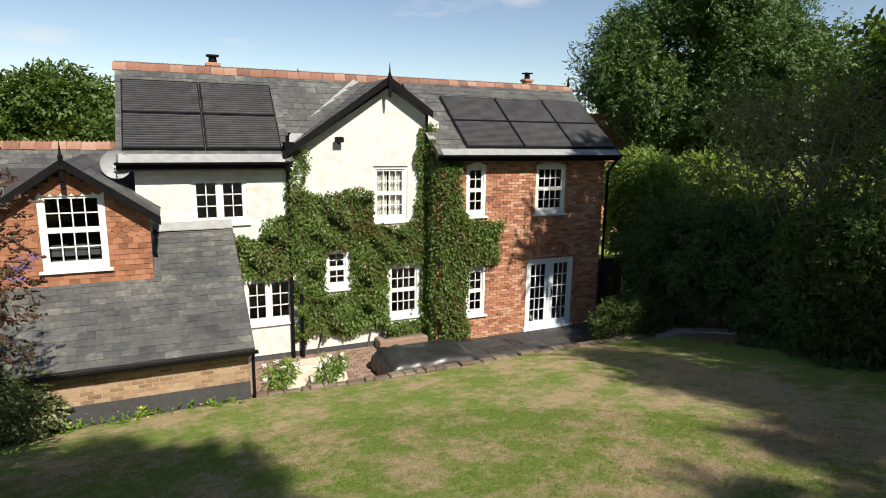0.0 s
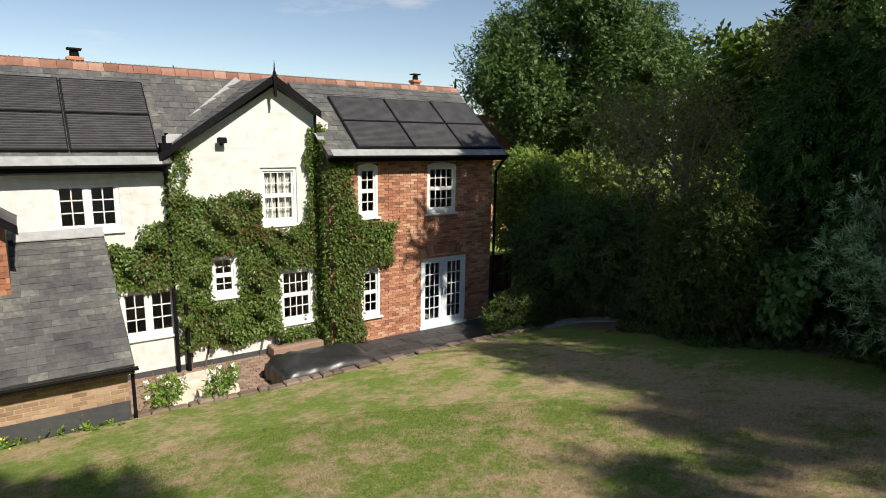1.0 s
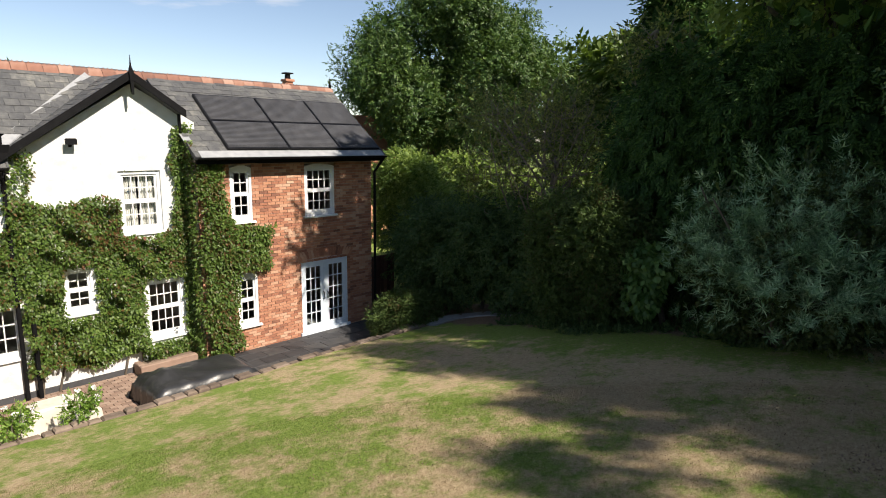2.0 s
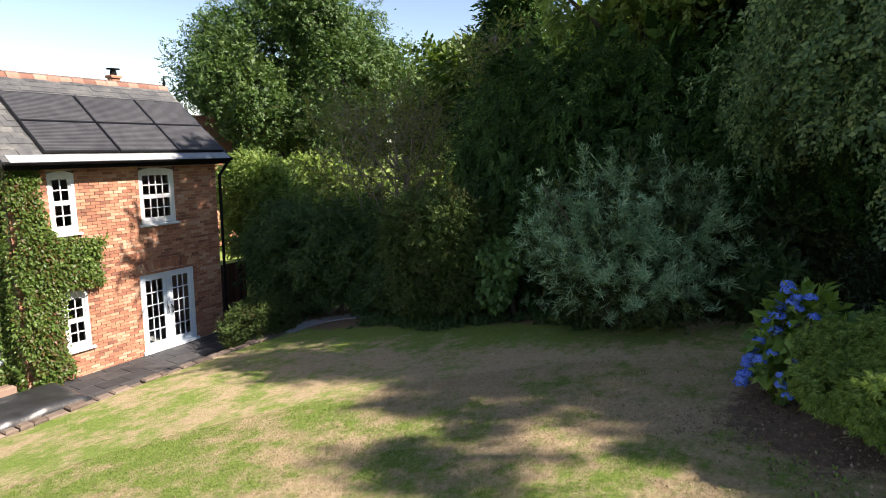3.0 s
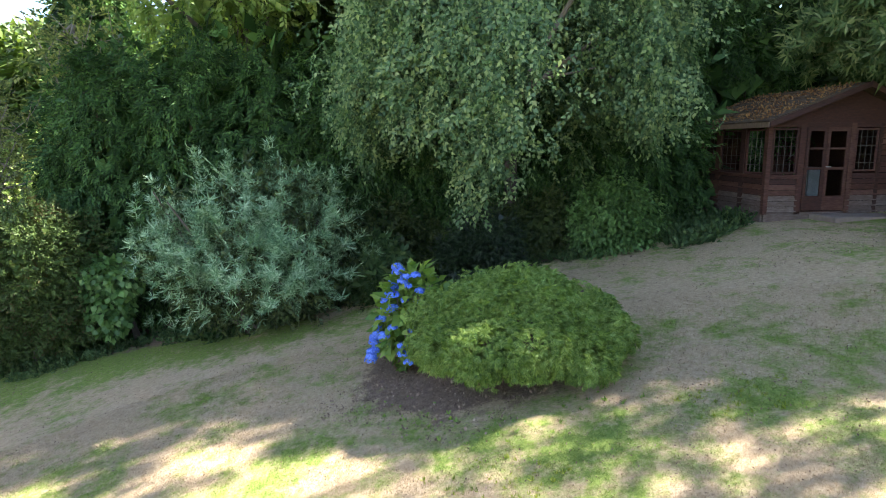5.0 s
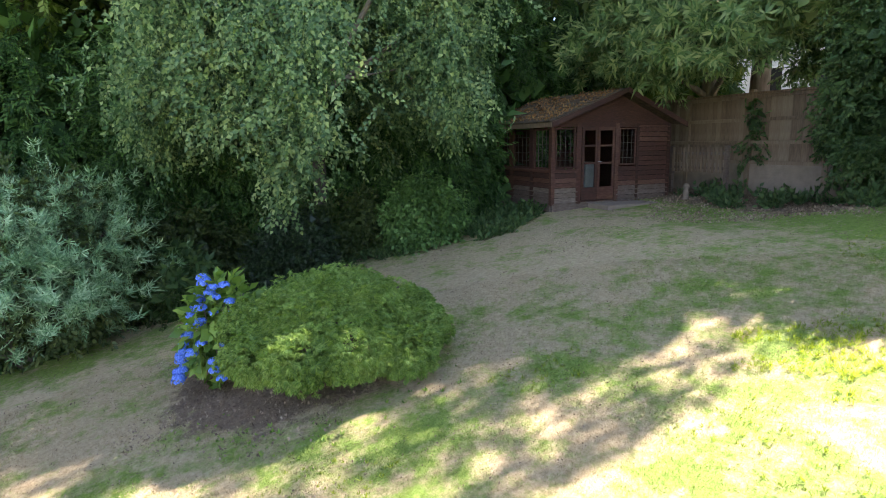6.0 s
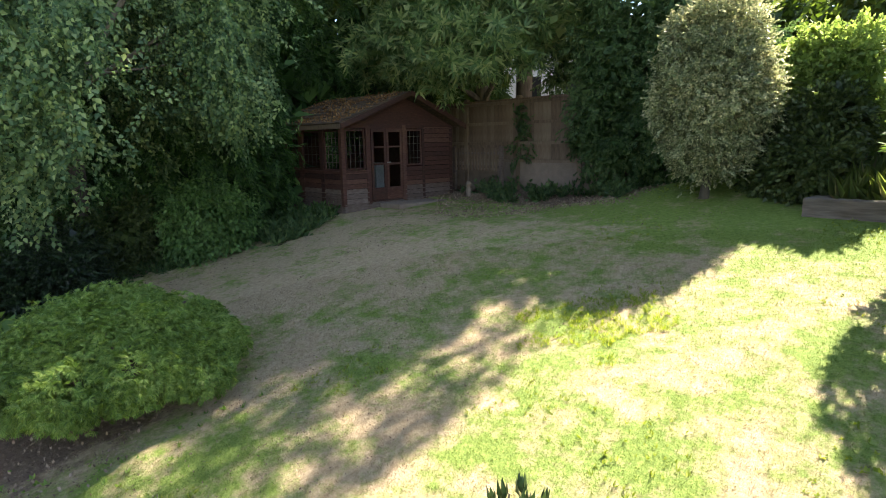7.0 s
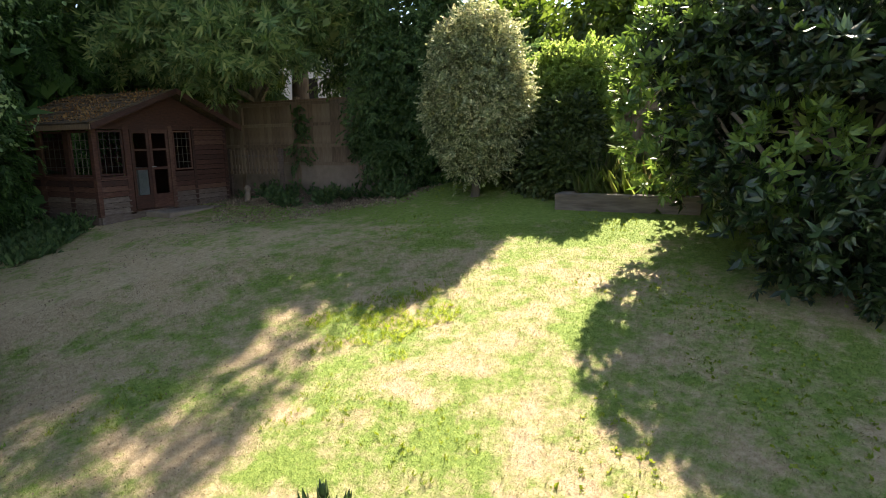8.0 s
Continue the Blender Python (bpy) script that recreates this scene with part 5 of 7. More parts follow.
crown("inner_foliage", 5200, [(13.9, 5.2 - 1.6 * i, 4.5, 0.7, 1.2, 3.0) for i in range(8)], T_CLUMP, 0.7, L_CONIFER, bpy.data.objects["conifer_hedge"], 48, fill=0.0, shell=0.8, label="shaded inner foliage")
hedge("conifer_hedge", "tall dark conifer hedge behind the summerhouse", [(15.6, -6.0 - 1.8 * i, 6.6, 1.5, 1.5, 3.4) for i in range(4)] + [(14.2, -14.0, 6.4, 1.5, 1.1, 2.6)], 9000, T_FROND, 0.4, L_CONIFER, 47, [(15.6, -6.0 - 1.8 * i, 4.0, 3.0) for i in range(4)], droop=0.9, axis_rand=0.35, fill=0.35, lump=0.1, freq=3.0, bunch=(12, 0.6, 0.16, 0.6))
hedge("under_hedge", "deep shaded shrubs under the birch", lobes(11.9, 0.2, 3.0, 0.7, 1.4, 1.2, 8, 81, 0.45) + lobes(12.0, -3.0, 3.7, 0.5, 1.1, 1.0, 6, 82, 0.45), 9000, T_SPRIG, 0.17, L_DARK, 45, [(12.4, y, 2.6, 1.0) for y in (0, -1.8, -3.3)], droop=0.3, lump=0.3, bunch=(18, 0.35, 0.11, 0.3))
hedge("shade_bush", "small-leaved dark evergreen bush under the birch", lobes(11.3, -1.75, 3.5, 0.6, 0.75, 0.85, 8, 83, 0.45), 7000, T_SPRIG, 0.1, L_RHODO, 49, [(11.4, -1.75, 2.8, 0.7)], droop=0.2, lump=0.25, bunch=(14, 0.25, 0.08, 0.2))
hedge("shade_bush", "broad-leaved dark shrub beside the silver shrub", lobes(11.0, 0.25, 3.0, 0.5, 0.6, 0.85, 7, 84, 0.42), 420, rosette(7, 1.0, 0.36, 15, 85), 0.2, L_HEDGELEAF, 50, [(11.1, 0.25, 2.4, 0.7)], droop=0.5, lump=0.3, fill=0.3)
hedge("laurel_bush", "clipped ivy-clad bush beside the summerhouse", [(11.25, -4.3, 4.1, 0.72, 0.8, 0.78), (11.25, -4.3, 3.7, 0.7, 0.78, 0.6)], 9000, T_LEAF, 0.085, L_CLIMBER, 46, [(11.6, -4.6, 3.4, 0.6)], droop=0.8, fill=0.1, bunch=(14, 0.12, 0.07, 0.6))

silver = empty("silver_shrub", "large silvery grey-green buddleia-like shrub", "shrub")
rng = random.Random(6)
add_stems([(limb_path((10.9, 2.6, 2.0), (10.9 + rng.uniform(-1.1, 1.1), 2.6 + rng.uniform(-1.6, 1.6), rng.uniform(3.6, 4.8)), rng, 0.1), 0.05, 0.012) for _ in range(16)], M_BARK, silver)
SILVER_LOBES = lobes(11.0, 2.4, 3.7, 1.55, 2.2, 1.9, 44, 8, 0.19)[1:]
# the darker leaf colour stands for shade between the silver shoots
crown("inner_leaves", 2600, [(11.2, 2.4, 3.6, 1.2, 1.7, 1.5)], T_SPRIG, 0.2, L_DARK, silver, 53, fill=0.0, label="inner leaves in darker green that paints the shaded gaps", bunch=(12, 0.3, 0.12, 0.2))
def silver_shoots(seed, shoots, each):
    """Star-shaped leaf tufts along the ends of shoots that fan out from the base."""
    g = np.random.default_rng(seed)
    P, O = [], []
    for k in range(shoots):
        d = g.normal(size=3)
        d[2] = abs(d[2]) * 0.9 - 0.55 * g.random()
        d[0] -= 0.5
        d /= np.linalg.norm(d)
        e = np.array([11.0, 2.4, 3.55]) + d * np.array([1.55, 2.15, 1.95]) * g.uniform(0.62, 1.13)
        way = e - np.array([11.1, 2.4, 2.6])
        way = way / np.linalg.norm(way) + np.array([0, 0, 0.15])
        way /= np.linalg.norm(way)
        u = g.random(each) ** 1.2
        P.append(e - way * (0.85 * u)[:, None] + g.normal(size=(each, 3)) * (0.02 + 0.1 * u)[:, None])
        O.append(np.tile(way, (each, 1)))
    p, o = np.concatenate(P), np.concatenate(O)
    return leaf_mesh("crown", [scatter(T_STAR_SILVER, p, frames_for(p, o, g, 1.0, 0.4, -0.2, 0.3), g.uniform(0.1, 0.18, len(p)))])


part("crown", silver_shoots(51, 300, 12), L_SILVER, silver)
crown("flower_shoot", 260, SILVER_LOBES, spray(14, 1.0, 0.22, 0.05, 0.25, 15, False), 0.34, L_SILVER, silver, 52, droop=-0.8, axis_rand=0.4, fill=0.0, lump=0.3, shell=0.1)

# wispy small tree by the house and the big oak beyond
wispy = tree("wispy_tree", "thin open tree with many bare twigs and sparse small leaves", (13.5, 9.3, 0.8), (13.4, 8.8, 5.0), 0.1, lobes(13.2, 9.6, 5.3, 2.0, 3.2, 1.9, 16, 5, 0.4), 2600, T_SPRIG, 0.15, L_WISPY, 61, limb_n=20, fill=0.0, shell=0.9, lump=0.3, bark=M_TWIG)
rng = random.Random(62)
fans = []
for k in range(310):
    a, q = rng.uniform(0, 2 * math.pi), rng.random() ** 0.5
    s = (13.3 + 1.2 * q * math.cos(a), 9.5 + 2.0 * q * math.sin(a), rng.uniform(3.6, 6.2))
    fans.append((limb_path(s, (s[0] + rng.uniform(-0.7, 0.7), s[1] + rng.uniform(-0.9, 0.9), s[2] + rng.uniform(-0.2, 1.1)), rng, 0.15, 4), 0.009, 0.003))
tagged(part("twig_mass", limbs(fans, 4), M_TWIG, wispy), kind="stuff")
tree("thin_tree", "slender nearly bare tree", (14.2, 6.9, 1.2), (14.0, 6.6, 8.0), 0.09, lobes(14.0, 6.5, 7.4, 1.2, 1.4, 1.6, 8, 6, 0.4), 420, T_SPRIG, 0.2, L_WISPY, 62, limb_n=12, fill=0.0, shell=0.9, bark=M_TWIG)
tree("oak_tree", "large full-crowned green oak beyond the hedge", (27.0, 25.0, -0.2), (27.0, 25.0, 8.0), 0.5, lobes(26.6, 25.0, 8.9, 6.9, 6.9, 6.0, 46, 7, 0.24), 64000, T_CLUMP, 0.21, L_OAKLIT, 63, limb_n=14, droop=0.0, lump=0.3, freq=1.6, shell=0.45, fill=0.3, bunch=(34, 0.8, 0.34, 0.1))
tree("lit_shrub", "sunlit yellow-green shrubs beyond the hedge", (18.5, 17.0, 0.0), (18.5, 17.0, 2.6), 0.12, lobes(18.5, 15.6, 2.8, 2.2, 4.2, 2.2, 13, 9, 0.36), 6500, T_SPRIG, 0.36, L_LIGHT, 64, category="shrub", limb_n=4)
tree("lit_shrub", "sunlit yellow-green shrubs beyond the hedge", (20.5, 11.0, 0.2), (20.5, 11.0, 3.0), 0.12, lobes(20.5, 11.0, 3.6, 2.0, 3.0, 2.4, 11, 10, 0.42), 6000, T_SPRIG, 0.36, L_LIGHT, 66, category="shrub", limb_n=4)
tree("lit_shrub", "sunlit hedge top beside the house", (15.0, 15.5, 0.0), (15.0, 15.5, 2.0), 0.1, lobes(15.0, 15.8, 2.9, 1.2, 2.2, 1.9, 9, 11, 0.45), 4600, T_SPRIG, 0.25, L_LIGHT, 67, category="shrub", limb_n=4)
tree("spire_conifer", "dark conifer with a pointed top", (22.0, 9.7, 0.6), (22.0, 9.7, 12.0), 0.2, [(22.0, 9.7, 3.5 + 1.1 * i, 2.4 - 0.27 * i, 2.4 - 0.27 * i, 0.9) for i in range(9)], 6000, T_FROND, 0.7, L_CONIFER, 65, limb_n=0, droop=0.3)

# birch with hanging twigs
birch = empty("birch_tree", "birch with long hanging leafy twigs", "tree")
rng = random.Random(12)
bp = limb_path((12.1, -2.5, 2.9), (11.4, -2.3, 13.0), rng, 0.03, 12)
part("trunk", limbs([(bp, 0.15, 0.05)], 9), M_TRUNK, birch, smooth=True)
for i in range(26):
    a = rng.uniform(0, 2 * math.pi)
    k = rng.randint(4, 12)
    s = bp[k]
    r = rng.uniform(1.4, 2.9)
    e = Vector((11.0 + r * math.cos(a), -2.5 + 1.15 * r * math.sin(a), s.z + rng.uniform(0.8, 1.9)))
    part("limb", limbs([(limb_path(s, e, rng, 0.12, 5), 0.05, 0.012)], 6), M_TWIG, birch)
fork = [(11.35, -2.5, 6.6), (10.9, -2.75, 7.0), (10.55, -3.1, 7.7), (10.2, -3.5, 8.6)]
part("limb", limbs([(limb_path(fork[0], fork[3], rng, 0.05, 5), 0.07, 0.03), (limb_path(fork[0], (10.3, -3.6, 6.75), rng, 0.1, 5), 0.035, 0.012), (limb_path((10.3, -3.6, 6.75), (10.0, -4.3, 6.0), rng, 0.1, 4), 0.014, 0.006)], 7), M_TWIG, birch)


def hanging(seed, boughs, each):
    """Boughs that arch out of the dome and hang, each a drift of leafy twigs with gaps between."""
    g = np.random.default_rng(seed)
    P, O = [], []
    for k in range(boughs):
        a, r = g.uniform(0, 2 * np.pi), 0.25 + 0.75 * np.sqrt(g.random())
        x, y = 11.0 + 2.45 * r * np.cos(a), -2.25 + 2.8 * r * np.sin(a)
        low = 4.8 + 0.65 * np.sin(x * 2.1) * np.sin(y * 1.9 + 1) + 0.3 * max(0, y + 1.5) + 0.8 * (1 - r) + 1.4 * max(0, -3.6 - y)
        top = 14.2 - 4.0 * r * r
        z0 = low + 1.0 + (top - low - 1.0) * g.random()
        if -3.5 < y < -1.9 and x < 10.7 and 6.0 < z0 < 9.6:
            continue
        high = z0 > 8.6
        if high and np.sin(x * 2.6 + z0) * np.sin(y * 2.2 - 0.7 * z0) + 0.4 * g.normal() < 0.1:
            continue
        L = min(g.uniform(0.7, 1.5), z0 - low)
        s = g.random(each)
        spread = 0.16 + 0.42 * np.sin(np.pi * np.minimum(1, s + 0.15))
        out = np.array([np.cos(a), np.sin(a), 0.0])
        p = np.array([x, y, z0]) + out * (0.5 * s[:, None] - 0.3) + np.array([0, 0, -L]) * (s**1.3)[:, None] + g.normal(size=(each, 3)) * spread[:, None] * np.array([1, 1, 0.7]) * (0.6 if high else 0.8)
        P.append(p)
        O.append(np.tile(out, (each, 1)))
    p, o = np.concatenate(P), np.concatenate(O)
    return leaf_mesh("crown", [scatter(T_HANG, p, frames_for(p, o, g, 0.6, 0.55, 0.7, 0.4), g.uniform(0.26, 0.5, len(p)))])


part("crown", hanging(71, 300, 66), L_BIRCH, birch)

# ---- weeping maple, hydrangea ----
acer = empty("weeping_maple", "low dome of fine-leaved green weeping maple", "shrub")
AX, AY = 6.55, -1.45
AZ = soil(AX, AY)
rng = random.Random(3)
add_stems([(limb_path((AX, AY, AZ), (AX + rng.uniform(-0.7, 0.7), AY + rng.uniform(-0.7, 0.7), AZ + rng.uniform(0.7, 1.05)), rng, 0.2), 0.05, 0.012) for _ in range(9)], M_BARK, acer)
MAPLE = [(AX, AY, AZ + 0.55, 1.04, 1.04, 0.6)] + [(AX + 0.78 * math.cos(2.4 * i) * math.sqrt((i + 0.5) / 26), AY + 0.78 * math.sin(2.4 * i) * math.sqrt((i + 0.5) / 26), AZ + 0.95 - 0.42 * (i + 0.5) / 26, 0.36, 0.36, 0.26) for i in range(26)] + [(AX + 0.93 * math.cos(0.62 * i), AY + 0.93 * math.sin(0.62 * i), AZ + 0.42 + 0.08 * (i % 3), 0.38, 0.38, 0.3) for i in range(10)]
crown("crown", 34000, MAPLE, T_PALM, 0.064, L_ACER, acer, 81, shell=0.32, droop=0.4, axis_rand=0.75, axis_out=0.9, fill=0.0, lump=0.14, freq=6.0, up=0.6, low=lambda x, y: soil(x, y) + 0.1)

hyd = empty("hydrangea", "blue mophead hydrangea with green leaves", "shrub")
HX, HY = 7.5, -0.27
HZ = soil(HX, HY)
add_stems([(limb_path((HX, HY, HZ), (HX + rng.uniform(-0.4, 0.4), HY + rng.uniform(-0.4, 0.4), HZ + rng.uniform(0.5, 1.1)), rng, 0.1), 0.012, 0.006) for _ in range(14)], M_TWIG, hyd)
crown("leaves", 560, [(HX, HY, HZ + 0.6, 0.42, 0.45, 0.62)], leaf_template(1, 0.6), 0.17, L_HYDRANGEA, hyd, 82, droop=0.2, fill=0.2)
def flower_head(c, r, seed):
    g = np.random.default_rng(seed)
    n = 70
    d = g.normal(size=(n, 3))
    d[:, 2] = np.abs(d[:, 2]) * 0.9 - 0.1
    d /= np.linalg.norm(d, axis=1, keepdims=True)
    petal = compose([(diamond(1, 0.9, 0.0), Matrix.Rotation(math.pi / 2 * i, 4, "Z")) for i in range(4)])
    p = np.array(c) + d * r * np.array([1, 1, 0.7])
    rot = frames_for(p, d, g, 0.0, 1.0, 0.0, 0.0)
    z = d
    y = rot[:, :, 1] - (rot[:, :, 1] * z).sum(1, keepdims=True) * z
    y /= np.linalg.norm(y, axis=1, keepdims=True)
    return leaf_mesh("flower_head", [scatter(petal, p, np.stack([np.cross(y, z), y, z], 2), np.full(n, r * 0.26))])


for i in range(48):
    a, h = rng.uniform(0.9, 3.9), 0.1 + 1.2 * (i + rng.random()) / 48
    w = 0.60 - 0.32 * h
    part("flower_head", flower_head((HX + w * math.cos(a), HY + w * math.sin(a), HZ + h), rng.uniform(0.055, 0.085), 300 + i), L_BLUE, hyd, "blue flower head")

# ---- summerhouse ----
SW, SZ = 3.22, 4.08
SM = Matrix(((0, 1, 0, 11.12), (-1, 0, 0, -7.28), (0, 0, 0.945, SZ), (0, 0, 0, 1)))
shed = empty("summerhouse", "brown timber summerhouse with leaded windows and mossy roof", "summerhouse")


def sbox(name, x0, x1, y0, y1, z0, z1, mat, parent, label="", c=0.004):
    return part(name, Build().soft_box(x0, x1, y0, y1, z0, z1, c, SM), mat, parent, label)


SD, SH = 3.2, 1.87
sbox("floor", 0, SW, 0, SD, 0.0, 0.06, M_WOOD, shed)
def boards(x0, x1, z0, z1, face, name="board"):
    z = z0
    while z < z1 - 0.02:
        h = min(0.115, z1 - z) - 0.011
        if face == "front":
            b = Build().hexa([(x0, -0.036, z), (x1, -0.036, z), (x1, 0.0, z), (x0, 0.0, z)], [(x0, -0.008, z + h), (x1, -0.008, z + h), (x1, 0.0, z + h), (x0, 0.0, z + h)], SM)
        elif face == "side":
            b = Build().hexa([(-0.036, x0, z), (0, x0, z), (0, x1, z), (-0.036, x1, z)], [(-0.008, x0, z + h), (0, x0, z + h), (0, x1, z + h), (-0.008, x1, z + h)], SM)
        part(name, b, M_WORN if z < 0.36 else M_WOOD, shed)
        z += 0.115


sbox("base_board", 0.0, SW, -0.03, 0.03, -0.4, 0.045, M_WORN, shed)
sbox("base_board", -0.03, 0.03, 0.04, SD, -0.4, 0.045, M_WORN, shed)
boards(0.06, 0.66, 0.05, 0.82, "front")
boards(1.72, SW, 0.05, 0.86, "front")
boards(2.30, SW, 0.86, SH, "front")
boards(0.05, SD, 0.05, 0.82, "side")
boards(2.55, SD, 0.82, SH, "side")
# the black panels put shade into the gaps between the boards
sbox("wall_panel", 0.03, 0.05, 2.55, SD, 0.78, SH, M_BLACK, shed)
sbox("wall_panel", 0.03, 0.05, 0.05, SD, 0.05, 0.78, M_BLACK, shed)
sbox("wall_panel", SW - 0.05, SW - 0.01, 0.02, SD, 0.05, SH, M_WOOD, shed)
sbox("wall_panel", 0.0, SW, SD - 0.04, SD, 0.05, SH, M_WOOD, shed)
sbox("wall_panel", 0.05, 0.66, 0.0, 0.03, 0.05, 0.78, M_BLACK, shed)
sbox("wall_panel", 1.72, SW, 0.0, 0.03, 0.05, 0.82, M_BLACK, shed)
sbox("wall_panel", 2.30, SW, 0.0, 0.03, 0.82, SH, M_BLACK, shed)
for x0, x1, y0, y1 in ((-0.03, 0.06, -0.03, 0.06), (0.62, 0.74, -0.03, 0.05), (1.66, 1.76, -0.03, 0.05), (2.26, 2.33, -0.03, 0.05), (SW - 0.06, SW + 0.03, -0.03, 0.06), (-0.03, 0.05, 0.72, 0.86), (-0.03, 0.05, 1.62, 1.79), (-0.03, 0.05, 2.45, 2.55), (-0.03, 0.06, SD - 0.07, SD)):
    sbox("post", x0, x1, y0, y1, 0.0, SH, M_WOOD, shed)
for x0, x1, y0, y1 in ((0.06, SW - 0.06, -0.025, 0.045), (-0.025, 0.045, 0.06, SD)):
    sbox("top_rail", x0, x1, y0, y1, SH - 0.09, SH, M_WOOD, shed)
sbox("sill_rail", 0.06, 0.62, -0.04, 0.04, 0.77, 0.82, M_WOOD, shed)
sbox("sill_rail", -0.04, 0.04, 0.06, SD, 0.77, 0.82, M_WOOD, shed)


def leaded(a, c, z0, z1, face, cols, rows):
    at = (lambda u, w, d: (u, d, w)) if face == "front" else (lambda u, w, d: (d, u, w))
    put = lambda u0, u1, w0, w1, d0, d1: Build().box(*((u0, u1, d0, d1) if face == "front" else (d0, d1, u0, u1)), w0, w1, SM)
    b = Build()
    for u0, u1, w0, w1 in ((a, a + 0.035, z0, z1), (c - 0.035, c, z0, z1), (a + 0.035, c - 0.035, z0, z0 + 0.035), (a + 0.035, c - 0.035, z1 - 0.035, z1)):
        q = put(u0, u1, w0, w1, -0.012, 0.02)
        k = len(b.v)
        b.v += q.v
        b.f += [tuple(i + k for i in f) for f in q.f]
    win = part("window_frame", b, M_WOOD, shed)
    b = Build()
    for i in range(1, cols):
        u = a + (c - a) * i / cols
        q = put(u - 0.004, u + 0.004, z0 + 0.03, z1 - 0.03, -0.002, 0.006)
        k = len(b.v)
        b.v += q.v
        b.f += [tuple(i + k for i in f) for f in q.f]
    for j in range(1, rows):
        w = z0 + (z1 - z0) * j / rows
        q = put(a + 0.03, c - 0.03, w - 0.004, w + 0.004, -0.003, 0.007)
        k = len(b.v)
        b.v += q.v
        b.f += [tuple(i + k for i in f) for f in q.f]
    part("lead_lattice", b, M_LEADBAR, win)
    g = part("pane", Build().poly([SM @ Vector(at(u, w, 0.003)) for u, w in ((a + 0.03, z0 + 0.03), (c - 0.03, z0 + 0.03), (c - 0.03, z1 - 0.03), (a + 0.03, z1 - 0.03))]), M_GLASS, win)
    g.visible_shadow = False


leaded(0.08, 0.60, 0.84, 1.76, "front", 4, 5)
leaded(1.78, 2.25, 0.88, 1.76, "front", 4, 5)
for a, w in ((0.08, 0.62), (0.88, 0.72), (1.81, 0.63)):
    leaded(a, a + w, 0.83, 1.75, "side", 4, 5)
# double doors, one panel board across the right leaf
for k, (a, c) in enumerate(((0.76, 1.175), (1.185, 1.64))):
    b = Build()
    for u0, u1, w0, w1 in ((a, a + 0.06, 0.08, 1.78), (c - 0.06, c, 0.08, 1.78), (a + 0.06, c - 0.06, 0.08, 0.38), (a + 0.06, c - 0.06, 1.70, 1.78), (a + 0.06, c - 0.06, 0.92, 0.97), (a + 0.06, c - 0.06, 1.33, 1.37)):
        b.box(u0, u1, -0.03, 0.01, w0, w1, SM)
    door = part("door", b, M_WOOD, shed)
    g = part("pane", Build().poly([SM @ Vector((u, -0.01, w)) for u, w in ((a + 0.06, 0.38), (c - 0.06, 0.38), (c - 0.06, 1.7), (a + 0.06, 1.7))]), M_GLASS, door)
    g.visible_shadow = False
part("bench_inside", Build().soft_box(1.25, 1.55, 0.5, 0.8, 0.06, 0.95, 0.02, SM), M_LEAD, shed)
part("door_handle", Build().tube([SM @ Vector((1.20, -0.03, 0.98)), SM @ Vector((1.20, -0.07, 0.98)), SM @ Vector((1.27, -0.07, 0.98))], [0.01] * 3, 6), M_LEAD, shed)
# roof: gable to the front
RX, RZ, OV = SW / 2 + 0.1, 2.62, 0.32
for k, xa in enumerate((-0.22, SW + 0.22)):
    za = SH - 0.02
    n = Vector((-(RZ - za), 0, RX - xa)).normalized()
    n = n if n.z > 0 else -n
    lo = [Vector((xa, -OV, za)), Vector((RX, -OV, RZ)), Vector((RX, SD + 0.15, RZ)), Vector((xa, SD + 0.15, za))]
    rf = part("roof_slope", Build().hexa([tuple(p) for p in lo], [tuple(p + n * 0.03) for p in lo], SM), M_FELT, shed, "mossy felt tiles littered with leaves")
    L = math.hypot(RX - xa, RZ - za)
    sh = Build()
    rr = random.Random(k)
    for r in range(9):
        s0, s1 = r / 9, min(1, (r + 1.2) / 9)
        y = -OV
        while y < SD + 0.15:
            for i0, i1 in ((0.0, 0.19),):
                ya, yb = y, min(y + 0.2, SD + 0.15)
                p = lambda s, yy, o: tuple(SM @ (Vector((xa + (RX - xa) * s, yy, za + (RZ - za) * s)) + n * o))
                o = 0.036 + rr.uniform(0, 0.012)
                sh.hexa([p(s0, ya, 0.031), p(s0, yb - 0.01, 0.031), p(s1, yb - 0.01, 0.031), p(s1, ya, 0.031)], [p(s0, ya, o + 0.012), p(s0, yb - 0.01, o + 0.012), p(s1, yb - 0.01, o), p(s1, ya, o)])
            y += 0.2
    part("shingling", sh, M_FELT, rf)
    part("bargeboard", Build().hexa([tuple(Vector((xa, -OV - 0.03, za - 0.09))), (RX, -OV - 0.03, RZ - 0.07), (RX, -OV, RZ - 0.07), (xa, -OV, za - 0.09)], [(xa, -OV - 0.03, za + 0.03), (RX, -OV - 0.03, RZ + 0.05), (RX, -OV, RZ + 0.05), (xa, -OV, za + 0.03)], SM), M_WOOD, shed)
part("gable_panel", Build().hexa([(0.0, 0.0, SH), (SW, 0.0, SH), (RX, 0.0, RZ - 0.06)], [(0.0, 0.03, SH), (SW, 0.03, SH), (RX, 0.03, RZ - 0.06)], SM), M_WOOD, shed)
part("eave_fascia", Build().box(-0.24, -0.2, -OV, SD + 0.15, SH - 0.1, SH + 0.0, SM), M_WOOD_LIGHT, shed)
g = np.random.default_rng(77)
u, v = g.uniform(-0.25, 3.2, 2600), g.random(2600)
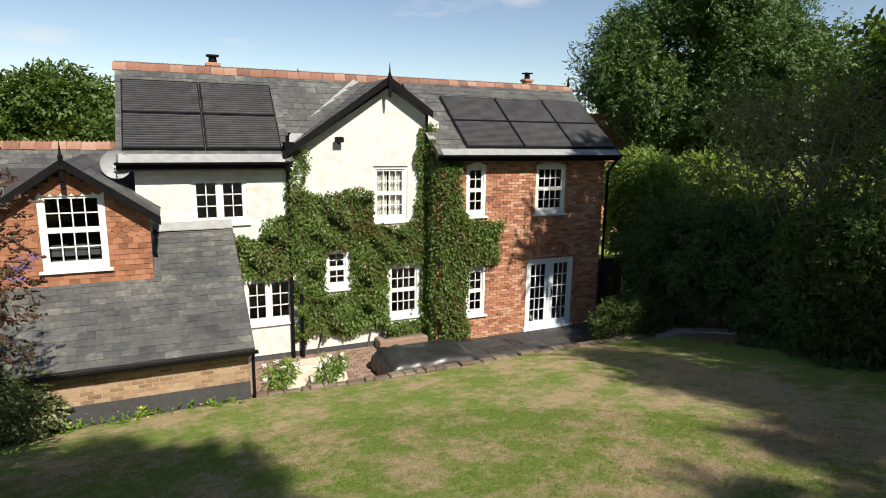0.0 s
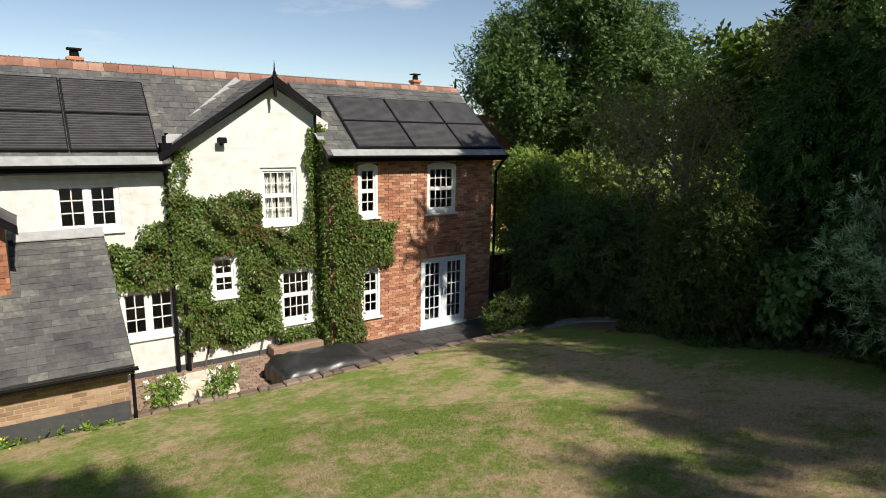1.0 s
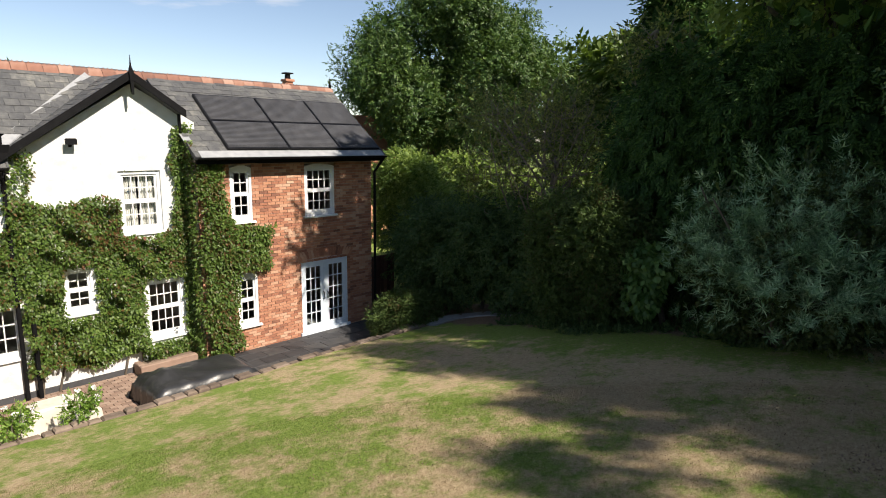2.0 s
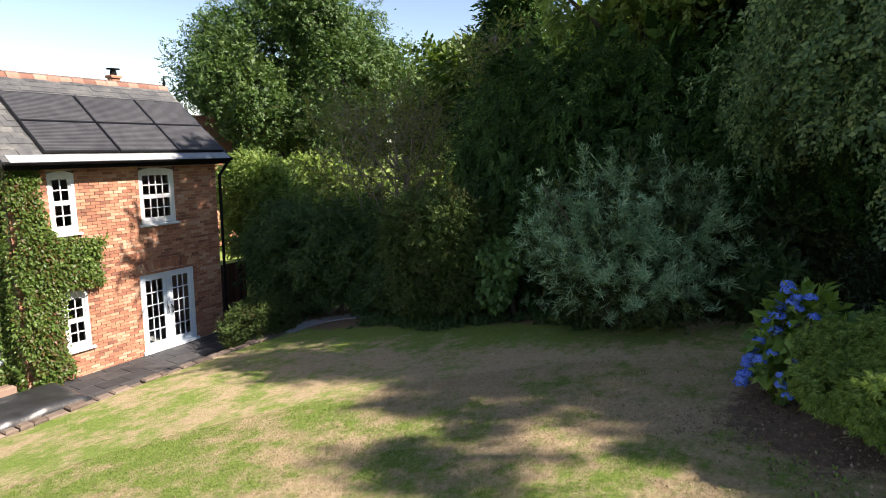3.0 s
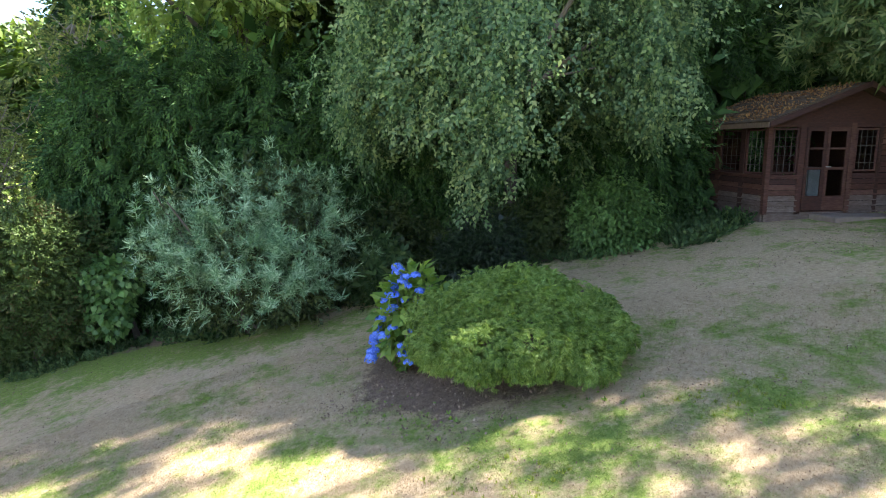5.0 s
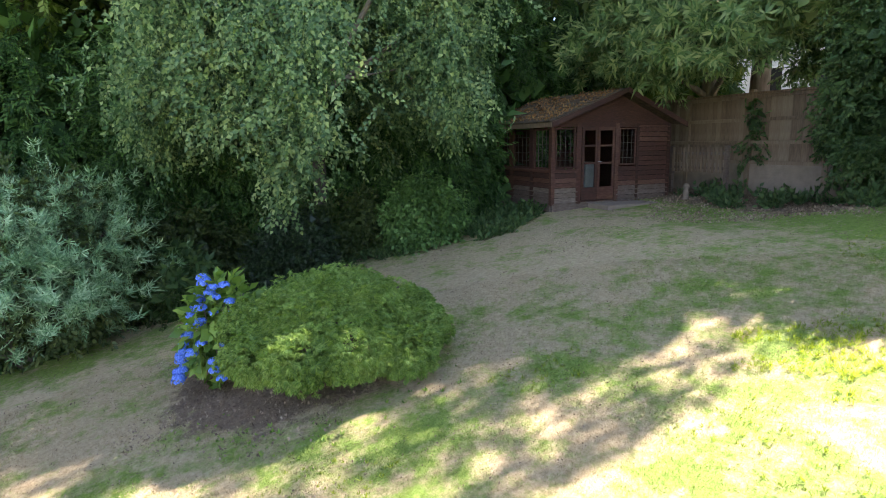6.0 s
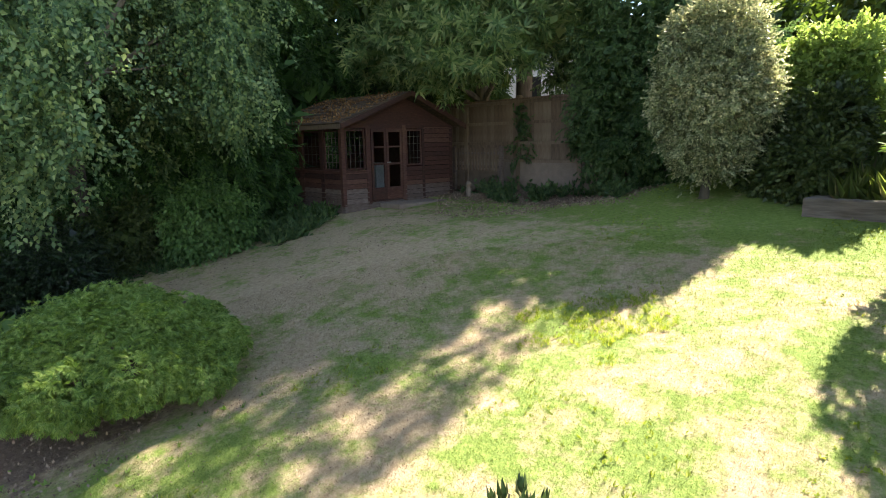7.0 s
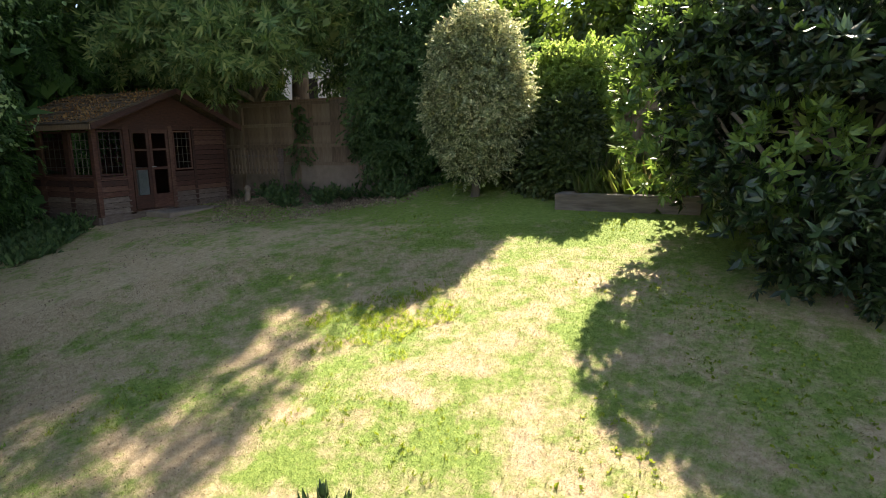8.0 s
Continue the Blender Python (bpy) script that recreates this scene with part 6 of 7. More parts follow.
q = np.stack([-0.2 + (RX + 0.2) * v, u, SH + 0.03 + (RZ - SH) * v + 0.03], 1)
q = q[np.sin(q[:, 1] * 3) * np.sin(q[:, 0] * 5) > -0.55]
q = np.array([tuple(SM @ Vector(p)) for p in q])
part("roof_litter", leaf_mesh("roof_litter", [scatter(diamond(1, 0.6, 0.1), q, frames_for(q, np.tile([0.0, 0.3, 1.0], (len(q), 1)), g, 0.2, 0.7), g.uniform(0.03, 0.07, len(q)))]), material("roof_leaf", [(0.12, 0.055, 0.02), (0.26, 0.13, 0.045), (0.36, 0.22, 0.085)], 9, 0.9, vary=0.6, island=True), shed, "brown fallen leaves on the roof")
urn = tagged(part("garden_ornament", Build().tube([(10.35, -10.35, 4.13), (10.35, -10.35, 4.19), (10.35, -10.35, 4.28), (10.35, -10.35, 4.35), (10.35, -10.35, 4.43), (10.35, -10.35, 4.49)], [0.08, 0.06, 0.07, 0.05, 0.08, 0.04], 10), M_STONE), "small pale stone ornament beside the summerhouse", "ornament")

# ---- fence along the back ----
fence = empty("back_fence", "weathered close-board fence with capped posts", "fence")
FA, FB = Vector((13.6, -11.75, 0)), Vector((-4.0, -11.75, 0))
fdir = (FB - FA).normalized()
fn = Vector((-fdir.y, fdir.x, 0))
FLEN = (FB - FA).length
rng = random.Random(9)
board_me = Build().box(0, 0.128, 0, 0.018, 0, 1.45).mesh("board")
bay = 1.83
for k in range(9):
    o = FA + fdir * (bay * k)
    gz = 4.62
    m = Matrix(((fdir.x, fn.x, 0, o.x), (fdir.y, fn.y, 0, o.y), (0, 0, 1, gz), (0, 0, 0, 1)))
    part("post", Build().soft_box(-0.06, 0.06, -0.06, 0.06, -0.75, 1.92, 0.02, m), M_WOOD_LIGHT, fence)
    part("gravel_board", Build().box(0.06, bay - 0.06, -0.03, 0.03, -0.6, 0.28, m), M_STONE, fence)
    for z in (0.28, 0.72, 1.22, 1.72):
        part("rail", Build().soft_box(0.06, bay - 0.06, -0.055, -0.0, z, z + 0.075, 0.01, m), M_WOOD_LIGHT, fence)
    part("capping", Build().soft_box(0.0, bay, -0.07, 0.07, 1.80, 1.85, 0.012, m), M_WOOD_LIGHT, fence)
    for i in range(13):
        bo = part("board", board_me, M_WOOD_LIGHT, fence)
        bo.matrix_basis = m @ pose(0.065 + 0.131 * i, rng.uniform(0.0, 0.01), 0.32 + rng.uniform(-0.01, 0.01))

picket = empty("picket_fence", "short dark picket fence beside the summerhouse", "fence")
po, pd = Vector((11.5, -11.0, 4.66)), Vector((-1, 0.0, 0)).normalized()
pm = Matrix(((pd.x, -pd.y, 0, po.x), (pd.y, pd.x, 0, po.y), (0, 0, 1, po.z), (0, 0, 0, 1)))
for i in range(14):
    part("picket", Build().hexa([(0.11 * i, 0, 0.05), (0.11 * i + 0.06, 0, 0.05), (0.11 * i + 0.06, 0.02, 0.05), (0.11 * i, 0.02, 0.05)], [(0.11 * i + 0.01, 0, 0.62), (0.11 * i + 0.05, 0, 0.62), (0.11 * i + 0.05, 0.02, 0.62), (0.11 * i + 0.01, 0.02, 0.62)], pm), M_WOOD_LIGHT, picket)
for z in (0.12, 0.45):
    part("rail", Build().box(-0.05, 1.6, 0.02, 0.05, z, z + 0.06, pm), M_WORN, picket)
for u in (-0.08, 1.56):
    part("post", Build().soft_box(u, u + 0.08, 0, 0.08, -0.62, 0.66, 0.015, pm), M_WORN, picket)

# ---- planting along the back ----
holly = tree("holly_tree", "clipped egg-shaped variegated holly on a bare trunk", (4.35, -9.75, 4.35), (4.35, -9.75, 6.0), 0.085, [(4.3, -9.75, 6.25, 0.84, 0.84, 1.45), (4.3, -9.75, 5.95, 0.88, 0.88, 0.98)], 15000, T_SPRIG, 0.11, L_HOLLY, 91, limb_n=4, droop=0.0, lump=0.09, freq=5.0, fill=0.25, bunch=(14, 0.2, 0.075, 0.15))
hedge("backlit_shrub", "tall bright yellow-green shrub lit from behind", lobes(3.1, -11.15, 6.0, 1.0, 0.6, 1.35, 18, 21, 0.28), 3600, T_SPRIG, 0.19, L_LIGHT, 92, [(3.1, -11.15, 4.6, 1.8)], droop=-0.3)
hedge("shade_shrub", "dark evergreen shrub between holly and raised bed", lobes(3.1, -10.5, 5.1, 0.85, 0.7, 0.9, 7, 22, 0.5), 5000, T_SPRIG, 0.2, L_DARK, 93, [(3.1, -10.5, 4.5, 0.8)])
hedge("ivy_mass", "ivy and small trees growing over the fence", [(6.2, -11.3, 5.6, 0.9, 0.7, 1.2), (5.6, -11.6, 6.8, 1.3, 0.9, 1.4), (6.4, -11.5, 7.6, 1.1, 0.9, 1.0), (9.75, -11.6, 5.9, 0.16, 0.12, 0.75), (7.5, -11.45, 5.8, 0.6, 0.4, 1.2), (7.0, -11.5, 7.2, 0.9, 0.7, 1.1), (8.4, -12.1, 7.6, 0.6, 0.4, 0.55), (9.3, -12.1, 8.1, 0.6, 0.4, 0.5), (9.0, -12.2, 7.0, 0.35, 0.3, 0.3)] + [(6.3 + 0.9 * math.sin(2.7 * i), -11.0 - 0.25 * math.cos(1.9 * i), 5.0 + 0.27 * i, 0.42, 0.4, 0.36) for i in range(13)], 9500, T_SPRIG, 0.18, L_HEDGELEAF, 94, [(6.0, -11.6, 4.2, 2.4), (5.5, -11.8, 4.2, 2.6)], droop=0.5, lump=0.3, freq=3.0, bunch=(16, 0.45, 0.13, 0.5))
# lobes above z 11 are unseen, added to shade the lawn and maple
tree("chestnut_tree", "sweet chestnut with long toothed leaves over the summerhouse", (11.4, -12.2, 4.7), (11.2, -11.6, 10.5), 0.22, [(9.6, -9.6, 7.3, 1.6, 1.3, 0.75), (9.7, -9.7, 7.3, 1.0, 1.0, 0.6), (8.3, -10.8, 7.95, 1.1, 0.9, 0.5), (8.9, -10.3, 7.6, 0.7, 0.6, 0.35), (10.6, -10.4, 8.4, 2.2, 1.8, 1.2), (8.8, -11.0, 9.4, 2.0, 1.8, 1.35), (11.8, -9.4, 7.6, 1.5, 1.3, 0.9), (10.6, -9.8, 14.6, 2.0, 2.0, 1.3), (8.8, -8.8, 13.8, 1.2, 1.1, 0.8), (11.8, -8.0, 13.6, 1.7, 1.7, 1.1), (9.6, -11.0, 11.5, 2.0, 1.6, 1.4), (8.1, -10.6, 13.0, 1.1, 1.1, 0.8), (7.1, -9.6, 14.4, 0.8, 0.7, 0.5), (7.6, -11.4, 13.2, 0.9, 0.8, 0.7), (8.2, -11.7, 14.0, 0.8, 0.8, 0.6)], 7600, rosette(8, 1.0, 0.22, 5, 14, 0.35), 0.23, L_CHESTNUT, 95, limb_n=10, droop=0.5, fill=0.2, bunch=(9, 0.5, 0.14, 0.2))
# tall trees beyond the fence shade the garden; the one at (15.6, 0) is added, its crown out of view, to darken the
# hedge
for i, (tx, ty, h, r, n) in enumerate(((17.0, -13.5, 17.5, 4.4, 8000), (11.5, -17.0, 19.0, 4.4, 8000), (19.0, -6.0, 15.0, 4.0, 7000), (13.0, -15.5, 18.0, 2.6, 3500), (15.3, -13.2, 9.5, 2.2, 4000), (18.5, 1.0, 11.0, 3.0, 6000), (15.6, 0.0, 17.0, 3.3, 6000), (-1.5, -17.5, 12.0, 3.4, 6000), (-6.5, -14.0, 11.0, 3.4, 6000))):
    tree("boundary_tree", "tall dark broadleaf tree beyond the garden fence", (tx, ty, 4.3), (tx, ty, h - r * 0.6), 0.3, lobes(tx, ty, h - r, r, r, r * 1.1, 15, 30 + i, 0.4), n, T_CLUMP, 0.55, L_OAK, 110 + i, limb_n=8, group="trees beyond the fence", lump=0.25, freq=1.2)

# plumes invented above the view; their shadows make the streaks on the lawn
tree("streak_caster_tree", "unseen upright plumes added beyond the fence to streak the lawn with shade", (6.6, -13.2, 4.5), (6.4, -12.8, 11.0), 0.09, [(4.75 + 0.25 * i + 0.07 * math.sin(5 * i), -12.7 + 0.25 * math.sin(3 * i), 12.8 + 0.9 * math.sin(2.1 * i), 0.05 + 0.06 * math.sin(3.3 * i) ** 2, 0.2, 3.2 + 0.8 * math.sin(1.3 * i)) for i in range(10)], 2100, T_SPRIG, 0.17, L_BIRCH, 133, limb_n=4, fill=0.0, shell=0.9, bark=M_TWIG)
# added out of view, only for its shadow patch on the near lawn
tree("shadow_caster_tree", "unseen tree added to cast shade on the near lawn", (-2.6, -12.6, 4.4), (0.7, -11.2, 15.5), 0.24, [(0.6, -11.0, 18.0, 2.0, 2.0, 1.8), (1.6, -10.6, 17.6, 1.5, 1.6, 1.3), (-1.2, -11.0, 17.6, 1.9, 2.0, 1.7)], 4600, T_SPRIG, 0.5, L_OAK, 131, limb_n=8, lump=0.25)
# crown lobes added mostly out of view to shade brick facade and hedge bush
tree("shadow_caster_tree", "tree behind the hedge, added to shade the facade and bush", (16.2, 3.0, 1.8), (14.4, 3.6, 11.0), 0.16, [(12.3, 4.2, 12.6, 1.8, 1.6, 1.6), (13.6, 4.3, 12.0, 1.4, 1.4, 1.3), (14.4, 3.6, 9.4, 1.7, 1.9, 1.9), (13.2, 1.2, 10.4, 1.6, 1.6, 1.7), (11.3, 4.8, 11.4, 1.0, 0.9, 0.8), (10.9, 5.9, 9.9, 0.8, 0.8, 0.6)], 3000, T_SPRIG, 0.36, L_LIGHT, 132, limb_n=6, lump=0.3, bunch=(16, 0.6, 0.2, 0.3))

# ---- rhododendron beside the camera ----
rhodo = empty("rhododendron", "large glossy dark green rhododendron", "shrub")
rng = random.Random(13)
add_stems([(limb_path((-1.0, -8.3, 4.1), (-1.0 + rng.uniform(-1.8, 1.8), -8.3 + rng.uniform(-1.0, 1.6), rng.uniform(5.2, 7.6)), rng, 0.2), 0.05, 0.015) for _ in range(14)], M_TWIG, rhodo)
crown("crown", 10500, lobes(-1.0, -8.4, 5.8, 2.4, 1.7, 1.75, 26, 17, 0.32) + [(-0.5, -7.0, 4.9, 0.95, 0.8, 1.2), (-1.6, -6.8, 4.9, 1.0, 0.75, 1.3), (-2.8, -6.8, 5.0, 1.0, 0.8, 1.4), (-1.2, -7.1, 6.2, 1.1, 0.8, 1.0)], T_STAR, 0.14, L_RHODO, rhodo, 120, droop=0.0, fill=0.15, lump=0.3, freq=2.8, bunch=(9, 0.4, 0.13, 0.1), over=lambda p: (((p - np.array([-0.65, -7.0, 5.45])) / np.array([1.1, 1.0, 0.42])) ** 2).sum(1) > 1)

add_stems([([(0.5, -7.5, 6.0), (0.1, -7.3, 5.55), (-0.18, -7.2, 5.15), (-0.24, -7.2, 4.6)], 0.022, 0.03), ([(0.0, -7.4, 5.5), (-0.5, -7.3, 5.45), (-0.95, -7.2, 5.15), (-1.2, -7.4, 4.7)], 0.014, 0.026), ([(0.3, -7.4, 5.2), (-0.2, -7.3, 5.12), (-0.6, -7.4, 5.0)], 0.012, 0.02)], M_TWIG, rhodo)
# young growth; its lighter green also paints sunlight on the shrub's rim
L_YOUNG_SUNLIT = leaf_material("sunlit_young_rhododendron_leaf", [(0.045, 0.09, 0.02), (0.09, 0.16, 0.035), (0.17, 0.25, 0.065)], rough=0.4, through_light=0.35)
crown("sunlit_young_leaves", 620, [(0.9, -8.2, 6.4, 0.8, 0.8, 0.8), (0.2, -8.4, 6.8, 1.0, 0.9, 0.55), (1.0, -7.9, 5.6, 0.6, 0.5, 0.9), (-0.4, -6.95, 5.3, 0.6, 0.5, 0.6)], T_STAR, 0.15, L_YOUNG_SUNLIT, rhodo, 121, droop=-0.4, fill=0.0, shell=0.2, label="young leaf rosettes in lighter green that paints the sunlit rim")

# sleepers of the raised bed
bed = empty("raised_bed", "raised bed edged with weathered oak sleepers", "raised bed")
gz = soil(1.8, -9.3)
part("sleeper", Build().soft_box(0.6, 2.72, -9.42, -9.2, gz - 0.08, gz + 0.24, 0.015), M_SLEEPER, bed)
part("sleeper", Build().soft_box(2.5, 2.72, -11.2, -9.43, gz - 0.05, gz + 0.24, 0.015), M_SLEEPER, bed)
part("soil", Build().box(0.6, 2.5, -11.2, -9.42, gz - 0.1, gz + 0.16), M_SOIL, bed)

# ---- small planting and litter ----
def rose(x, y, z, seed):
    ob = empty("rose_bush", "small leafy rose bush with white blooms", "shrub", group="roses by the terrace")
    r = random.Random(seed)
    add_stems([(limb_path((x, y, z), (x + r.uniform(-0.35, 0.35), y + r.uniform(-0.2, 0.2), z + r.uniform(0.35, 0.8)), r, 0.1), 0.012, 0.005) for _ in range(7)], M_TWIG, ob)
    crown("leaves", 230, [(x - 0.05, y, z + 0.38, 0.28, 0.2, 0.3), (x + 0.15, y, z + 0.5, 0.16, 0.16, 0.22)], T_SPRIG, 0.11, L_HYDRANGEA, ob, seed, fill=0.1, shell=0.8)
    g = np.random.default_rng(seed)
    for k in range(6):
        c = (x + r.uniform(-0.35, 0.35), y - 0.15 + r.uniform(-0.1, 0.1), z + r.uniform(0.45, 0.85))
        d = g.normal(size=(14, 3))
        d /= np.linalg.norm(d, axis=1, keepdims=True)
        part("bloom", leaf_mesh("bloom", [scatter(diamond(1, 0.9), np.array(c) + d * 0.01, frames_for(d, d, g, 1, 0.2, 0, 0.2), np.full(14, 0.05))]), M_WHITE_FLOWER, ob, "white bloom")


rose(1.75, 11.35, 0.35, 401)
rose(2.75, 11.3, 0.35, 402)

slab = Build()
prof = [(0.0, 0.0), (0.02, 0.26), (0.14, 0.42), (0.4, 0.50), (0.9, 0.50), (1.2, 0.42), (1.35, 0.24), (1.38, 0.0)]
slab.hexa([(1.95 + u, 12.2 + 0.05 * math.sin(3 * u), w) for u, w in prof], [(1.95 + u, 12.75, w * 0.96) for u, w in prof])
tagged(part("cream_stone", slab, M_CREAM), "rounded cream stone slab on the terrace", "stone slab")

# brick planter against the creeper
planter = empty("brick_planter", "low red brick planter at the creeper's foot", "planter")
part("planter_wall", Build().soft_box(4.6, 5.9, 13.75, 13.9, 0.0, 0.26, 0.02), M_PAVER, planter)
part("planter_wall", Build().soft_box(4.6, 4.75, 13.9, 14.2, 0.0, 0.26, 0.02), M_PAVER, planter)
part("soil", Build().box(4.75, 5.9, 13.9, 14.2, 0.0, 0.22), M_SOIL, planter)

# curved brick bed edge at the hedge foot
bedwall = empty("curved_bed_wall", "low curved brick wall of a flower bed", "wall")
for k in range(22):
    a = radians(200 - 6.2 * k)
    cx, cy, R = 12.9, 9.2, 1.75
    m = Matrix.Translation((cx + R * math.cos(a), cy + R * 0.95 * math.sin(a), 0.12)) @ Matrix.Rotation(a + math.pi / 2, 4, "Z")
    for j in range(4):
        part("brick", Build().soft_box(-0.1, 0.085, -0.06, 0.06, 0.075 * j + 0.1, 0.075 * j + 0.165, 0.008, m), M_BRICK_PART, bedwall)
# stone pier where the retaining wall ends
pier = empty("stone_pier", "sandy stone block at the end of the retaining wall", "stone block")
part("block", Build().soft_box(10.1, 10.75, 11.0, 11.4, -0.1, 0.55, 0.03), M_STONE, pier)
part("cap", Build().soft_box(10.75, 11.25, 10.95, 11.35, -0.1, 0.48, 0.05), M_STONE, pier)
gate = empty("side_gate", "dark slatted gate beside the house corner", "gate")
for k in range(9):
    part("slat", Build().soft_box(11.62 + 0.15 * k, 11.75 + 0.15 * k, 14.6, 14.63, 0.0, 1.7, 0.01), M_WOOD, gate)
for z in (0.3, 1.3):
    part("rail", Build().soft_box(11.6, 13.0, 14.63, 14.68, z, z + 0.1, 0.01), M_WOOD, gate)

# plants at the left edge, by the low wing
purple = empty("purple_shrub", "tall purple-leaved shrub with mauve flower spikes", "shrub")
r5 = random.Random(55)
add_stems([(limb_path((-2.3, 8.4, 1.0), (-2.1 + r5.uniform(-0.8, 0.8), 8.3 + r5.uniform(-0.6, 0.6), r5.uniform(3.5, 5.4)), r5, 0.1), 0.03, 0.008) for _ in range(9)], M_TWIG, purple)
crown("crown", 620, [(-2.45, 8.4, 4.2, 0.95, 0.8, 1.4), (-1.95, 8.2, 3.6, 0.5, 0.5, 1.1)], T_SPRIG, 0.15, L_PURPLE, purple, 56, fill=0.0, shell=0.9, label="reddish purple leaves")
crown("lower_leaves", 330, [(-2.35, 8.4, 2.2, 0.8, 0.7, 0.75)], T_SPRIG, 0.16, L_DARK, purple, 57, fill=0.1, shell=0.8)
for k in range(3):
    c = np.array([-1.75 + 0.08 * k, 8.0, 3.75 + 0.12 * k])
    g = np.random.default_rng(60 + k)
    q = c + np.stack([np.linspace(0, 0.2, 40), g.normal(size=40) * 0.015, g.normal(size=40) * 0.02], 1)
    part("flower_spike", leaf_mesh("flower_spike", [scatter(diamond(1, 0.8), q, frames_for(q, g.normal(size=(40, 3)), g), np.full(40, 0.03))]), leaf_material("mauve_floret", [(0.16, 0.10, 0.30), (0.28, 0.2, 0.45)]), purple, "mauve flower spike")
hedge("wall_shrub", "small variegated shrub by the brick wall", [(-2.6, 10.9, 0.85, 0.8, 0.3, 0.45)], 900, T_SPRIG, 0.14, L_HOLLY, 58, [(-2.6, 10.9, 0.5, 0.3)])

# weeds with yellow flowers along the low wall
weeds = empty("wall_weeds", "weeds with yellow flowers along the low wall", "weeds")
g = np.random.default_rng(61)
wx = np.concatenate([g.uniform(-2.0, 1.1, 26), g.normal(-0.7, 0.2, 34), g.normal(0.5, 0.1, 14), g.normal(-1.7, 0.1, 12)])
wp = np.stack([wx, g.uniform(10.85, 11.1, len(wx)), soil(0, 10.95) + 0 * wx], 1)
part("leaves", leaf_mesh("leaves", [scatter(T_SPRIG, wp, frames_for(wp, np.tile([0, -0.2, 1.0], (len(wp), 1)), g, 1, 0.5), g.uniform(0.06, 0.2, len(wp)))]), L_HYDRANGEA, weeds)
fp = np.stack([g.normal(-0.6, 0.5, 28), g.uniform(10.75, 11.0, 28), soil(0, 10.9) + g.uniform(0.06, 0.28, 28)], 1)
petal = compose([(diamond(1, 0.8, 0), Matrix.Rotation(2 * math.pi * i / 5, 4, "Z")) for i in range(5)])
part("blossoms", leaf_mesh("blossoms", [scatter(petal, fp, frames_for(fp, np.tile([0, -0.4, 0.8], (28, 1)), g, 0.2, 0.6), np.full(28, 0.018))]), M_YELLOW, weeds, "tiny yellow blossoms")


def on_ground(n, region, seed, keep=None):
    g = np.random.default_rng(seed)
    x0, x1, y0, y1 = region
    x, y = g.uniform(x0, x1, n), g.uniform(y0, y1, n)
    if keep is not None:
        k = keep(x, y)
        x, y = x[k], y[k]
    z = np.array([terrain(a, c) for a, c in zip(x.tolist(), y.tolist())])
    return np.stack([x, y, z], 1), g


def ground_plants(name, label, n, region, template, size, mat, seed, keep=None, up=1.0, category="plants"):
    p, g = on_ground(n, region, seed, keep)
    o = np.tile([0.0, 0.0, 1.0], (len(p), 1))
    me = leaf_mesh(name, [scatter(template, p, frames_for(p, o, g, up, 0.55), size * g.uniform(0.6, 1.4, len(p)))])
    return tagged(part(name, me, mat), label, category, kind="stuff")


ground_plants("hedge_foot_plants", "low green plants along the hedge foot", 1500, (10.6, 12.2, -4.0, 9.0), compose([(T_SPRIG, Matrix.Rotation(2.1 * i, 4, "Y") @ Matrix.Rotation(0.9, 4, "X")) for i in range(3)]), 0.15, L_HEDGELEAF, 201, keep=lambda x, y: x > 11.0 + 0.35 * np.sin(y * 1.7) - 0.25 * (y < 0))
ground_plants("fence_foot_plants", "ferns and weeds along the fence foot", 430, (3.6, 11.0, -11.7, -9.7), compose([(T_SPRIG, Matrix.Rotation(2.1 * i, 4, "Y") @ Matrix.Rotation(0.8, 4, "X")) for i in range(3)]), 0.24, L_HEDGELEAF, 202, keep=lambda x, y: (y < -10.3 + 0.4 * np.sin(x * 2.3)) & (np.sin(x * 4.1 + 2 * np.sin(y * 3)) + 0.6 * np.sin(y * 5 + x) > 0.0))
ground_plants("shed_foot_plants", "low ferns in front of the summerhouse side", 330, (10.3, 12.4, -7.2, -5.2), compose([(T_SPRIG, Matrix.Rotation(2.1 * i, 4, "Y") @ Matrix.Rotation(0.9, 4, "X")) for i in range(3)]), 0.2, L_HEDGELEAF, 203, keep=lambda x, y: x + 0.6 * y > 6.9)
ground_plants("bed_grass", "tall dry grass in the raised bed", 900, (0.7, 2.45, -11.0, -9.5), compose([(diamond(1, 0.05, 0.3), Matrix.Rotation(2.1 * i, 4, "Y") @ Matrix.Rotation(0.3, 4, "X")) for i in range(4)]), 0.45, L_GRASS, 204)

# lawn blades: short tufts over the nearer lawn
T_TUFT = compose([(diamond(1 - 0.1 * (i % 3), 0.1, 0.3), Matrix.Rotation(2 * math.pi * i / 5 + 0.3 * (i % 2), 4, "Y") @ Matrix.Rotation(radians(25 + 14 * (i % 4)), 4, "X")) for i in range(5)])


def lawn_area(x, y):
    return ((x > -2.2) | (y < 9.0)) & (y < 10.9) & (y > -10.4) & (x < 11.3) & ~((y < -9.2) & (x < 2.8)) & (np.hypot(x - 6.4, (y + 1.3)) > 1.15) & ((np.hypot(x, y) > 2.6))


def lawn_tufts(name, label, n, seed, mat, size, test, template=T_TUFT, up=1.0):
    return ground_plants(name, label, n, (-3.2, 11.3, -10.4, 10.9), template, size, mat, seed, keep=lambda x, y: lawn_area(x, y) & test(x, y), category="grass", up=up)


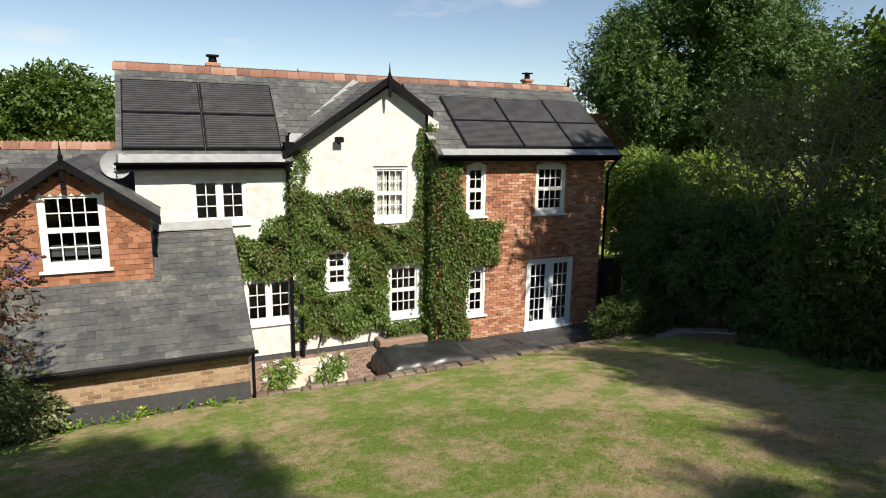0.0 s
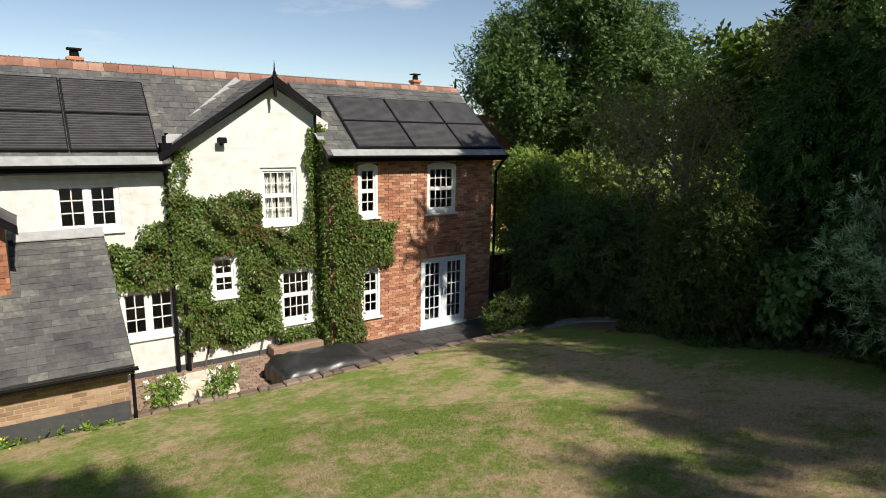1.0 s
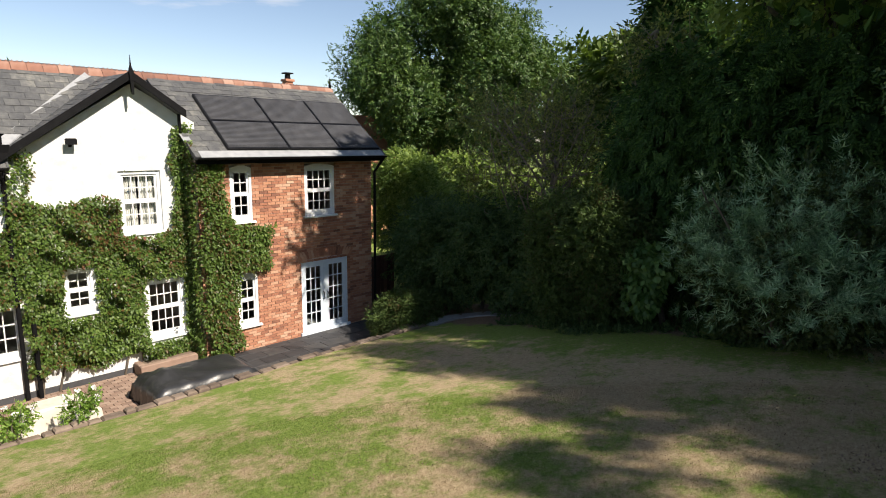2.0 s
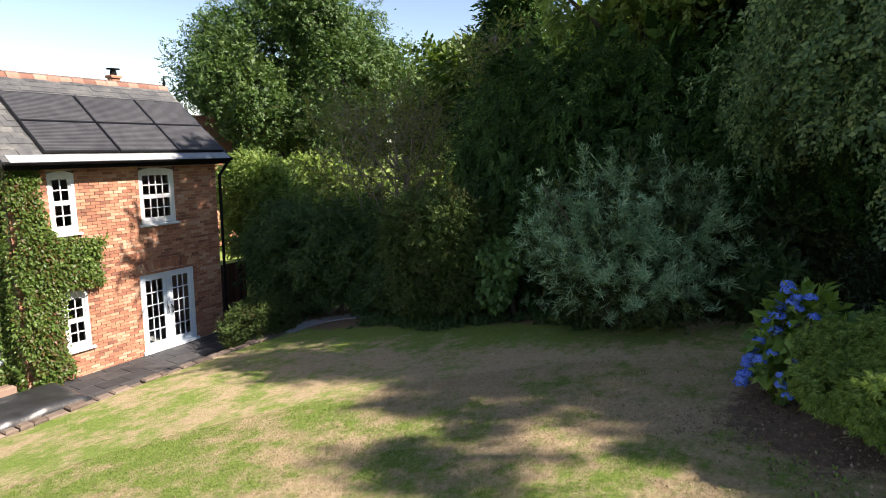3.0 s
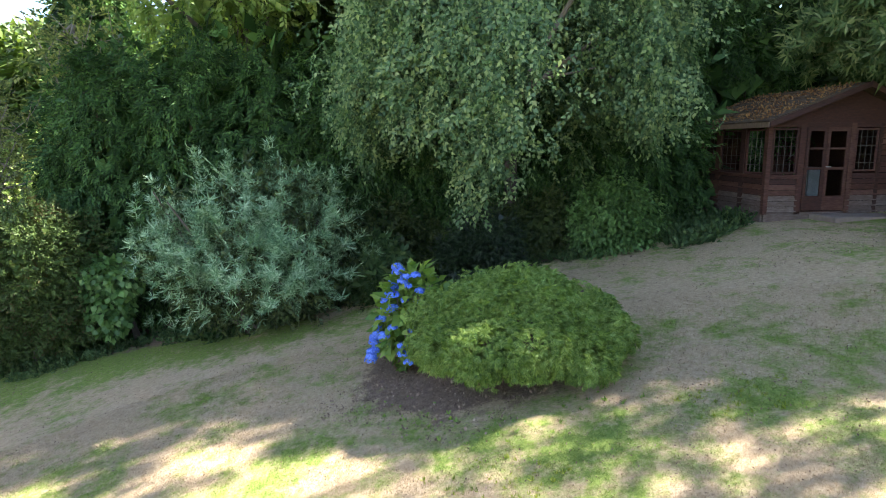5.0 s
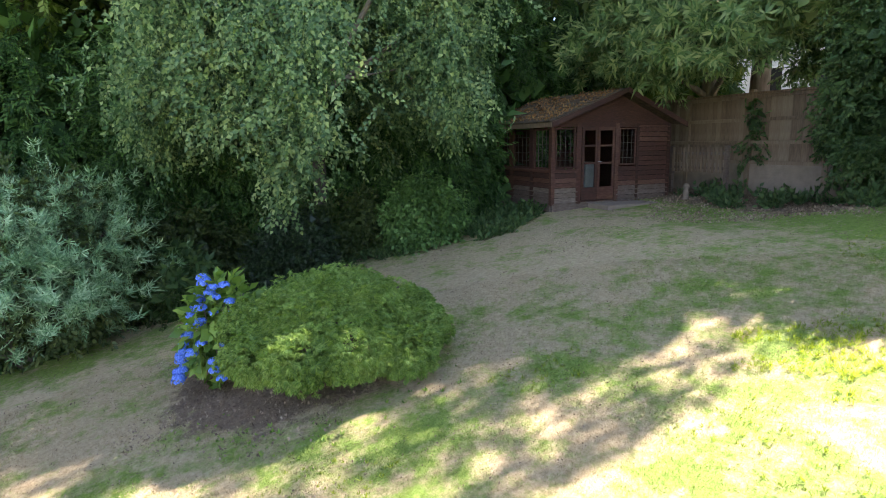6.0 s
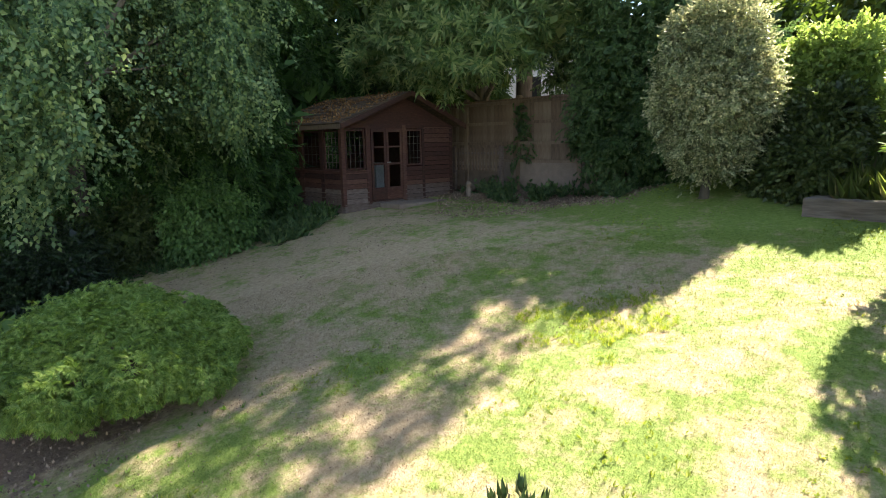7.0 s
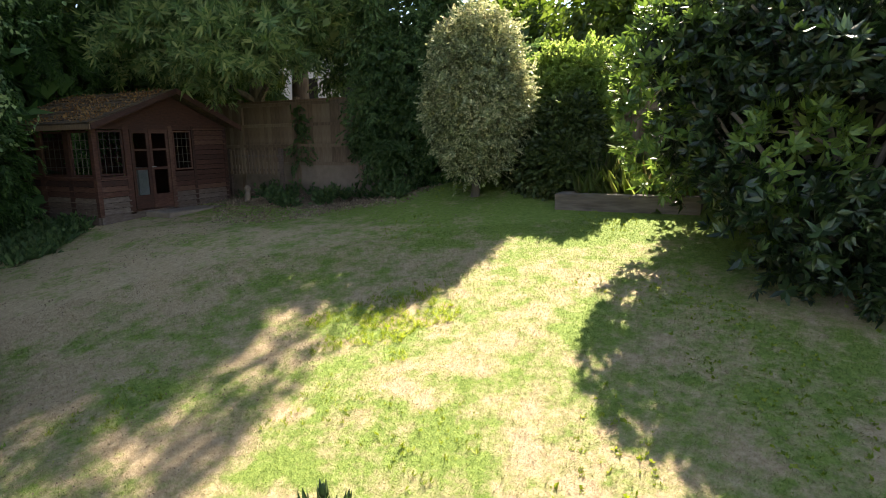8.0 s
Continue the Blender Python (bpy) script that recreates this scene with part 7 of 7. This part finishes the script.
L_GREENBLADE = leaf_material("green_blade", [(0.09, 0.14, 0.018), (0.17, 0.24, 0.032), (0.28, 0.33, 0.065)], rough=0.6, through_light=0.5)
lawn_tufts("lawn_grass", "short patchy lawn grass, green and straw", 620000, 211, M_BLADE, 0.027, lambda x, y: np.hypot(x, y) < 9.0, diamond(1, 0.11, 0.2), 1.1)
lawn_tufts("lush_tufts", "longer lush green tufts in the lawn", 26000, 213, L_GREENBLADE, 0.042, lambda x, y: (x < 5.5) & (x > 0.5) & (y < 1) & (np.sin(x * 2.1 + y) + np.sin(y * 2.6 - x * 0.6) + np.sin(x * 4.3) * 0.6 + 0.5 * np.sin(x * 9.1) * np.sin(y * 8.3) > 1.15))

ground_plants("lawn_clover", "small round-leaved weeds in the shaded lawn", 900, (-2.5, 1.0, -7.0, -3.0), rosette(5, 1.0, 0.7, 25, 74), 0.035, L_GREENBLADE, 214, keep=lambda x, y: np.sin(x * 3 + y * 2) > -0.3)
ground_plants("broad_weed", "clump of long grass and weeds in the lawn", 1500, (2.4, 4.3, -6.3, -4.2), rosette(7, 1.0, 0.12, 45, 75), 0.06, L_GREENBLADE, 215, keep=lambda x, y: np.hypot((x - 3.35) / 0.85, (y + 5.2) / 0.85) + 0.45 * np.sin(x * 7 + 1) * np.sin(y * 6) < 0.75)
# fallen leaves under the maple, the birch and by the summerhouse
L_FALLEN = material("fallen_leaf", [(0.08, 0.05, 0.032), (0.22, 0.15, 0.10), (0.42, 0.32, 0.22)], 14, 0.9, vary=0.6, island=True)
ground_plants("fallen_leaves", "brown fallen leaves on the ground", 9000, (4.4, 11.5, -8.5, 1.6), diamond(1, 0.7, 0.1), 0.03, L_FALLEN, 221, keep=lambda x, y: ((x > 8.0) & (np.sin(x * 1.7 + y) > 0.1)), up=0.15, category="litter")
ground_plants("lawn_litter", "small dry leaves strewn over the shaded lawn", 30000, (3.5, 11.3, -9.5, 7.0), diamond(1, 0.6, 0.1), 0.02, L_FALLEN, 225, keep=lambda x, y: np.sin(x * 0.9 + 1) * np.sin(y * 0.7) + 0.12 * x - 0.04 * y > 0.3, up=0.15, category="litter")
ground_plants("maple_litter", "dark brown leaves under the maple and hydrangea", 9000, (4.7, 9.0, -3.2, 1.4), diamond(1, 0.7, 0.1), 0.032, L_FALLEN, 223, keep=lambda x, y: np.hypot(x - 6.8, y + 0.9) < 1.5 + 0.5 * np.sin(x * 3.1) * np.sin(y * 2.7), up=0.15, category="litter")
ground_plants("maple_weeds", "small weeds at the maple's edge", 140, (4.6, 6.6, -2.6, 0.3), rosette(5, 1.0, 0.5, 35, 76), 0.045, L_HYDRANGEA, 224, keep=lambda x, y: np.abs(np.hypot(x - 6.5, y + 1.4) - 1.35) < 0.35)
ground_plants("leaf_litter", "dry leaves before the fence and summerhouse", 9000, (5.5, 11.2, -11.6, -7.5), diamond(1, 0.7, 0.1), 0.042, L_FALLEN, 222, keep=lambda x, y: y < -8.6 - 0.8 * np.sin(x * 1.3), up=0.15, category="litter")

tagged(part("paving_slab", Build().soft_box(10.35, 11.05, -10.3, -8.2, 3.9, 4.1, 0.02), M_STONE), "worn stone slab before the summerhouse door", "paving slab")

def path_strip():
    b, pts = Build(), [(11.0, 11.0), (11.6, 11.05), (12.15, 10.85), (12.5, 10.4), (12.65, 9.8), (12.65, 9.1)]
    for (x, y), (u, w) in zip(pts, pts[1:]):
        d = Vector((u - x, w - y, 0)).normalized()
        s = Vector((-d.y, d.x, 0)) * 0.27
        ring = [(x - s.x, y - s.y), (u - s.x, w - s.y), (u + s.x, w + s.y), (x + s.x, y + s.y)]
        b.hexa([(p, q, max(terrain(p, min(q, 11.0)), 0.2) - 0.1) for p, q in ring], [(p, q, max(terrain(p, min(q, 11.0)), 0.2) + 0.035) for p, q in ring])
    return b


structure("garden_path", path_strip(), M_LEAD, "curved grey paved path at the hedge foot", "path")

# rhododendron shoots just under the camera
shoots = empty("young_rhododendron", "glossy young rhododendron shoots", "shrub")
crown("leaves", 16, [(1.85, -2.1, 3.56, 0.16, 0.24, 0.05)], rosette(7, 1.0, 0.3, 62, 16), 0.11, L_RHODO, shoots, 231, fill=0.0, shell=0.6, droop=-3.0, axis_rand=0.2)
add_stems([(limb_path((1.9, -2.15, 2.98), (1.85 + 0.06 * k, -2.1 - 0.08 * k, 3.56), random.Random(k), 0.1), 0.012, 0.006) for k in range(-2, 3)], M_TWIG, shoots)

# hedge and buildings beyond the garden
hedge("clipped_hedge", "tall clipped green hedge beyond the fence", [(1.0, -13.2, 5.7, 1.6, 0.7, 1.6), (-1.2, -13.2, 5.7, 1.6, 0.7, 1.6), (2.8, -13.3, 5.6, 1.2, 0.7, 1.5), (-3.4, -13.2, 5.7, 1.6, 0.7, 1.7)], 9000, T_SPRIG, 0.2, L_OAK, 241, [(x, -13.2, 4.6, 1.2) for x in (-3, -1, 1, 3)], lump=0.05)
far_house = empty("white_neighbour_house", "white rendered house half hidden behind trees", "house")
fm = Matrix.Translation((23.2, -28.8, 4.0)) @ Matrix.Rotation(radians(36), 4, "Z")
b = Build()
b.box(-3.5, 3.5, -3, 3, 0, 7.2, fm)
part("wall", b, M_WHITE_RENDER, far_house)
part("roof", Build().hexa([(-3.8, -3.4, 7.2), (3.8, -3.4, 7.2), (3.8, 3.4, 7.2), (-3.8, 3.4, 7.2)], [(-3.8, -0.1, 9.6), (3.8, -0.1, 9.6), (3.8, 0.1, 9.6), (-3.8, 0.1, 9.6)], fm), M_TILE, far_house)
for wx in (-2.2, 0, 2.2):
    w = part("window", Build().box(wx - 0.6, wx + 0.6, 2.95, 3.04, 3.6, 4.9, fm), M_WHITE, far_house)
    part("glass", Build().box(wx - 0.5, wx + 0.5, 3.041, 3.05, 3.7, 4.8, fm), M_PANEL_FRAME, w)
    w = part("window", Build().box(wx - 0.6, wx + 0.6, -3.04, -2.95, 3.6, 4.9, fm), M_WHITE, far_house)
    part("glass", Build().box(wx - 0.5, wx + 0.5, -3.05, -3.041, 3.7, 4.8, fm), M_PANEL_FRAME, w)
red_house = empty("red_neighbour_house", "red-roofed neighbouring house behind the trees", "house")
part("wall", Build().box(18.9, 22.5, 25.5, 29, -0.1, 3.9), M_BRICK, red_house)
part("roof", Build().hexa([(18.6, 25.2, 3.9), (22.8, 25.2, 3.9), (22.8, 29.3, 3.9), (18.6, 29.3, 3.9)], [(19.5, 26.6, 6.6), (22.0, 26.6, 6.6), (22.0, 26.8, 6.6), (19.5, 26.8, 6.6)]), M_TILE, red_house)

# woods all round, far off
for i, (tx, ty, h, r, n) in enumerate(((-14, 44, 9.5, 4.5, 11000), (-6, 48, 9.0, 4.5, 9000), (2, 52, 8.5, 4.5, 5000), (-22, 38, 10.5, 4.5, 9000), (12, 52, 9.0, 4.5, 5000), (36, 34, 12.0, 5.5, 6000), (38, 18, 13.0, 5.5, 6000), (34, 6, 14.0, 5.0, 6000), (24, 36, 8.0, 4.0, 5000), (26, 12, 9.5, 3.2, 5000), (30, -14, 15.0, 5.0, 5000), (33, -30, 13.0, 4.0, 4000), (4, -32, 14.0, 5.0, 5000), (14, -34, 14.0, 4.5, 4000))):
    tree("far_tree", "distant broadleaf tree with a full green crown", (tx, ty, terrain(tx, ty) - 0.2), (tx, ty, h - r * 0.5), 0.3, lobes(tx, ty, max(h - r, r * 0.75), r * 1.15, r * 1.15, r, 12, 70 + i, 0.42), n, T_CLUMP, 0.5 if i < 5 else 0.7, L_OAK, 260 + i, limb_n=4, group="far trees", lump=0.22, freq=0.9)


# ---- pieces of walls and roofs ----
def link_pieces():
    for body, rings, parts in LATE:
        rings.sort(key=lambda r: (r[0][0][1], -r[0][0][0]))
        rest = Build()
        for r in rings[parts:]:
            rest.hexa(r[0], r[1])
        ob = part("slating", rest, M_SLATE, body)
        tagged(ob, kind="stuff")
        for r in rings[:parts]:
            part("slate", Build().hexa(r[0], r[1]), M_SLATE_PART, body)
    near = [q for q in BRICKS if q[0] > 7.6 and 2.2 < q[2] < 3.3][:200]
    rest = Build()
    rr = random.Random(2)
    for q in BRICKS:
        a, c, z0, z1 = q
        o = FACADE - rr.uniform(0, 0.005)
        if q in near:
            part("brick", Build().box(a, c, o, FACADE + 0.05, z0, z1), M_BRICK_PART, wall_brick)
        else:
            rest.box(a, c, o, FACADE + 0.05, z0, z1)
    tagged(part("brickwork", rest, M_BRICK, wall_brick), kind="stuff")


link_pieces()
